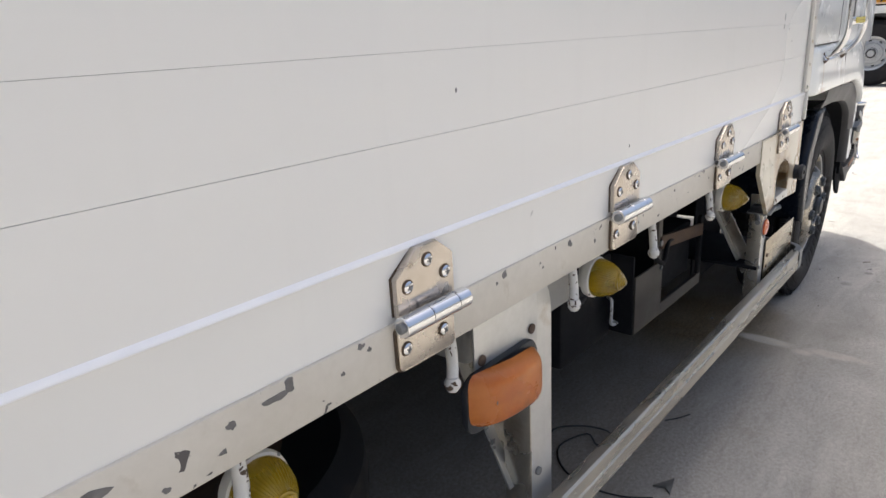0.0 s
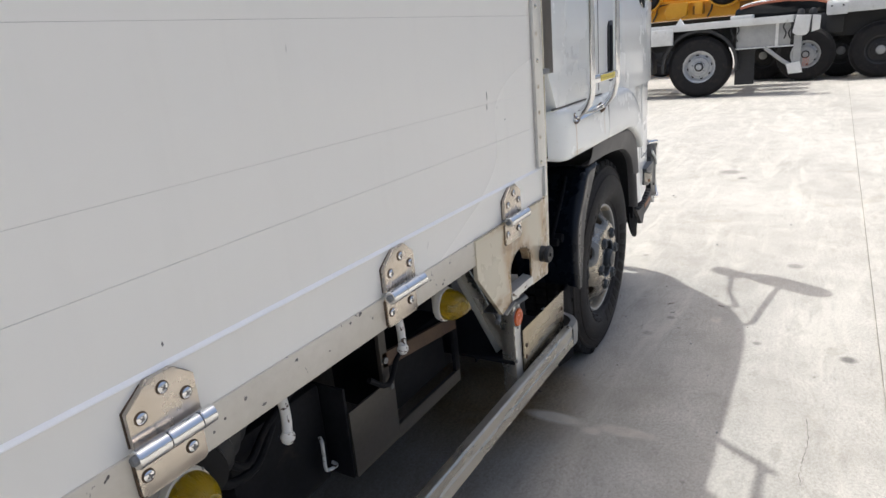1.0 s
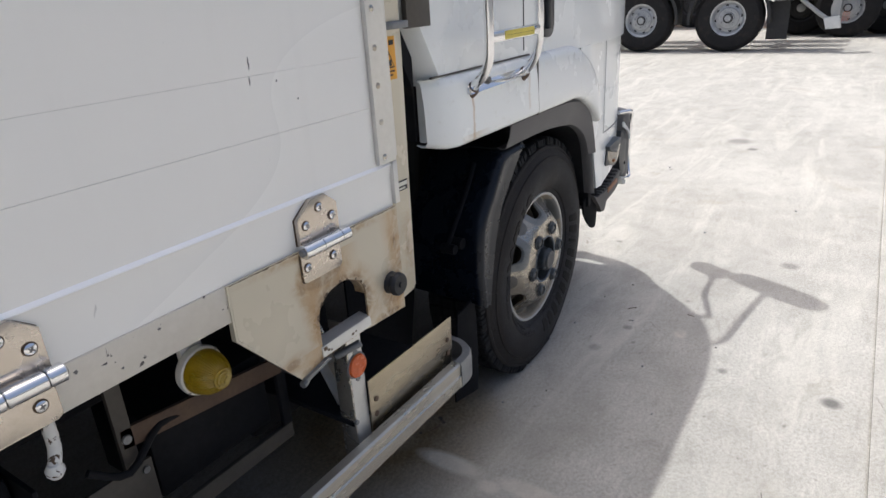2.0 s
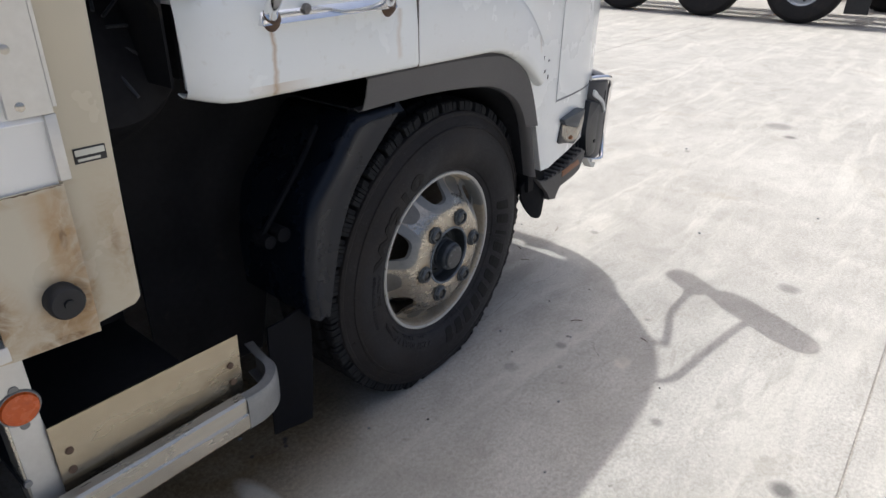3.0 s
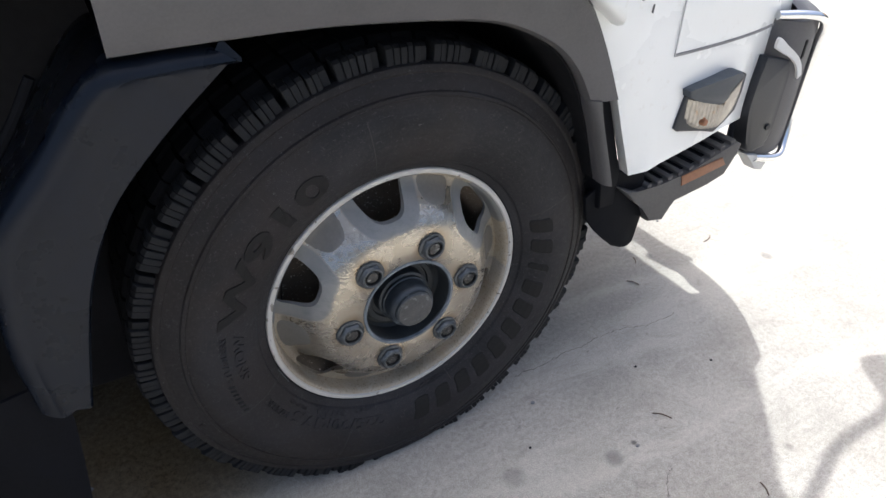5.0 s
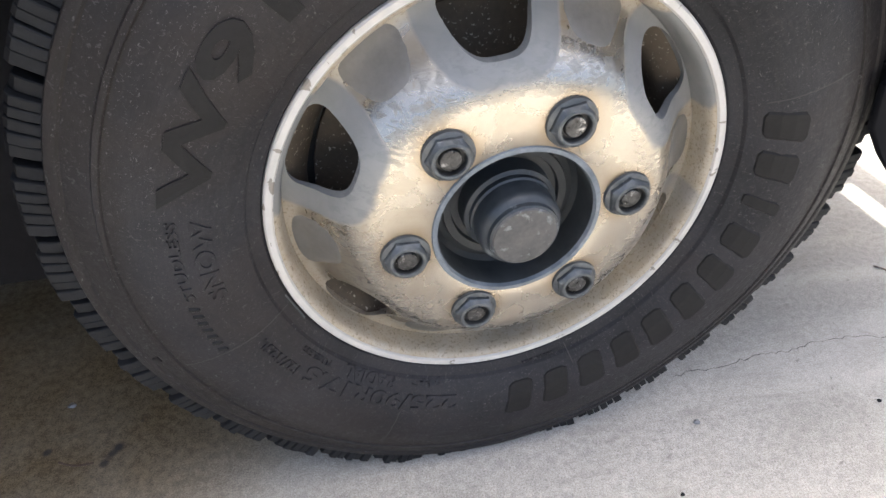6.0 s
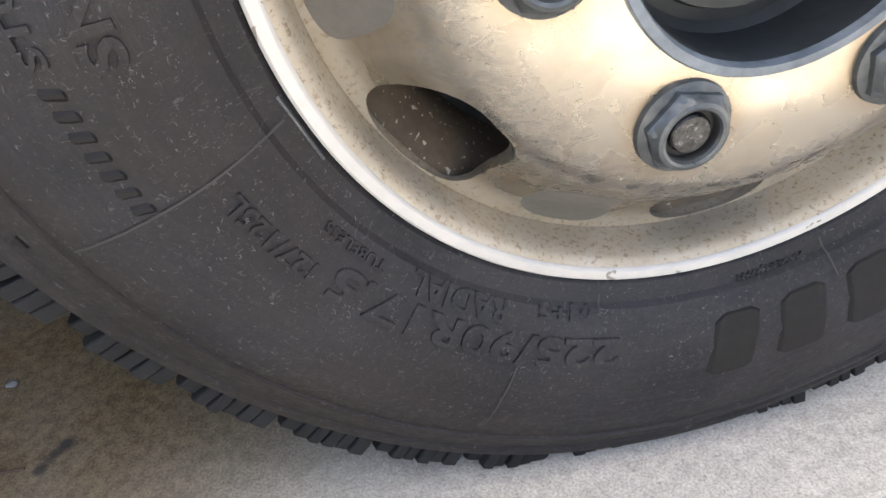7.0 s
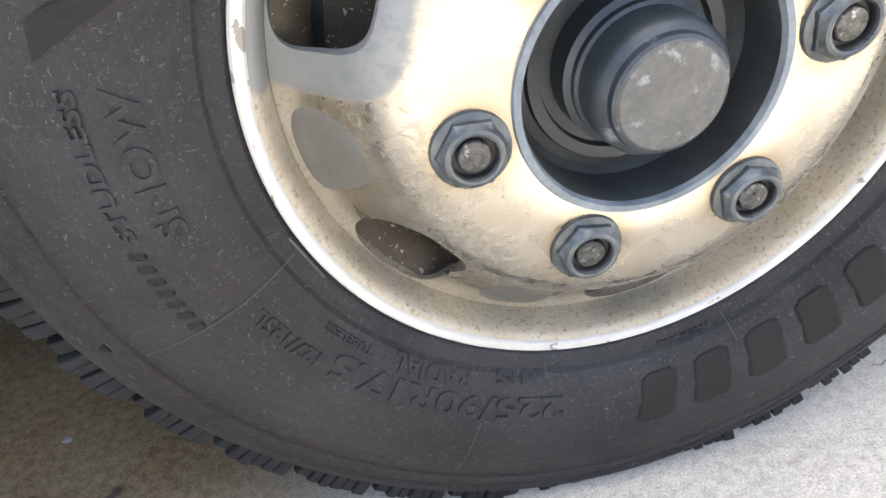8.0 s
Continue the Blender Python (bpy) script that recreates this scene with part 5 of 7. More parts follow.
def garnish():
    """Bulging white step skirt in two pieces, with the chrome foot plate."""
    def piece(x0, x1, lower, upper, rear):
        rows = []
        n = 22
        for k in range(n + 1):
            x = x0 + (x1 - x0) * k / n
            lo, hi = lower(x), upper(x)
            end = 1.0
            if rear:
                end = min(1.0, ((x - x0) / 0.075)) ** 0.5 if x > x0 else 0.0
            y_out = SIDE_Y - 0.030 * end + 0.018 * (1 - end)
            h = hi - lo
            row = [(x, SIDE_Y + 0.05, lo + 0.004), (x, y_out + 0.018, lo), (x, y_out + 0.006, lo + 0.004), (x, y_out + 0.001, lo + 0.012)]
            for f in (0.25, 0.5, 0.72, 0.86, 0.95):
                row.append((x, y_out + 0.002 + 0.010 * f ** 3, lo + h * f))
            row += [(x, y_out + 0.017, hi - 0.002), (x, SIDE_Y + 0.002, hi + 0.002), (x, SIDE_Y + 0.012, hi + 0.002)]
            rows.append(row)
        return strip(rows, 0.003)

    g1 = part("step_garnish", piece(-0.720, -0.217, lambda x: 0.951 + (0.011 * max(0, (-0.670 - x) / 0.05)), lambda x: 1.1165, True), GARNISH_PAINT, cab, "bulging white step garnish with rust runs", 50)
    top = lambda x: 1.1165 if x < 0.03 else 1.1165 - 0.147 * (max(0.0, (x - 0.03) / 0.27)) ** 2.2
    low = lambda x: 0.950 if x < 0.05 else 0.950 - 0.045 * ((x - 0.05) / 0.16) ** 2
    g2 = part("arch_garnish", piece(-0.213, 0.31, lambda x: min(low(x), top(x) - 0.02), top, False), CAB_PAINT, cab, "rounded white wheel arch garnish", 50)
    set_back(g2)
    part("garnish_gap", box(-0.718, -0.222, SIDE_Y - 0.0030, SIDE_Y + 0.004, 1.1190, 1.1228), SEAM_DARK, g1)
    part("garnish_gap", box(-0.2168, -0.2132, SIDE_Y - 0.0265, SIDE_Y + 0.03, 0.951, 1.106), SEAM_DARK, g1)
    part("garnish_end", prism([(0.116, 0.972), (0.102, 0.970), (0.094, 0.974), (0.090, 0.990), (0.090, 1.060), (0.098, 1.108), (0.116, 1.112)], -0.706, -0.702, axis="x"), GARNISH_PAINT, g1)
    # chrome foot plate, sloped to the sky, with the two rails and the rung
    bm = bmesh.new()
    lo = [(-0.606, 0.028, 1.069), (-0.288, 0.028, 1.077)]
    hi = [(-0.592, 0.052, 1.100), (-0.272, 0.052, 1.105)]
    edge = [bm.verts.new(p) for p in (lo[0], lo[1], hi[1], hi[0])]
    back = [bm.verts.new((x, 0.062, z)) for x, y, z in (lo[0], lo[1], hi[1], hi[0])]
    bm.faces.new(edge)
    bm.faces.new(back[::-1])
    for i in range(4):
        bm.faces.new((edge[i], edge[i - 1], back[i - 1], back[i]))
    bmesh.ops.bevel(bm, geom=list(bm.edges), offset=0.0025, segments=2, affect="EDGES", profile=0.5)
    foot = part("foot_plate", bm, CHROME, cab, "chrome foot plate of the entry step")
    part("bolt", disc(-0.507, 0.041, 1.090, 0.008, 0.008, segs=14, dome=0.002), BARE_CHIP, foot)
    left = [(-0.578, 0.044, 1.078), (-0.582, 0.036, 1.083), (-0.593, 0.020, 1.096), (-0.598, 0.004, 1.108), (-0.601, -0.010, 1.127), (-0.602, -0.018, 1.149), (-0.602, -0.021, 1.183), (-0.602, -0.021, 1.30), (-0.602, -0.021, 1.50)]
    right = [(-0.302, 0.044, 1.081), (-0.306, 0.036, 1.086), (-0.322, 0.020, 1.096), (-0.332, 0.004, 1.111), (-0.342, -0.012, 1.132), (-0.349, -0.022, 1.159), (-0.352, -0.027, 1.187), (-0.353, -0.028, 1.30), (-0.353, -0.028, 1.50)]
    for rail in (left, right):
        (x, y, z), (top_x, top_y, _) = rail[1], rail[-1]
        rail += [(top_x, top_y, 1.70), (top_x, top_y + 0.012, 1.75), (top_x, 0.02, 1.78), (top_x, SIDE_Y + 0.005, 1.79)]
        part("grab_rail", tube(rail, 0.0112, 20, smooth=6), CHROME, foot, "chrome grab rail", 60)
        part("rail_foot", lathe([(0.0, -0.010), (0.0125, -0.010), (0.0165, -0.005), (0.0185, 0.004), (0.0185, 0.012)], 24, Matrix.Translation((x + 0.003, y + 0.006, z - 0.004)) @ Matrix.Rotation(radians(-35), 4, "X")), RUSTY, foot, "rusty foot of the grab rail")
    rung = part("rung", box(-0.602, -0.353, -0.034, -0.010, 1.184, 1.210, 0.006), CHROME, foot, "chrome rung with yellow film")
    film = part("rung_film", box(-0.550, -0.398, -0.0355, -0.0342, 1.188, 1.207), STICKER_YELLOW, rung)
    for k in range(9):
        part("print_bar", box(-0.541 + 0.0155 * k, -0.532 + 0.0155 * k, -0.0360, -0.0354, 1.1962, 1.1978), FADED_PRINT, film)
    return g1


garnish()


def wheel_arch():
    inner = spline([(-0.345, 0.872), (-0.22, 0.874), (-0.09, 0.872), (0.06, 0.860), (0.15, 0.842), (0.228, 0.804), (0.274, 0.760), (0.304, 0.709)], 5)
    outer = spline([(-0.345, 0.950), (-0.22, 0.951), (-0.09, 0.950), (0.06, 0.946), (0.165, 0.930), (0.250, 0.885), (0.296, 0.822), (0.346, 0.713)], 5)
    rows = []
    for (xi, zi), (xo, zo) in zip(inner, outer):
        rows.append([(xi + 0.002, 0.108, zi + 0.004), (xi, 0.092, zi), (xi + (xo - xi) * 0.06, 0.079, zi + (zo - zi) * 0.06), (xi + (xo - xi) * 0.5, 0.066, zi + (zo - zi) * 0.5), (xi + (xo - xi) * 0.92, 0.060, zi + (zo - zi) * 0.92), (xo, 0.066, zo), (xo, 0.085, zo)])
    a = part("arch_flare", strip(rows, 0.003), GREY_PLASTIC, cab, "faded dark grey plastic wheel arch flare", 40)
        # below its notch the flare runs on as a narrow strip beside a dark gap
    tail_in = spline([(0.303, 0.712), (0.311, 0.690), (0.325, 0.653), (0.346, 0.583), (0.357, 0.548)], 4)
    tail_out = spline([(0.319, 0.711), (0.324, 0.690), (0.335, 0.654), (0.358, 0.584), (0.369, 0.548)], 4)
    rows = [[(xi + 0.002, 0.108, zi), (xi, 0.092, zi), (xi + 0.001, 0.079, zi), (xi + (xo - xi) * 0.5, 0.070, (zi + zo) / 2), (xo - 0.001, 0.067, zo), (xo, 0.072, zo), (xo, 0.095, zo)] for (xi, zi), (xo, zo) in zip(tail_in, tail_out)]
    liner = [[(x + 0.001, y, z + 0.004) for x, z in inner + tail_in[1:]] for y in (0.106, 0.30, 0.50)]
    part("wheel_house", strip(liner, 0.004), CHASSIS, a)
    part("flare_tail", strip(rows, 0.003), GREY_PLASTIC, a, angle=40)
    gap = [(0.312, 0.722), (0.346, 0.726), (0.374, 0.640), (0.404, 0.556), (0.402, 0.490), (0.368, 0.490), (0.362, 0.560), (0.338, 0.660)]
    part("flare_end", prism(gap, 0.0900, 0.13, 0.003), FLAP_RUBBER, a)
    # inner rear skirt under the cab floor
    set_back(a)
    part("cab_floor", box(-0.70, 0.35, 0.14, 2.1, 0.98, 1.10, 0.01), CHASSIS, a)
    # mudguard behind the wheel
    crease = spline([(-0.520, 0.462), (-0.522, 0.547), (-0.514, 0.615), (-0.492, 0.700), (-0.430, 0.772), (-0.360, 0.850), (-0.300, 0.861), (-0.228, 0.862)], 5)
    inner = spline([(-0.475, 0.449), (-0.447, 0.560), (-0.422, 0.635), (-0.386, 0.702), (-0.346, 0.748), (-0.292, 0.797), (-0.258, 0.824), (-0.222, 0.852)], 5)
    rows = []
    for k, ((xc, zc), (xi, zi)) in enumerate(zip(crease, inner)):
        y = 0.062 + 0.020 * k / (len(inner) - 1)
        rows.append([(xc - 0.004, y + 0.24, zc + 0.010), (xc - 0.010, y + 0.030, zc + 0.009), (xc - 0.012, y + 0.016, zc + 0.008), (xc - 0.008, y + 0.006, zc + 0.004), (xc + 0.002, y + 0.001, zc - 0.003), (xc + 0.010, y, zc - 0.008), (xc + 0.016, y + 0.005, zc - 0.012), (xc + (xi - xc) * 0.6, y + 0.006, zc + (zi - zc) * 0.6), (xi - 0.003, y + 0.006, zi), (xi, y + 0.010, zi), (xi + 0.001, y + 0.05, zi + 0.003)])
    guard = part("mudguard", strip(rows, 0.003), MUDGUARD, truck, "black plastic mudguard behind the front wheel", 45)
    part("stay_tube", tube([(-0.575, 0.16, 0.648), (-0.575, 0.118, 0.648)], 0.014, 18), FLAP_RUBBER, guard)
    part("stay_tube", tube([(-0.545, 0.15, 0.656), (-0.545, 0.112, 0.656)], 0.016, 18), FLAP_RUBBER, guard)
    part("stay_bar", tube([(-0.585, 0.14, 0.650), (-0.47, 0.14, 0.78), (-0.42, 0.14, 0.85)], 0.006, 8), FLAP_RUBBER, guard)
    part("bolt", disc(-0.519, 0.088, 0.487, 0.010, 0.006, segs=12), CHASSIS, guard)
    flap = [[(-0.625 + (0.118 - 0.04 * max(0.0, 0.4 - z) / 0.3) * u, 0.105 + 0.010 * math.sin(3 * u + z * 9), z) for z in (0.19, 0.24, 0.29, 0.34, 0.41, 0.48)] for u in (0, 0.35, 0.7, 1.0)]
    part("mud_flap", strip(flap, 0.006), FLAP_RUBBER, guard, "hanging black rubber flap")


wheel_arch()


def bumper():
    """Black step at the corner, chromed corner guard and front bumper."""
    def band(x0, z_lo, z_hi, off, x1=None):
        pts = [x0 + ((x1 or (X_ROUND + FRONT_A)) - x0) * math.sin(math.pi / 2 * k / 16) for k in range(17)]
        return [[(x, side_y(x) + off, z_lo), (x, side_y(x) + off - 0.02, z_lo + 0.006), (x, side_y(x) + off - 0.022, (z_lo + z_hi) / 2), (x, side_y(x) + off - 0.02, z_hi - 0.006), (x, side_y(x) + off, z_hi)] for x in pts]
    b = part("bumper", strip(band(0.73, 0.47, 0.62, 0.03), 0.01), BLACK_PLASTIC, truck, "black plastic front bumper", 40)
    crown = [(0.401, 0.528), (0.449, 0.505), (0.505, 0.508), (0.581, 0.518), (0.654, 0.541), (0.700, 0.554)]
    step = crown + [(0.714, 0.546), (0.707, 0.524), (0.685, 0.486), (0.640, 0.473), (0.552, 0.466), (0.544, 0.456), (0.533, 0.424), (0.492, 0.432), (0.474, 0.468), (0.452, 0.482)]
    s = part("corner_step", prism(step, 0.080, 0.200, 0.004), DUSTY_STEP, b, "dusty dark plastic corner step with treads")

    def crown_z(x):
        for (x0, z0), (x1, z1) in zip(crown, crown[1:]):
            if x <= x1:
                return z0 + (z1 - z0) * (x - x0) / (x1 - x0)
        return crown[-1][1]

    # dark sheet paints the shade of the holes between the ribs
    bed = [[(x, y, crown_z(x) + 0.0015) for x in [0.470 + 0.0215 * k for k in range(11)]] for y in (0.096, 0.150)]
    part("tread_bed", strip(bed, 0.0), FLAP_RUBBER, s, "dark sheet for the shaded holes between the step's treads")
    for k in range(9):
        x = 0.474 + k * 0.0262
        z0, z1 = crown_z(x), crown_z(x + 0.011)
        part("tread_rib", prism([(x, z0), (x, z0 + 0.006), (x + 0.002, z0 + 0.0078), (x + 0.009, z1 + 0.0078), (x + 0.011, z1 + 0.006), (x + 0.011, z1)], 0.0825, 0.150, 0.001), DUSTY_STEP, s)
    part("step_reflector", prism([(0.558, 0.514), (0.663, 0.529), (0.677, 0.511), (0.562, 0.493)], 0.0775, 0.085, 0.001), DULL_AMBER, s, "faded amber strip in the step")
    set_back(b)
    # corner guard: a curved bar that stands off the corner, edged in chrome, on a dark pad
    half = spline([(0.790, 0.150), (0.830, 0.122), (0.880, 0.116), (0.930, 0.132), (0.985, 0.176), (1.034, 0.250), (1.060, 0.340), (1.071, 0.460), (1.076, 0.700), (1.077, 1.130)], 6)
    line = half + [(x, 2 * MID_Y - y) for x, y in half[-2::-1]]
    rows = []
    for i, (x, y) in enumerate(line):
        ax, ay = line[max(i - 1, 0)]
        bx, by = line[min(i + 1, len(line) - 1)]
        d = math.hypot(bx - ax, by - ay)
        nx, ny = -(by - ay) / d, (bx - ax) / d
        t = min(1.0, min(i, len(line) - 1 - i) / 10)
        top, low = 0.768 - 0.008 * t, 0.486 - 0.016 * t
        rows.append([(x + nx * q, y + ny * q, z) for q, z in ((0.046, top - 0.004), (0.012, top), (0.003, top - 0.006), (0.0, top - 0.030), (0.0, low + 0.030), (0.003, low + 0.006), (0.012, low), (0.040, low + 0.004))])
    g = part("corner_guard", strip(rows, 0.004), GREY_PLASTIC, b, "dark corner guard bar edged in chrome", 45)
    bow = [(0.800, 0.138, 0.770), (0.865, 0.113, 0.768), (0.922, 0.118, 0.748), (0.946, 0.132, 0.700), (0.948, 0.135, 0.580), (0.934, 0.128, 0.495), (0.902, 0.114, 0.464), (0.828, 0.118, 0.476)]
    part("chrome_edge", tube(bow, 0.0085, 12), CHROME, g, "chromed bow round the corner guard")
    pad = spline([(0.776, 0.700), (0.766, 0.640), (0.766, 0.580), (0.790, 0.505), (0.815, 0.492)], 4) + spline([(0.846, 0.498), (0.856, 0.520), (0.862, 0.600), (0.858, 0.668), (0.842, 0.686)], 4)
    part("guard_pad", prism(pad, 0.116, 0.150, 0.005), BLACK_PLASTIC, g, "dark pad inside the guard bar")
    sheet = spline([(0.782, 0.717), (0.786, 0.737), (0.820, 0.716), (0.856, 0.694), (0.878, 0.672), (0.890, 0.648)], 4) + spline([(0.880, 0.642), (0.866, 0.668), (0.842, 0.688), (0.812, 0.702)], 4)
    part("pad_strip", prism(sheet, 0.110, 0.116, 0.001), FAR_WHITE, g, "bright sheet edge round the pad")
    part("bolt", disc(0.838, 0.116, 0.545, 0.007, 0.003, segs=12), RUBBER_BLACK, g)
    part("guard_tip", prism([(0.802, 0.488), (0.888, 0.470), (0.868, 0.436), (0.846, 0.442)], 0.118, 0.150, 0.003), FAR_WHITE, g, "pale torn tip under the guard")
    # unseen blocks added to cut the sun slots on the ground to length
    for x, y, r, ahead in ((1.056, 0.520, 12, 0.045), (1.010, 0.340, 66, 0.010), (0.906, 0.176, 22, 0.052), (1.045, 0.80, 0, 0.045), (1.045, 1.46, 0, 0.045)):
        m = Matrix.Translation((x, y, 0.70)) @ Matrix.Rotation(radians(r), 4, "Z")
        stay = box(-0.05, ahead, -0.048, 0.055, -0.02, 0.02, 0.004)
        bmesh.ops.transform(stay, matrix=m, verts=stay.verts)
        part("guard_stay", stay, CHASSIS, g)
    part("guard_gusset", box(0.775, 0.868, 0.155, 0.215, 0.585, 0.625, 0.004), CHASSIS, g)
    part("front_flap", prism([(0.366, 0.500), (0.374, 0.452), (0.402, 0.418), (0.433, 0.386), (0.455, 0.366), (0.476, 0.357), (0.496, 0.352), (0.510, 0.360), (0.523, 0.430), (0.506, 0.52), (0.431, 0.54)], 0.120, 0.130, 0.003), FLAP_RUBBER, b, "black flap ahead of the wheel")


bumper()


def mirrors():
    """Two door mirrors on bent arms ahead of the corner."""
    def head(x, y, z, lx, ly, h, mat, turn):
        m = Matrix.Translation((x, y, z)) @ Matrix.Rotation(radians(turn), 4, "Z")
        bm = lathe([(0.0, -0.5), (0.6, -0.48), (0.9, -0.34), (1.0, -0.1), (1.0, 0.1), (0.9, 0.34), (0.6, 0.48), (0.0, 0.5)], 28, Matrix())
        for v in bm.verts:
            v.co = m @ Vector((v.co.x * lx, v.co.y * ly, v.co.z * h))
        return bm

    arm1 = part("mirror_arm", tube([(0.56, 0.085, 2.00), (0.60, -0.02, 2.02), (0.75, -0.045, 2.03), (0.98, -0.085, 2.00), (1.10, -0.13, 1.90)], 0.015, 10), BLACK_PLASTIC, cab, "bent black mirror arm")
    part("mirror_head", head(1.13, -0.20, 1.74, 0.215, 0.15, 0.17, WHITE_PLASTIC, 63), WHITE_PLASTIC, arm1, "large white-backed door mirror")
    arm2 = part("mirror_arm", tube([(0.74, 0.13, 1.68), (0.75, 0.01, 1.70), (0.80, 0.01, 1.72), (0.96, 0.06, 1.72), (1.12, 0.06, 1.70), (1.20, 0.07, 1.62)], 0.015, 10), WHITE_PLASTIC, cab, "bent white mirror arm")
    part("mirror_head", head(1.22, 0.06, 1.56, 0.105, 0.12, 0.09, WHITE_PLASTIC, 60), WHITE_PLASTIC, arm2, "small round mirror")
    # grab bar high on the cab's rear side
    bar = part("side_grab_bar", tube([(-0.42, -0.085, 2.42), (-0.745, -0.085, 2.42)], 0.014, 10), CHROME, cab, "horizontal grab bar high on the cab")
    for x in (-0.37, -0.655):
        part("bar_foot", tube([(x + 0.04, 0.075, 2.42), (x - 0.095, -0.125, 2.42)], 0.016, 8), CHROME, bar)


mirrors()

# ---- wheels ----
WHEEL = Matrix(((0.99967, -0.0252, 0.0, 0.001), (0.0251, 0.9992, -0.031, 0.100), (0.0008, 0.031, 0.9995, 0.401), (0, 0, 0, 1)))
LUGS = [68.6 + 60 * k for k in range(6)]
DISC = [(0.078, 0.028), (0.0785, 0.018), (0.084, 0.0155), (0.105, 0.0150), (0.128, 0.0158), (0.143, 0.0190), (0.156, 0.0265), (0.167, 0.0385), (0.178, 0.0530), (0.188, 0.0655), (0.198, 0.0745), (0.207, 0.0788), (0.2155, 0.0800)]


def disc_depth(r):
    for (r0, d0), (r1, d1) in zip(DISC[2:], DISC[3:]):
        if r <= r1:
            return d0 + (d1 - d0) * (r - r0) / (r1 - r0)
    return DISC[-1][1]


def window_outline(half, r_in, r_out, n=44):
    """Outline (angle offset in degrees, radius) of a hand hole: wide outside, rounded inside."""
    out = []
    for k in range(n):
        a = 2 * math.pi * k / n
        c, s = math.cos(a), math.sin(a)
        e = 2 / 3.0
        u, v = math.copysign(abs(c) ** e, c), math.copysign(abs(s) ** e, s)
        out.append((half * u * (0.86 + 0.14 * v), (r_in + r_out) / 2 + (r_out - r_in) / 2 * v))
    return out


def wheel_disc_mesh():
    shell = [(r, d) for r, d in DISC] + [(0.2155, 0.086), (0.205, 0.0845), (0.195, 0.0800), (0.184, 0.0710), (0.173, 0.0580), (0.163, 0.0445), (0.152, 0.0330), (0.140, 0.0260), (0.126, 0.0225), (0.084, 0.0215), (0.083, 0.028)]
    bm = lathe(shell, 240, closed=True)
    base = new("disc_blank", mesh_of(bm, "disc_blank"))
    cut = bmesh.new()
    for k in range(6):
        a0 = 37.0 + 60 * k
        ring = [(radians(a0 + da), r) for da, r in window_outline(13.2, 0.160, 0.2150)]
        lo = [cut.verts.new((r * math.cos(a), 0.0, r * math.sin(a))) for a, r in ring]
        hi = [cut.verts.new((r * math.cos(a), 0.2, r * math.sin(a))) for a, r in ring]
        cut.faces.new(lo)
        cut.faces.new(hi[::-1])
        for i in range(len(ring)):
            cut.faces.new((lo[i], hi[i], hi[i - 1], lo[i - 1]))
    tool = new("disc_tool", mesh_of(cut, "disc_tool"))
    mod = base.modifiers.new("holes", "BOOLEAN")
    mod.operation, mod.object, mod.solver = "DIFFERENCE", tool, "EXACT"
    me = bpy.data.meshes.new_from_object(base.evaluated_get(bpy.context.evaluated_depsgraph_get()))
    bpy.data.objects.remove(base)
    bpy.data.objects.remove(tool)
    me.name = "wheel"
    for f in me.polygons:
        f.use_smooth = True
    me.set_sharp_from_angle(angle=radians(30))
    return me


SIDEWALL = [(0.2325, 0.052), (0.2365, 0.046), (0.2440, 0.0425), (0.2475, 0.0405), (0.2495, 0.0360), (0.262, 0.0270), (0.280, 0.0185), (0.300, 0.0150), (0.322, 0.0150), (0.342, 0.0185), (0.3560, 0.0240), (0.3575, 0.0222), (0.3620, 0.0240), (0.3635, 0.0275), (0.376, 0.0335), (0.3850, 0.0385), (0.3875, 0.0372), (0.3920, 0.0385), (0.3960, 0.0405), (0.3976, 0.0435), (0.3982, 0.0520), (0.3990, 0.0860), (0.4085, 0.0920)]


def sidewall_depth(r):
    for (r0, d0), (r1, d1) in zip(SIDEWALL, SIDEWALL[1:]):
        if r <= r1:
            return d0 + (d1 - d0) * (r - r0) / max(r1 - r0, 1e-6)
    return SIDEWALL[-1][1]


def settle(bm, m):
    """Flattens the tyre where it stands on the ground, and lets the wall bulge there."""
    inv = m.inverted()
    for v in bm.verts:
        w = m @ v.co
        low = max(0.0, 1 - w.z / 0.17)
        if v.co.y < 0.1:
            w.y -= 0.010 * low * low
        w.z = max(w.z, 0.0012)
        v.co = inv @ w


def tread_slab(bm, base, a0, a1, y0, y1, top, jag=0.0):
    ring = []
    for a in (a0, a1):
        c, s = math.cos(radians(base + a)), math.sin(radians(base + a))
        ring.append([bm.verts.new((r * c, y, r * s)) for r, y in ((0.3968, y0 - 0.0005), (0.4080, y0 + 0.0005 + jag), (top - 0.004, y0 + 0.003 + jag), (top, y0 + 0.009), (top, y1), (0.3968, y1))])
    A, B = ring
    bm.faces.new(A)
    bm.faces.new(B[::-1])
    for j in range(6):
        bm.faces.new((A[j - 1], A[j], B[j], B[j - 1]))


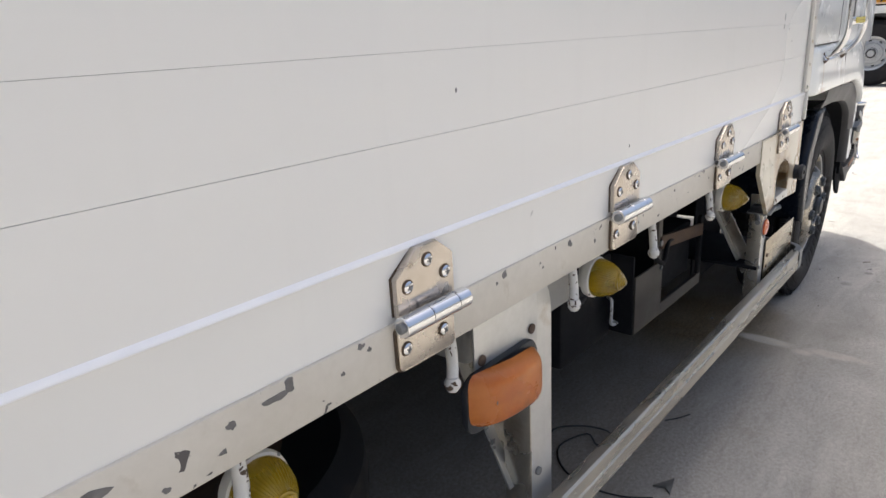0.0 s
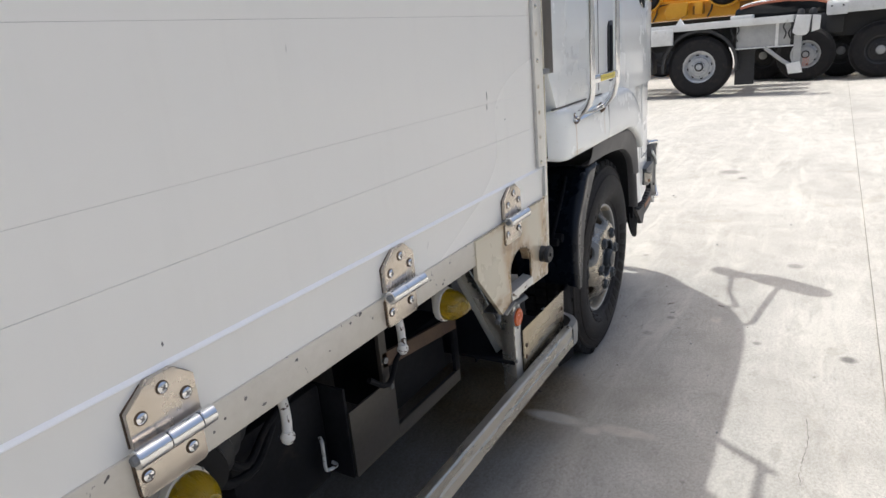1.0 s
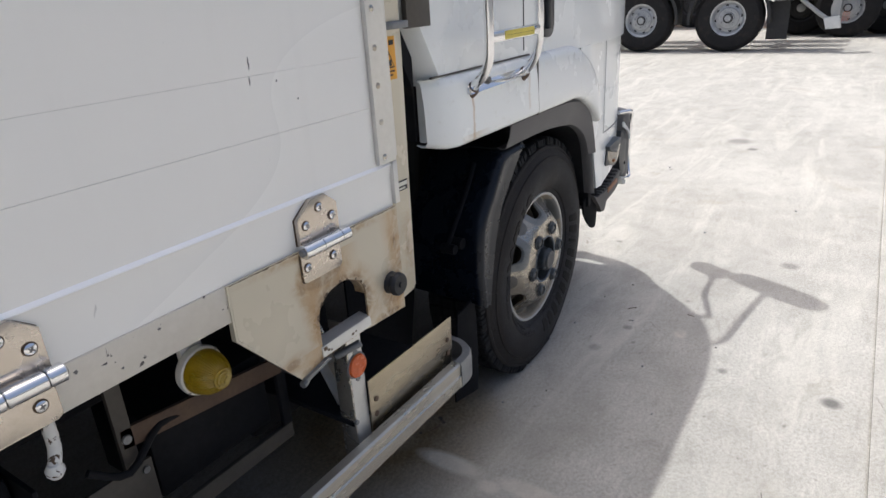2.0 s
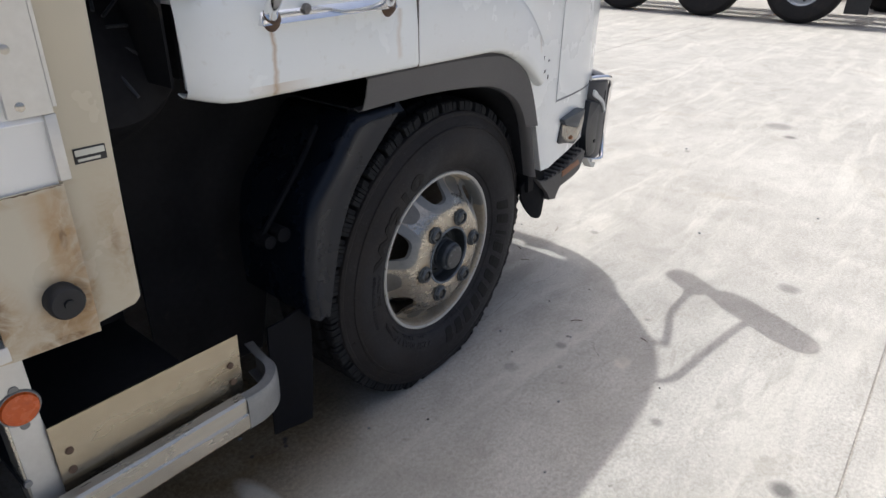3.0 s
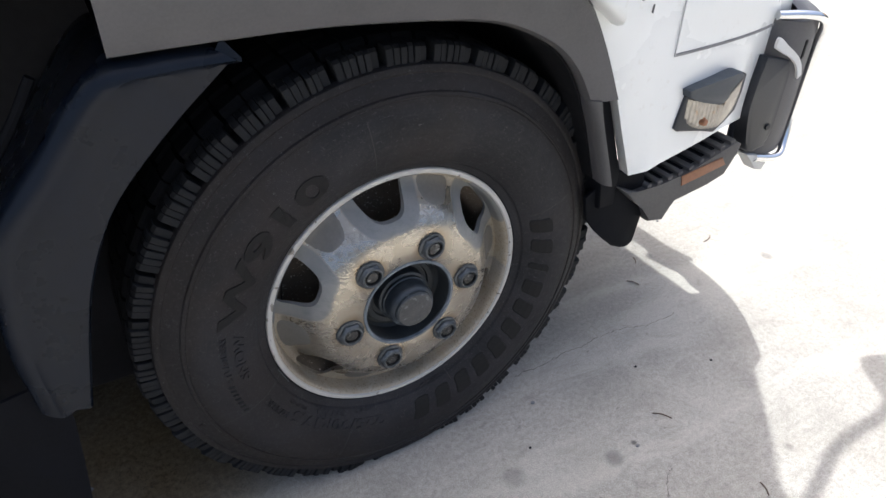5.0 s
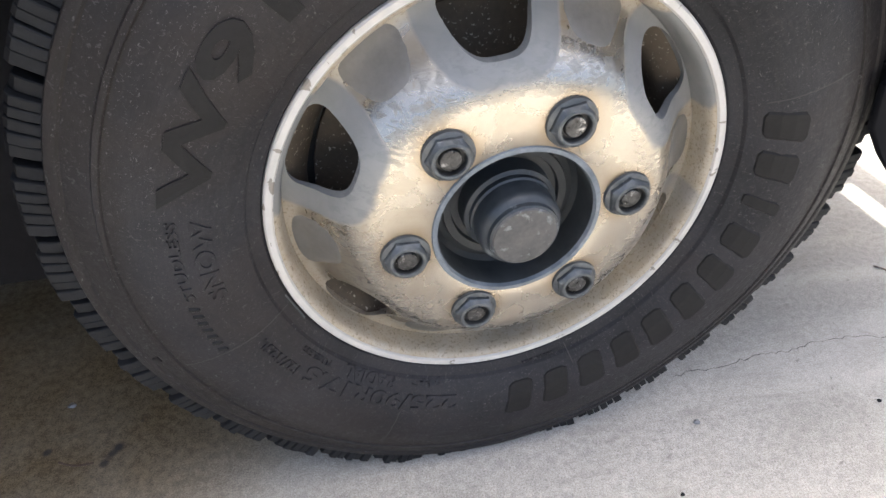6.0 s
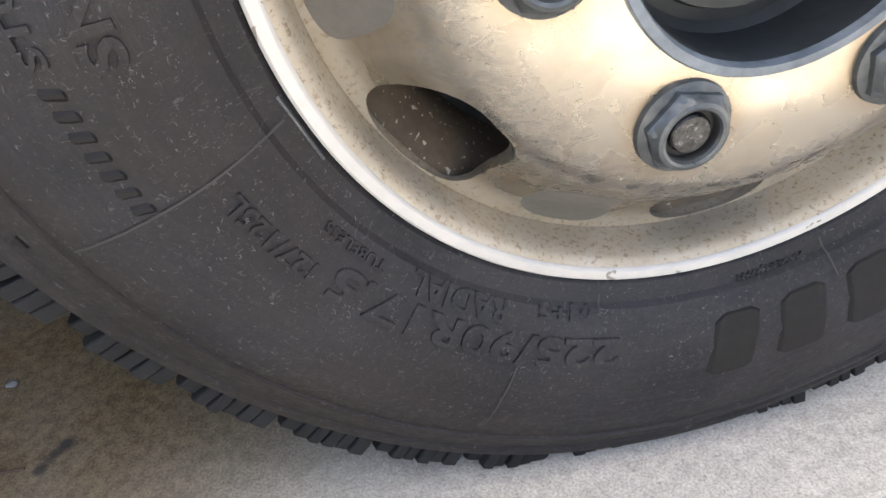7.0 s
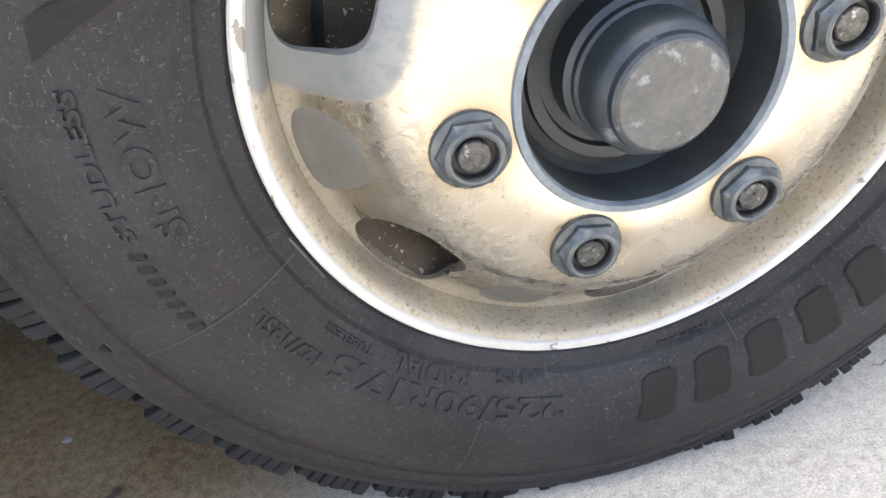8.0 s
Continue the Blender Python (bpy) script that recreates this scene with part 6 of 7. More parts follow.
def tread(wheel):
    """Shoulder blocks, each with its fine cuts, and the joined inner rows."""
    n = 35
    for k in range(n):
        for i, spans in enumerate((((-0.85, 0.80), (0.93, 2.12), (2.25, 3.40)), ((3.72, 5.05), (5.18, 6.45), (6.58, 8.10)))):
            bm = bmesh.new()
            top = 0.4240 + 0.0008 * math.sin(k * 3.7 + i)
            for q, (a0, a1) in enumerate(spans):
                knob = (i, q) == (0, 0)
                tread_slab(bm, 360 / n * k + 1.6, a0, a1, 0.0455 + (0.0045 if knob else 0.0), 0.074, top - (0.0022 if knob else 0.0), 0.0014 * math.sin(k * 5.1 + q * 2.3 + i))
            settle(bm, WHEEL)
            bmesh.ops.recalc_face_normals(bm, faces=bm.faces)
            bmesh.ops.bevel(bm, geom=[e for e in bm.edges if len(e.link_faces) == 2 and e.calc_face_angle(0.0) > 1.2], offset=0.0009, segments=1, affect="EDGES")
            bm.normal_update()
            # outward faces take the darker rubber, which paints their shade
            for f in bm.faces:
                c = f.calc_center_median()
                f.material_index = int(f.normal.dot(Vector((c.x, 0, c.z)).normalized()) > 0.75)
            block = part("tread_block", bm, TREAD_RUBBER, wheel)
            block.data.materials.append(SHADED_TREAD)
    bm = bmesh.new()
    for k in range(n):
        for row, (y0, y1) in enumerate(((0.096, 0.136), (0.146, 0.186), (0.194, 0.236))):
            for a0, a1 in ((0.4, 4.8), (5.2, 9.8)):
                tread_slab(bm, 360 / n * (k + 0.5 * (row % 2)), a0, a1, y0, y1, 0.4235)
    settle(bm, WHEEL)
    tagged(part("inner_tread", bm, SHADED_TREAD, wheel), "joined inner rows of tread blocks", kind="stuff")


def tyre_mesh(m):
    prof = SIDEWALL + [(0.4085, 0.10), (0.4085, 0.19), (0.4070, 0.232), (0.393, 0.245), (0.36, 0.262), (0.32, 0.270), (0.28, 0.262), (0.2325, 0.235), (0.2325, 0.15)]
    bm = lathe(prof, 160, closed=True)
    for v in bm.verts:
        v.co.y += 0.0006 * noise.noise(v.co * 14) if v.co.y < 0.05 else 0.0
    settle(bm, m)
    bmesh.ops.recalc_face_normals(bm, faces=bm.faces)
    me = bpy.data.meshes.new("tyre")
    bm.to_mesh(me)
    bm.free()
    me.materials.append(TYRE_RUBBER)
    me.materials.append(SHADED_TREAD)
    for f in me.polygons:
        f.use_smooth = True
        x, y, z = f.center
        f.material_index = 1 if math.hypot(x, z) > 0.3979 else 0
    me.set_sharp_from_angle(angle=radians(28))
    return me


def on_sidewall(me, mid, radius, lift=0.0, spread=1.0):
    """Bends flat lettering round the tyre wall, its tops outwards, read clockwise."""
    for v in me.vertices:
        r = radius + v.co.y
        a = radians(mid) - v.co.x * spread / radius
        d = sidewall_depth(r) - 0.0009 - (0.0009 if v.co.z > 0 else -0.0009) - lift
        v.co = (r * math.cos(a), d, r * math.sin(a))
    inv = WHEEL.inverted()
    for v in me.vertices:
        w = WHEEL @ v.co
        low = max(0.0, 1 - w.z / 0.17)
        w.y -= 0.010 * low * low
        v.co = inv @ w
    return me


def plain_block(w, height, ribs):
    """A slanted ribbed block in place of one letter of a maker's mark."""
    bm, rows = bmesh.new(), []
    n = 2 * ribs + 1
    for i in range(n + 1):
        u = i / n
        lift = -0.0006 if i in (0, n) else (0.0006 if i % 2 else 0.0001)
        cut = 0.10 * height * max(0.0, 1 - 5 * min(u, 1 - u))
        lo, hi = -height / 2 + cut, height / 2 - cut
        rows.append([(w * (u - 0.5) + 0.26 * z, z, q) for z, q in ((lo - 0.0006, -0.0006), (lo, lift), (lo / 3, lift), (hi / 3, lift), (hi, lift), (hi + 0.0006, -0.0006))])
    strip(rows, 0.0, bm)
    me = bpy.data.meshes.new("block")
    bm.to_mesh(me)
    bm.free()
    return me


def front_wheel():
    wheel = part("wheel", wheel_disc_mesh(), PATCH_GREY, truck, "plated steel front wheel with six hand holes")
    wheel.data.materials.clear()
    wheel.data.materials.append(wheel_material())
    wheel.matrix_local = WHEEL
    plated = wheel.data.materials[0]
    # rim well and lip
    rim = [(0.2160, 0.0805), (0.2165, 0.072), (0.2175, 0.062), (0.2190, 0.0535), (0.2220, 0.0490), (0.2245, 0.0478), (0.2245, 0.056), (0.2215, 0.075), (0.2215, 0.24), (0.2135, 0.24), (0.2135, 0.0865)]
    part("rim_well", lathe(rim, 160, closed=True), plated, wheel, "dusty inner rim well")
    part("rim_edge", lathe([(0.2242, 0.0485), (0.2248, 0.0462), (0.2260, 0.0450), (0.2315, 0.0448), (0.2333, 0.0462), (0.2340, 0.0490), (0.2340, 0.060), (0.2242, 0.060)], 160, closed=True), WHITE_RING, wheel, "white rim edge, lightly chipped")
    part("drop_centre", lathe([(0.2132, 0.0880), (0.2070, 0.0930), (0.1960, 0.1020), (0.1890, 0.1120), (0.1870, 0.1390)], 96), DRUM, wheel, "brown speckled drop centre of the rim")
    # dark plate paints the black void seen through the hand holes
    part("back_plate", lathe([(0.10, 0.145), (0.16, 0.140), (0.2130, 0.140), (0.2130, 0.146), (0.10, 0.150)], 64, closed=True), BORE_DARK, wheel)
    part("brake_drum", lathe([(0.0, 0.120), (0.080, 0.120), (0.150, 0.125), (0.180, 0.132), (0.180, 0.30), (0.0, 0.30)], 48), DRUM, wheel)
    # flat grey recesses between the holes
    for k in range(6):
        a0 = 68.0 + 60 * k
        ring = window_outline(10.3, 0.170, 0.2120, 36)
        bm = bmesh.new()
        rows = []
        for f in (0.0, 0.35, 0.7, 0.92, 1.0):
            row = []
            for da, r in ring + ring[:1]:
                rr, aa = 0.191 + (r - 0.191) * f, radians(a0 + da * f)
                row.append((rr * math.cos(aa), disc_depth(rr) - (0.0006 if f < 0.95 else -0.0004), rr * math.sin(aa)))
            rows.append(row)
        strip(rows, 0.0, bm)
        bmesh.ops.remove_doubles(bm, verts=bm.verts, dist=1e-6)
        part("grey_recess", bm, PATCH_GREY, wheel)
    # hub
    part("hub_ring", lathe([(0.0780, 0.0180), (0.0795, 0.0138), (0.0838, 0.0138), (0.0848, 0.0156)], 96), BLUE_RING, wheel, "worn blue-grey ring round the hub bore")
    hub = part("hub", lathe([(0.0, 0.058), (0.040, 0.058), (0.055, 0.058), (0.0565, 0.053), (0.0640, 0.052), (0.0655, 0.056), (0.0720, 0.057), (0.0765, 0.052), (0.0775, 0.022), (0.0790, 0.0155), (0.0815, 0.0145), (0.0825, 0.0160)], 72), BORE_DARK, wheel, "dark greasy hub bore")
    cap = part("hub_cap", lathe([(0.0315, -0.0045), (0.0340, -0.0030), (0.0350, 0.0010), (0.0385, 0.0040), (0.0405, 0.0080), (0.0410, 0.0120), (0.0410, 0.0280), (0.0430, 0.0295), (0.0430, 0.0350), (0.0470, 0.0370), (0.0480, 0.0640)], 72), HUB_BLUE, wheel, "blue-grey hub cap with worn end")
    part("cap_end", lathe([(0.0, -0.0060), (0.020, -0.0060), (0.0305, -0.0058), (0.0320, -0.0042)], 48), CAP_END, cap)
    for a0 in LUGS:
        a = radians(a0)
        m = Matrix.Translation((0.1111 * math.cos(a), 0, 0.1111 * math.sin(a))) @ Matrix.Rotation(a0 * 0.7, 4, "Y")
        nut = lathe([(0.0165, 0.0030), (0.0195, 0.0045), (0.0220, 0.0075), (0.0220, 0.0125), (0.0205, 0.0130)], 6, m)
        lathe([(0.0135, 0.0042), (0.0142, 0.0022), (0.0157, 0.0016), (0.0176, 0.0024), (0.0198, 0.0060)], 32, m, nut)
        lathe([(0.0195, 0.0105), (0.0238, 0.0122), (0.0244, 0.0160)], 32, m, nut)
        ob = part("lug_nut", nut, NUT_STEEL, wheel, "greasy blue-grey hexagon wheel nut")
        bore = lathe([(0.0136, 0.0040), (0.0133, 0.0048), (0.0131, 0.0090), (0.0, 0.0092)], 28, m)
        part("nut_bore", bore, PRINT_BLACK, ob)
        stud = lathe([(0.0104, 0.0091), (0.0102, 0.0060), (0.0092, 0.0050), (0.0050, 0.0046), (0.0, 0.0050)], 28, m)
        part("stud", stud, STUD_END, wheel)
    part("balance_weight", box(-0.0007, 0.0007, 0.0445, 0.048, -0.0195, 0.0195, 0.0004), NUT_STEEL, wheel).matrix_local = Matrix.Rotation(radians(-21.5), 4, "Y") @ Matrix.Translation((-0.2365, 0, 0))
    tyre = part("tyre", tyre_mesh(WHEEL), RUBBER, wheel, "dusty studless truck tyre with moulded lettering")

    tread(wheel)

    def word(text, cap, start, end, radius, mat=TYRE_RUBBER, bold=0.02):
        """Raised words between two angles on the tyre wall, read clockwise."""
        me = lettering(text, cap / 0.70, bold)
        xs = [v.co.x for v in me.vertices]
        ys = [v.co.y for v in me.vertices]
        k = radians(start - end) * radius / (max(xs) - min(xs))
        bm = bmesh.new()
        bm.from_mesh(me)
        bmesh.ops.subdivide_edges(bm, edges=[e for e in bm.edges if e.calc_length() > 0.006], cuts=2)
        for v in bm.verts:
            v.co.x = (v.co.x - (max(xs) + min(xs)) / 2) * k
            v.co.y -= (max(ys) + min(ys)) / 2
        bm.to_mesh(me)
        bm.free()
        on_sidewall(me, (start + end) / 2, radius)
        return part("lettering", me, mat, wheel)

    word("W910", 0.036, 166.5, 114.5, 0.2965, LETTER_RUBBER, 0.030)
    word("225/90R17.5", 0.0165, 258.3, 216.0, 0.2730, bold=0.03)
    word("M+S", 0.0075, 253.4, 245.2, 0.2515)
    word("RADIAL", 0.0115, 240.2, 225.2, 0.2550)
    word("127/125L", 0.0095, 213.8, 201.8, 0.2763)
    word("SNOW", 0.0150, 187.2, 169.0, 0.2838, bold=0.03)
    word("STUDLESS", 0.0090, 185.6, 169.0, 0.3068)
    word("TUBELESS", 0.0052, 221.0, 211.4, 0.2560)
    word("MADE IN JAPAN", 0.0036, 288.2, 277.8, 0.2450)
    for start, end, count, rad, h, ribs, fill in ((378.2, 270.5, 11, 0.281, 0.040, 6, 0.70), (199.2, 186.6, 7, 0.3080, 0.0085, 1, 0.62)):
        step = (start - end) / count
        for k in range(count):
            w = radians(step) * rad * fill * (0.45 if (count, k) == (11, 2) else 1.0)
            me = plain_block(w, h, ribs)
            on_sidewall(me, start - step * (k + 0.5), rad)
            part("plain_letter", me, LETTER_RUBBER, wheel)
    # wear mark, a small raised triangle
    bm = bmesh.new()
    tri = [(-0.0045, -0.004), (0.0045, -0.004), (0.0, 0.005)]
    low = [bm.verts.new((x, y, -0.0006)) for x, y in tri]
    high = [bm.verts.new((x * 0.8, y * 0.8, 0.0006)) for x, y in tri]
    bm.faces.new(high)
    for q in range(3):
        bm.faces.new((low[q - 1], low[q], high[q], high[q - 1]))
    me = bpy.data.meshes.new("wear_mark")
    bm.to_mesh(me)
    bm.free()
    part("wear_mark", on_sidewall(me, 197.5, 0.3770), LETTER_RUBBER, wheel)
    # fine radial mould lines
    for a0, r0, r1 in ((199.3, 0.240, 0.352), (244.0, 0.285, 0.342), (255.0, 0.242, 0.252), (291.4, 0.240, 0.262), (100, 0.262, 0.345), (20, 0.262, 0.345)):
        bm = bmesh.new()
        rows = []
        for da in (-0.0006, 0.0006):
            row = []
            for k in range(13):
                r = r0 + (r1 - r0) * k / 12
                w = WHEEL @ Vector((r * math.cos(radians(a0) + da / r), sidewall_depth(r) - 0.0013, r * math.sin(radians(a0) + da / r)))
                w.y -= 0.010 * max(0.0, 1 - w.z / 0.17) ** 2
                row.append(WHEEL.inverted() @ w)
            rows.append(row)
        part("mould_line", strip(rows, 0.0, bm), MOULD_RUBBER, wheel)
    return wheel


front_wheel()


def plain_wheel(x, y, flip, rim_mat=CHASSIS):
    """A dark wheel in the shade under the truck."""
    m = Matrix.Translation((x, y, 0.401)) @ Matrix.Rotation(radians(180 if flip else 0), 4, "Z")
    w = part("wheel", lathe([(0.0, 0.06), (0.08, 0.05), (0.14, 0.05), (0.20, 0.09), (0.2250, 0.09), (0.2250, 0.046), (0.2340, 0.046), (0.2340, 0.2), (0.0, 0.2)], 48), rim_mat, truck, "dark truck wheel in shade")
    w.matrix_local = m
    part("tyre", tyre_mesh(m), RUBBER, w)


plain_wheel(0.0, 2.16, True)
plain_wheel(-4.2, 0.10, False)
plain_wheel(-4.2, 2.16, True)


# ---- under the truck ----
def under_body():
    for y in (0.72, 1.46):
        part("frame_rail", prism([(y, 0.62), (y, 0.86), (y + 0.07, 0.86), (y + 0.07, 0.85), (y + 0.012, 0.85), (y + 0.012, 0.63), (y + 0.07, 0.63), (y + 0.07, 0.62)], -6.0, 0.9, axis="x"), CHASSIS, truck, "black chassis frame rail")
    for x in (-5.2, -4.6, -3.6, -2.9, -2.2, -1.5, -0.9):
        part("cross_beam", box(x - 0.03, x + 0.03, 0.07, 2.2, 0.86, 0.898, 0.003), CHASSIS, truck)
    part("deck", box(-6.1, -0.92, 0.062, 2.24, 0.9, 0.96), CHASSIS, truck, "dark underside of the cargo deck")
    part("far_side_gate", box(-6.2, -0.96, 2.24, 2.28, 0.88, 3.30), PANEL, truck, "far side wall of the cargo body")
    part("cargo_roof", box(-6.2, -0.88, 0.062, 2.24, 3.26, 3.30, 0.004), PANEL, truck)
    part("rear_doors", box(-6.205, -6.150, 0.064, 2.24, 0.97, 3.26, 0.003), PANEL, truck, "white rear doors of the cargo body")
    part("head_board", box(-0.94, -0.885, 0.064, 2.24, 0.97, 3.26, 0.002), ALU_PALE, truck)
    # unseen bulk added to keep light from coming in under the truck
    part("far_tank", box(-3.4, -1.2, 1.62, 2.18, 0.26, 0.90, 0.05), CHASSIS, truck, "unseen tank bulk added to block light from the far side")
    part("far_skirt", box(-1.18, -0.45, 1.75, 2.15, 0.30, 0.98, 0.02), CHASSIS, truck)
    part("far_flap", box(-0.62, -0.60, 1.80, 2.22, 0.06, 0.70, 0.004), CHASSIS, truck)
    # added black shapes that stand for the deep shade here and block light
    part("inner_skirt", prism([(-0.72, 0.20), (-0.72, 0.96), (-0.30, 0.96), (-0.34, 0.70), (-0.40, 0.40), (-0.44, 0.20)], 0.400, 0.408, 0.002), CHASSIS, truck, "added black sheet for the shade behind the front wheel")
    part("relay_box", box(-1.06, -0.74, 0.46, 0.80, 0.22, 0.80, 0.02), CHASSIS, truck, "added black box for the shade behind the kick plate")
    # more added bulk between the rails, also there to block light
    part("gearbox", box(-1.9, -0.6, 0.86, 1.40, 0.34, 0.86, 0.06), CHASSIS, truck, "unseen gearbox bulk added to block light between the frame rails")
    part("silencer", box(-3.2, -2.1, 0.90, 1.40, 0.30, 0.62, 0.08), CHASSIS, truck)
    part("oil_sump", box(-0.45, 0.50, 0.86, 1.40, 0.24, 0.56, 0.05), CHASSIS, truck)
    part("front_apron", box(0.62, 0.70, 0.45, 2.0, 0.24, 0.60, 0.01), CHASSIS, truck)
    # battery carrier: open frame of brown sheet with a dark recess
    c = part("battery_carrier", box(-1.630, -1.447, 0.233, 0.239, 0.373, 0.548, 0.001), BROWN_SHEET, truck, "dull brown sheet battery carrier")
    part("carrier_frame", box(-1.447, -1.120, 0.233, 0.245, 0.370, 0.408, 0.001), BROWN_SHEET, c)
    part("carrier_frame", box(-1.142, -1.118, 0.233, 0.245, 0.408, 0.610, 0.001), CHASSIS, c)
    part("carrier_frame", prism([(-1.490, 0.592), (-1.130, 0.545), (-1.130, 0.585), (-1.490, 0.632)], 0.229, 0.239, 0.001), RUSTY, c, "rusty cross strap")
    part("carrier_frame", box(-1.496, -1.468, 0.229, 0.241, 0.548, 0.84, 0.001), BROWN_SHEET, c)
    part("carrier_bolt", disc(-1.482, 0.229, 0.612, 0.009, 0.006, segs=10), STEEL, c)
    part("carrier_bolt", disc(-1.462, 0.233, 0.530, 0.007, 0.005, segs=10), STEEL, c)
    part("battery", box(-1.43, -1.15, 0.262, 0.46, 0.42, 0.60, 0.008), CHASSIS, c, "black battery in its carrier")
    part("carrier_side", box(-1.636, -1.628, 0.239, 0.58, 0.373, 0.610, 0.001), CHASSIS, c)
    tb = part("tool_box", box(-1.92, -1.642, 0.300, 0.58, 0.365, 0.620, 0.012), CHASSIS, truck, "black plastic tool box with white handle")
    part("box_handle", tube([(-1.672, 0.296, 0.492), (-1.685, 0.278, 0.490), (-1.688, 0.276, 0.455), (-1.684, 0.278, 0.418), (-1.650, 0.278, 0.408), (-1.646, 0.294, 0.410)], 0.0045, 8), HOOK_PAINT, tb)
    # air tank, pipes and bellows
    t = Matrix.Translation((-1.72, 0.36, 0.735)) @ Matrix.Rotation(radians(-90), 4, "Z")
    part("air_tank", lathe([(0.0, -0.32), (0.06, -0.31), (0.092, -0.27), (0.095, -0.25), (0.095, 0.25), (0.092, 0.27), (0.06, 0.31), (0.0, 0.32)], 32, t), CHASSIS, truck, "black air tank")
    bel = Matrix.Translation((-1.98, 0.25, 0.70)) @ Matrix.Rotation(radians(-55), 4, "Z")
    prof = []
    for k in range(9):
        prof += [(0.045 if k % 2 else 0.056, -0.10 + 0.022 * k)]
    part("rubber_bellows", lathe([(0.0, -0.10)] + prof + [(0.0, 0.08)], 28, bel), RUBBER_BLACK, truck, "black rubber bellows hose")
    part("hose", tube([(-2.06, 0.25, 0.82), (-2.05, 0.22, 0.72), (-2.0, 0.22, 0.62), (-1.9, 0.25, 0.58), (-1.80, 0.30, 0.60)], 0.010), CHASSIS, truck)
    part("hose", tube([(-2.03, 0.23, 0.82), (-2.01, 0.20, 0.70), (-1.94, 0.22, 0.62), (-1.84, 0.26, 0.64), (-1.70, 0.26, 0.70)], 0.008), CHASSIS, truck)
    part("hose", tube([(-1.56, 0.22, 0.60), (-1.50, 0.21, 0.56), (-1.42, 0.23, 0.60), (-1.34, 0.24, 0.58)], 0.007), CHASSIS, truck)
    # pale tank behind the guard post
    part("fuel_tank", box(-2.48, -2.11, 0.150, 0.60, 0.675, 0.840, 0.012, segs=3), TANK_PAINT, truck, "pale grey painted tank with strap")
    # spare wheel slung under the deck
    s = Matrix.Translation((-2.78, 0.72, 0.22)) @ Matrix.Rotation(radians(90), 4, "X")
    spare = part("spare_wheel", lathe([(0.235, 0.0), (0.29, -0.012), (0.34, -0.008), (0.385, 0.02), (0.405, 0.05), (0.41, 0.11), (0.405, 0.17), (0.36, 0.215), (0.235, 0.20)], 72, s), RUBBER, truck, "brown-dusty spare tyre slung under the deck")
    part("spare_rim", lathe([(0.0, 0.06), (0.18, 0.06), (0.22, 0.02), (0.235, 0.0), (0.235, 0.2), (0.0, 0.2)], 48, s), RUSTY, spare)
    # axle, spring and engine skirt round the front wheel
    part("front_axle", tube([(0.0, 0.28, 0.40), (0.0, 0.6, 0.34), (0.0, 1.7, 0.34), (0.0, 1.98, 0.40)], 0.06, 14), CHASSIS, truck)
    part("leaf_spring", prism(spline([(-0.75, 0.62), (-0.4, 0.50), (0.0, 0.46), (0.4, 0.50), (0.75, 0.62)], 6) + spline([(0.75, 0.66), (0.4, 0.56), (0.0, 0.53), (-0.4, 0.56), (-0.75, 0.66)], 6), 0.70, 0.78), CHASSIS, truck)
    part("engine_cover", box(-0.75, 0.55, 0.48, 1.75, 0.55, 1.0, 0.03), CHASSIS, truck, "dark engine bay under the cab")
    air = Matrix.Translation((-0.80, 0.36, 1.00)) @ Matrix.Rotation(radians(-25), 4, "X")
    part("air_cleaner", lathe([(0.0, -0.16), (0.12, -0.158), (0.155, -0.14), (0.165, -0.10), (0.165, 0.22), (0.0, 0.22)], 40, air), CHASSIS, truck, "dark grey ribbed air cleaner behind the cab")
    for k in range(10):
        a = radians(36 * k)
        part("cleaner_rib", tube([(-0.80 + 0.03 * math.cos(a), 0.295 - 0.086 - 0.03 * math.sin(a) * 0.42, 1.067 + 0.03 * math.sin(a) * 0.9), (-0.80 + 0.12 * math.cos(a), 0.295 - 0.086 + 0.05 * math.sin(a), 1.067 + 0.11 * math.sin(a))], 0.003, 6, smooth=1), BLACK_PLASTIC, truck)
    part("intake_duct", box(-0.87, -0.73, 0.22, 0.48, 1.18, 2.4, 0.03), BLACK_PLASTIC, truck)
    part("gap_sheet", box(-0.84, -0.72, 0.52, 1.9, 0.62, 1.1, 0.01), CHASSIS, truck)


under_body()


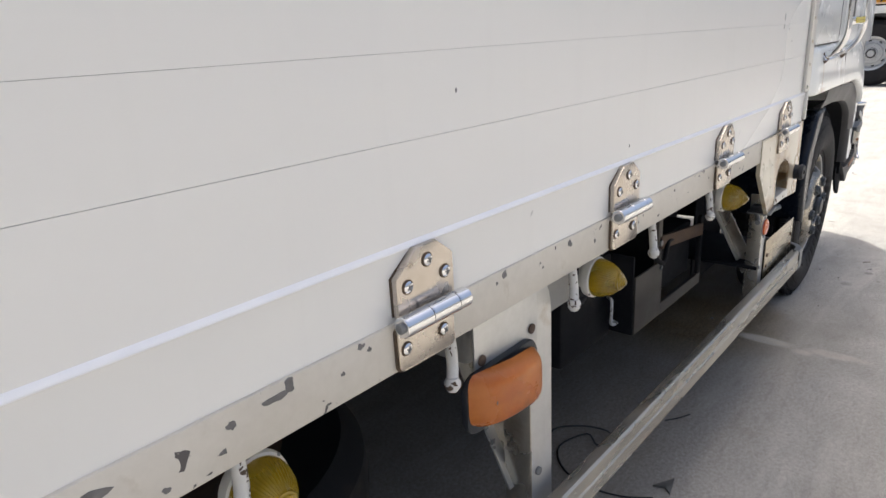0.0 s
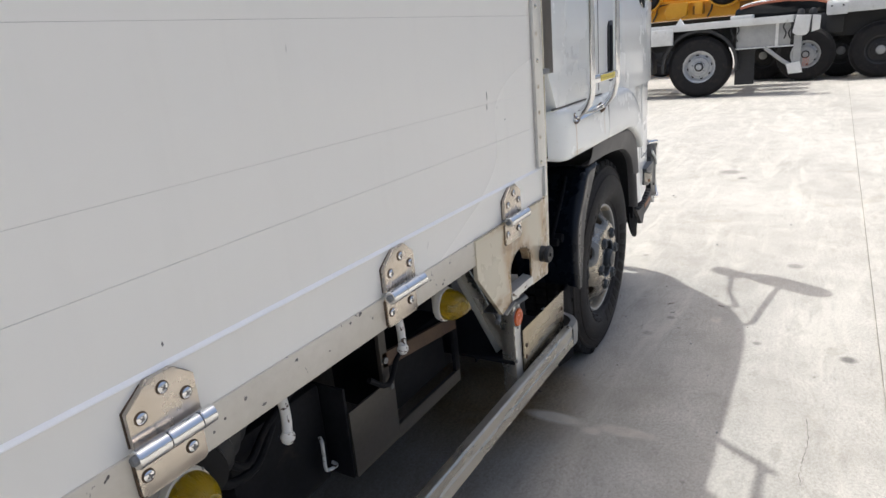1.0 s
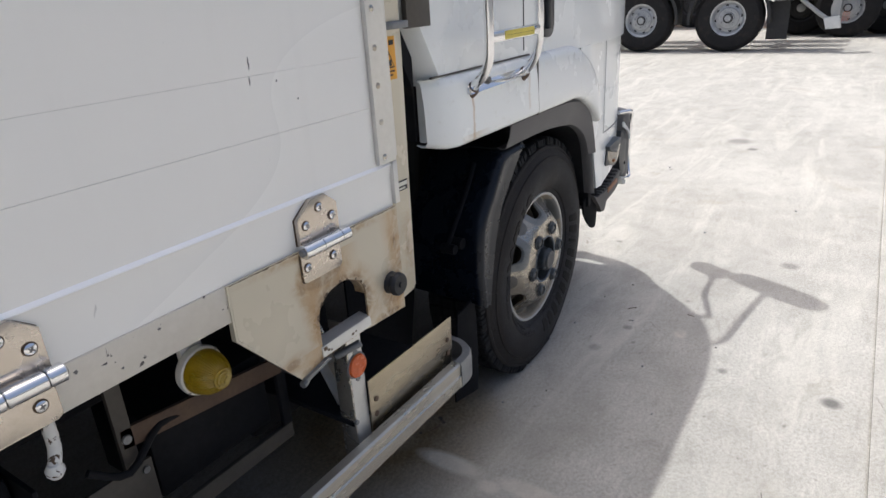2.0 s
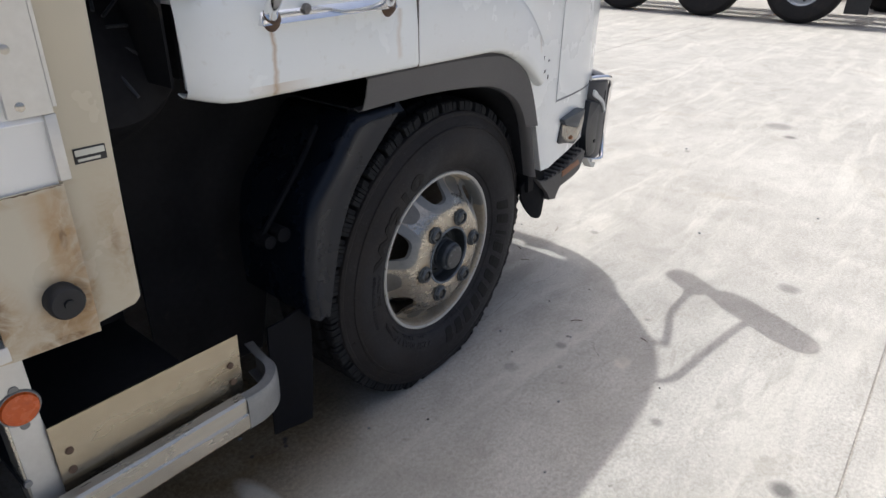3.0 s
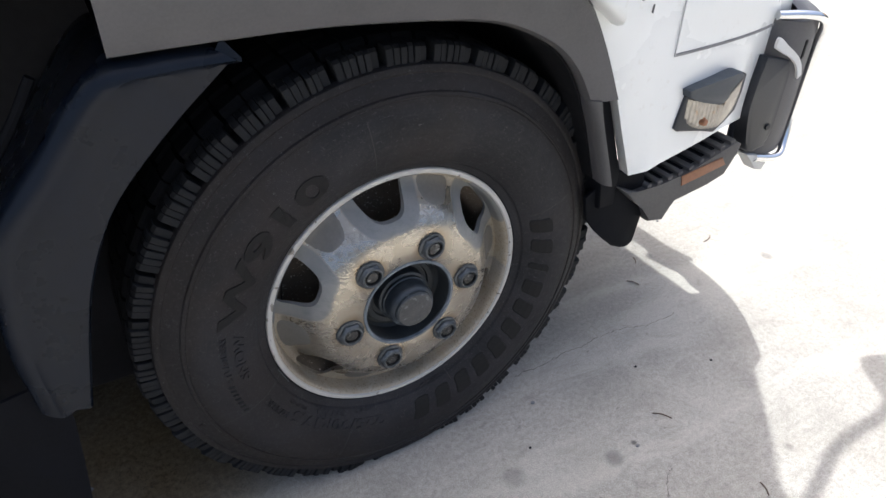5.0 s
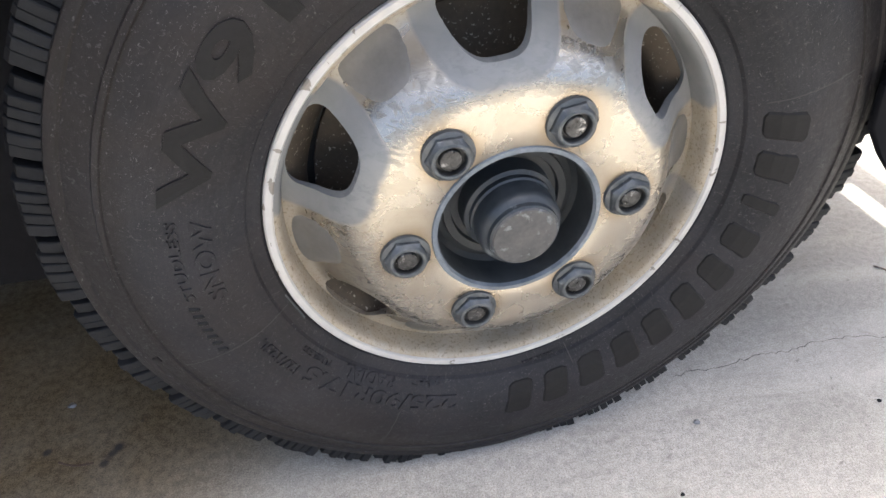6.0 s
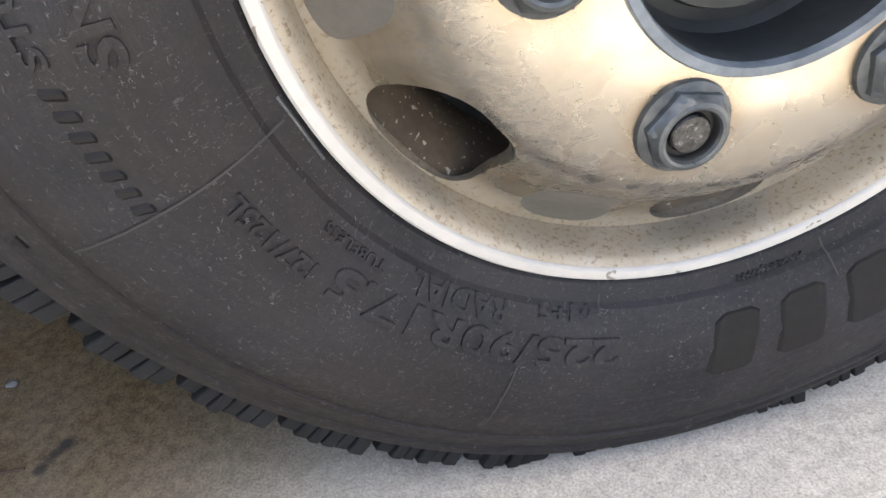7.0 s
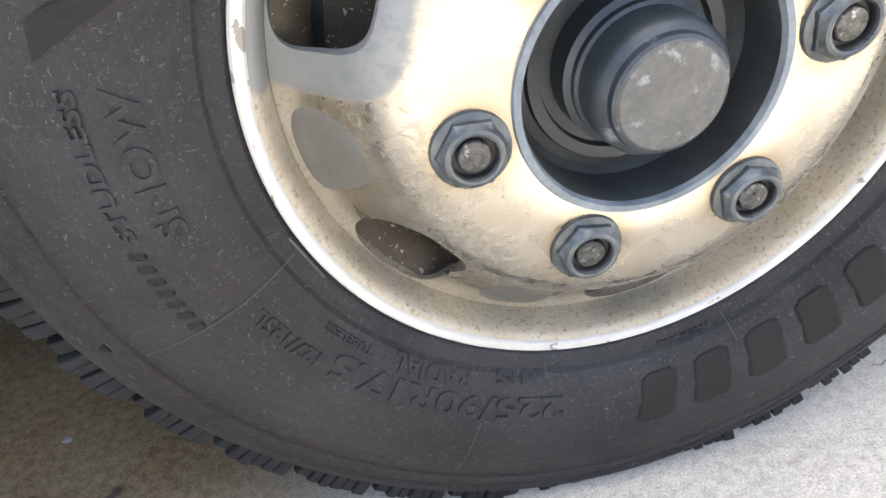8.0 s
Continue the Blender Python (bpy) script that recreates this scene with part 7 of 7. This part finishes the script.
# ---- yard: vehicles in the distance ----
def far_wheel(parent, x, y, r, rim_mat, rr=0.42, face=1):
    """Wheel of a vehicle that stands across the view; its outer face points to -x."""
    m = Matrix.Translation((x, y, r)) @ Matrix.Rotation(radians(-90), 4, "Z")
    k = r / 0.5
    prof = [(0.24, 0.03), (0.27, 0.0), (0.36, -0.012), (0.44, 0.0), (0.475, 0.03), (0.497, 0.05), (0.50, 0.07), (0.50, 0.26), (0.47, 0.30), (0.24, 0.30)]
    t = part("wheel", lathe([(a * k, d * k) for a, d in prof], 64, m, closed=True), RUBBER, parent, "large black truck tyre")
    q = rr / 0.42
    rim = [(0.0, -0.005), (0.045, -0.005), (0.05, 0.02), (0.085, 0.025), (0.09, 0.05), (0.15, 0.055), (0.165, 0.075), (0.205, 0.085), (0.235, 0.02), (0.245, 0.012), (0.262, 0.010), (0.262, 0.05)]
    d = part("rim", lathe([(a * k * q, b * k) for a, b in rim], 48, m), rim_mat, t, "wheel rim with round hub")
    part("hub_seal", lathe([(0.051 * k * q, 0.018 * k), (0.072 * k * q, 0.018 * k), (0.074 * k * q, 0.03 * k)], 32, m), FAR_BLACK, t)
    part("rim_groove", lathe([(0.206 * k * q, 0.0835 * k), (0.214 * k * q, 0.067 * k)], 48, m), FAR_BLACK, t)
    for i in range(8):
        a = 2 * math.pi * i / 8 + 0.2
        part("wheel_nut", disc(x + 0.045 * k, y + 0.118 * k * q * math.cos(a), r + 0.118 * k * q * math.sin(a), 0.016 * k, 0.03 * k, segs=8, axis="x"), rim_mat, t)
        b = a + 0.39
        part("hand_hole", disc(x + 0.083 * k, y + 0.186 * k * q * math.cos(b), r + 0.186 * k * q * math.sin(b), 0.024 * k, 0.004, segs=12, axis="x"), FAR_BLACK, t)
    return t


def arc_fender(parent, x0, x1, y, z, r, a0, a1, mat, w=0.05):
    rows = []
    for k in range(25):
        a = radians(a0 + (a1 - a0) * k / 24)
        c, s = math.cos(a), math.sin(a)
        rows.append([(x0, y + (r - w) * c, z + (r - w) * s), (x0, y + r * c, z + r * s), (x1, y + r * c, z + r * s)])
    return part("fender", strip(rows, 0.01), mat, parent, "black curved mudguard")


trailer = thing("flatbed_trailer", 11.4, 1.5, 0, "white-decked flatbed trailer parked across the yard", "trailer")


def local(ob, parts):
    """Sets parts that were built in world places under a thing that does not stand at the origin."""
    for p in parts:
        p.parent = ob
        p.matrix_parent_inverse = Matrix.Translation(-ob.location)


def build_trailer():
    made = []
    for y in (1.56, 3.08, 4.6):
        t = far_wheel(None, 10.75, y, 0.565, FAR_RIM)
        made.append(t)
        made.append(arc_fender(None, 10.70, 11.05, y, 0.565, 0.68, -8, 188, FAR_BLACK))
    wheels = len(made)
    made.append(part("deck_edge", box(10.66, 10.80, -0.05, 12.0, 1.30, 1.43, 0.006), FAR_WHITE, None, "chalky white deck edge beam"))
    for x0, x1 in ((10.80, 11.42), (11.72, 12.16), (12.46, 13.1)):
        made.append(part("deck_board", box(x0, x1, 0.0, 12.0, 1.34, 1.43, 0.004), FAR_GREY, None))
    made.append(part("skirt", box(10.78, 10.82, -0.02, 0.93, 0.90, 1.298, 0.004), FAR_GREY, None, "grey side panel with a rib"))
    made.append(part("skirt_rib", box(10.755, 10.778, 0.24, 0.29, 0.90, 1.298), FAR_WHITE, None))
    made.append(part("skirt_sill", box(10.75, 10.80, -0.1, 0.95, 0.875, 0.898), FAR_WHITE, None))
    for x0, x1 in ((11.15, 11.40), (12.50, 12.75)):
        made.append(part("frame_beam", box(x0, x1, -0.02, 12.0, 0.92, 1.335, 0.01), FAR_BLACK, None, "black trailer frame beam"))
    for y in (0.9, 2.3, 3.85, 5.4, 8.0):
        made.append(part("cross_member", box(11.40, 12.50, y, y + 0.22, 0.96, 1.30, 0.01), FAR_BLACK, None))
    made.append(part("corner_box", prism([(-0.30, 1.12), (-0.32, 1.40), (-0.10, 1.42), (-0.05, 1.12), (-0.12, 1.06), (-0.26, 1.06)], 10.60, 10.85, 0.008, axis="x"), FAR_WHITE, None, "white corner fitting"))
    made.append(part("corner_box", prism([(-0.46, 1.14), (-0.46, 1.38), (-0.34, 1.40), (-0.34, 1.10)], 10.70, 10.95, 0.006, axis="x"), FAR_WHITE, None))
    for y in (-0.16, -0.34):
        made.append(part("lamp_knob", lathe([(0.0, -0.10), (0.04, -0.09), (0.06, -0.04), (0.06, 0.0)], 16, Matrix.Translation((10.74, y, 1.42)) @ Matrix.Rotation(radians(-90), 4, "X")), FAR_BLACK, None))
    leg = part("support_leg", box(10.72, 10.80, -0.20, -0.08, 0.46, 1.06, 0.006), FAR_GREY, None, "grey support leg")
    made += [leg, part("leg_brace", tube([(10.76, 0.45, 0.88), (10.76, 0.15, 0.62), (10.76, -0.10, 0.50)], 0.035, 8, smooth=1), FAR_GREY, None),
             part("leg_foot", prism([(-0.24, 0.40), (-0.20, 0.60), (0.02, 0.56), (0.04, 0.38)], 10.66, 10.82, 0.004, axis="x"), FAR_WHITE, None)]
    for k in range(4):
        made.append(part("leg_mark", prism([(-0.24 - 0.026 * k, 0.50), (-0.234 - 0.026 * k, 0.50), (-0.254 - 0.026 * k, 0.66), (-0.26 - 0.026 * k, 0.66)], 10.70, 10.72, axis="x"), BOOM_RED, None))
    for y in (0.95, 0.10):
        for dy in (-0.05, 0.05):
            made.append(part("tie_strap", tube([(10.74, y + dy, 1.30), (10.72, y + dy * 1.3, 1.22), (10.72, y + dy * 0.4, 1.12), (10.73, y + dy, 1.02)], 0.012, 6), FAR_BLACK, None))
    made.append(part("latch_box", box(10.62, 10.70, 2.02, 2.42, 1.05, 1.36, 0.01), FAR_WHITE, None, "white latch box on the deck edge"))
    made.append(part("deck_block", box(10.9, 11.3, 0.70, 1.06, 1.43, 1.50, 0.01), FAR_WHITE, None))
    made.append(part("deck_cone", prism([(2.0, 1.43), (1.86, 1.43), (1.93, 1.54)], 10.8, 10.9, axis="x"), FAR_WHITE, None))
    made.append(part("rear_flap", box(10.95, 10.97, 0.62, 0.95, 0.20, 0.85), FAR_BLACK, None))
    for p in made[wheels:]:
        for v in p.data.vertices:
            v.co.z *= 0.951
            if v.co.y < 0.02 and v.co.x < 11:
                v.co.y += 0.07
    local(trailer, made)


build_trailer()

carrier = thing("low_trailer", 14.2, -2.0, 0, "black-framed trailer with white deck edge", "trailer")


def build_carrier():
    made = []
    for x, y, mat in ((13.4, -0.11, FAR_RIM), (13.4, -1.43, FAR_BLACK), (14.1, 0.75, FAR_BLACK), (14.1, -0.75, FAR_BLACK), (13.4, -4.6, FAR_BLACK)):
        w = far_wheel(None, x, y, 0.545, mat, 0.42)
        made.append(w)
        # knobbly tread seen along the edge
        for k in range(44):
            a = 2 * math.pi * k / 44
            c, s = math.cos(a), math.sin(a)
            lug = box(-0.024, 0.024, 0.0, 0.22, 0.530, 0.556)
            for v in lug.verts:
                v.co = Vector((x + 0.05 + v.co.y, y + v.co.x * s + v.co.z * c, 0.545 - v.co.x * c + v.co.z * s))
                v.co.z = max(v.co.z, 0.002)
            part("tread_lug", lug, FAR_BLACK, w)
        if mat is FAR_BLACK:
            part("hub", disc(x - 0.01, y, 0.545, 0.085, 0.03, segs=24, axis="x", dome=0.02), FAR_GREY, w, "grey hub")
    for x0, x1 in ((13.75, 13.98), (15.0, 15.25)):
        made.append(part("frame_beam", box(x0, x1, -8.0, 1.2, 0.86, 1.34, 0.01), FAR_BLACK, None, "black trailer frame beam"))
    for y in (1.1, 0.25, -0.75, -2.2, -3.4, -5.0):
        made.append(part("cross_member", box(13.56, 15.0, y, y + 0.3, 0.94, 1.30, 0.01), FAR_BLACK, None))
    made.append(part("deck_edge", box(13.2, 13.40, -8.0, -0.43, 1.315, 1.56, 0.01), FAR_WHITE, None, "white deck edge beam"))
    for x0, x1 in ((13.4, 14.0), (14.3, 14.75), (15.0, 15.4)):
        made.append(part("deck_board", box(x0, x1, -8.0, -0.43, 1.46, 1.56, 0.01), FAR_GREY, None))
    made.append(part("corner_plate", box(13.12, 13.20, -0.80, -0.45, 1.29, 1.52, 0.01), FAR_WHITE, None))
    for y in (-0.52, -0.72):
        made.append(part("plate_bolt", disc(13.12, y, 1.46, 0.018, 0.02, segs=10, axis="x"), FAR_BLACK, None))
    made.append(part("lamp_knob", lathe([(0.0, -0.10), (0.04, -0.09), (0.06, -0.04), (0.06, 0.0)], 16, Matrix.Translation((13.3, -0.66, 1.56)) @ Matrix.Rotation(radians(-90), 4, "X")), FAR_BLACK, None))
    local(carrier, made)


build_carrier()

crane = thing("crane_truck", 18.0, 1.0, 0, "orange-yellow mobile crane with ringed spare wheels", "crane")


def build_crane():
    made = [part("chassis", box(16.6, 19.4, -6.5, 9.0, 1.50, 1.93, 0.03), CRANE_YELLOW, None, "orange-yellow crane chassis")]
    made.append(part("side_beam", box(16.48, 16.60, -6.5, 9.0, 1.93, 1.99, 0.01), CRANE_YELLOW, None))
    made.append(part("outrigger", prism([(3.35, 1.55), (2.95, 1.55), (2.85, 1.60), (2.80, 1.90), (2.9, 1.93), (3.3, 1.93), (3.42, 1.72)], 16.35, 16.6, 0.02, axis="x"), CRANE_YELLOW, None))
    made.append(part("outrigger", box(16.40, 16.60, 2.45, 2.65, 1.60, 1.90, 0.02), CRANE_YELLOW, None))
    made.append(part("upper_house", box(17.2, 19.2, 0.5, 5.5, 2.0, 3.4, 0.08), CRANE_YELLOW, None))
    made.append(part("counterweight", box(16.7, 19.0, -3.5, 0.2, 2.25, 2.6, 0.05), FAR_GREY, None))
    for y in (3.95, 1.92, 0.88, -0.16):
        m = Matrix.Translation((16.35, y, 2.215)) @ Matrix.Rotation(radians(-90), 4, "Z")
        ring = part("ringed_wheel", lathe([(0.19, 0.02), (0.25, -0.02), (0.37, -0.02), (0.43, 0.03), (0.44, 0.25), (0.19, 0.25)], 48, m, closed=True), RUBBER, None, "black wheel in a yellow ring")
        made.append(ring)
        part("ring", lathe([(0.45, -0.03), (0.485, -0.03), (0.495, 0.0), (0.495, 0.22), (0.45, 0.22)], 48, m, closed=True), CRANE_YELLOW, ring)
        part("hub", lathe([(0.0, -0.02), (0.07, -0.02), (0.09, 0.03), (0.19, 0.05)], 32, m), FAR_GREY, ring)
    for y in (5.4, 3.6, 0.2, -2.0):
        made.append(far_wheel(None, 16.9, y, 0.62, FAR_BLACK, 0.42))
    for k in range(9):
        made.append(part("hand_rail", tube([(16.5, 8.0 - k * 1.5, 2.10), (16.5, 8.0 - k * 1.5, 2.45)], 0.02, 6), CRANE_YELLOW, None))
    for y in (3.75, 2.35, 1.2, 0.35, -0.6):
        made.append(part("pipe", tube([(16.55, y, 1.52), (16.50, y - 0.10, 1.70), (16.50, y - 0.16, 1.88), (16.52, y - 0.5, 1.96)], 0.022, 6), FAR_BLACK, None))
        # darker orange boxes with a slot's shade put into their colour
        made.append(part("chassis_slot", box(16.585, 16.60, y + 0.08, y + 0.38, 1.60, 1.82, 0.01), BOOM_DARK, None))
    made.append(part("label_panel", box(16.40, 16.44, 2.7, 3.5, 2.15, 2.60, 0.005), FAR_WHITE, None, "white panel with dark bars"))
    for k in range(3):
        made.append(part("print_bar", box(16.385, 16.40, 2.80 + 0.22 * k, 2.94 + 0.22 * k, 2.20, 2.40), PRINT_BLACK, None))
    made.append(part("blue_panel", box(16.3, 16.4, -6.5, -1.15, 1.66, 2.8, 0.01), FAR_BLUE, None, "blue side panel"))
    local(crane, made)


build_crane()

car = thing("covered_car", 14.8, 0.2, 1.45, "faded red car with white roof loaded on a deck", "car")


def build_car():
    rows = []
    top = [(-0.62, 1.53), (-0.45, 1.60), (-0.15, 1.68), (0.35, 1.725), (0.75, 1.715), (1.05, 1.68), (1.25, 1.635)]
    body = [(-0.66, 1.44)] + top + [(1.35, 1.56), (1.40, 1.34), (-0.64, 1.34)]
    made = [part("body", prism([(y, z) for y, z in body], 14.0, 15.6, 0.03, axis="x"), GLASS_DARK, None, "dark glazed car body")]
    roof = [[(x, y, z + dz) for y, z in top] for x, dz in ((13.96, -0.02), (14.1, 0.01), (14.8, 0.05), (15.5, 0.01))]
    made.append(part("roof", strip(roof, 0.02), FAR_WHITE, None, "pale roof with red edge"))
    edge = [[(13.94, y, z - 0.02) for y, z in top], [(13.94, y, z - 0.07) for y, z in top]]
    made.append(part("roof_edge", strip(edge, 0.03), BOOM_RED, None))
    made.append(part("bed", box(14.0, 15.6, -0.64, 1.40, 1.335, 1.345), FAR_BLACK, None))
    made.append(part("bed_stand", box(14.3, 14.9, 0.2, 0.9, 0.0, 1.335), FAR_BLACK, None))
    local(car, made)


build_car()

# ---- small things on the ground ----
rng = random.Random(11)
wire = part("loose_wire", tube([(-1.93, 0.47, 0.004), (-1.80, 0.42, 0.004), (-1.70, 0.46, 0.006), (-1.64, 0.40, 0.012), (-1.61, 0.32, 0.010), (-1.64, 0.29, 0.004), (-1.69, 0.31, 0.006), (-1.66, 0.36, 0.010), (-1.76, 0.40, 0.004), (-1.85, 0.33, 0.004), (-1.87, 0.22, 0.003), (-1.85, 0.14, 0.003), (-1.81, 0.08, 0.003)], 0.0028, 6), PRINT_BLACK)
tagged(wire, "thin black wire curled on the concrete", "wire")
wire2 = part("loose_wire", tube([(-1.44, 0.20, 0.003), (-1.40, 0.17, 0.003), (-1.36, 0.15, 0.003)], 0.0022, 6), PRINT_BLACK)
tagged(wire2, "short black wire end on the concrete", "wire")
shard = part("plastic_shard", prism([(-1.765, 0.100), (-1.700, 0.064), (-1.772, 0.048), (-1.752, 0.070)], 0.001, 0.007, 0.001, axis="z"), PATCH_GREY)
tagged(shard, "small grey triangular shard of plastic", "shard")


def pebble(x, y, r, mat):
    bm = bmesh.new()
    bmesh.ops.create_icosphere(bm, subdivisions=2, radius=r)
    for v in bm.verts:
        v.co *= 1 + 0.35 * noise.noise(v.co / r * 1.3 + Vector((x * 50, y * 50, 0)))
        v.co = Vector((v.co.x * 1.2, v.co.y, max(v.co.z, -r * 0.6) * 0.7)) + Vector((x, y, r * 0.42))
    ob = part("pebble", bm, mat)
    return tagged(ob, "tiny stone lying on the concrete", "pebble", "stones on the concrete")


for x, y, r in ((0.296, 0.117, 0.004), (-0.579, 0.349, 0.005), (0.417, -0.084, 0.004), (0.576, 0.091, 0.003), (-0.33, 0.12, 0.0035), (0.1, -0.22, 0.004), (-0.16, -0.33, 0.0035), (0.35, -0.42, 0.003), (0.75, 0.02, 0.003),
                (-0.55, -0.42, 0.004), (1.55, -0.12, 0.006), (2.1, -0.5, 0.006), (2.8, 0.4, 0.007), (1.1, 0.55, 0.004), (-0.20, 0.02, 0.003), (0.22, 0.02, 0.0025)):
    pebble(x, y, r, STEEL if r > 0.0034 else CHASSIS)
for x, y, a, ln in ((1.16, 0.40, 20, 0.05), (0.56, -0.28, 70, 0.03), (0.52, -0.05, 130, 0.04), (-0.553, 0.246, -14, 0.048), (0.88, 0.42, 60, 0.03), (0.80, 0.34, 120, 0.035)):
    dx, dy = ln / 2 * math.cos(radians(a)), ln / 2 * math.sin(radians(a))
    s = part("twig", tube([(x - dx, y - dy, 0.0022), (x + dy * 0.2, y - dx * 0.2, 0.0026), (x + dx, y + dy, 0.0022)], 0.0013, 6), RUSTY)
    tagged(s, "small dry twig on the concrete", "twig", "twigs on the concrete")
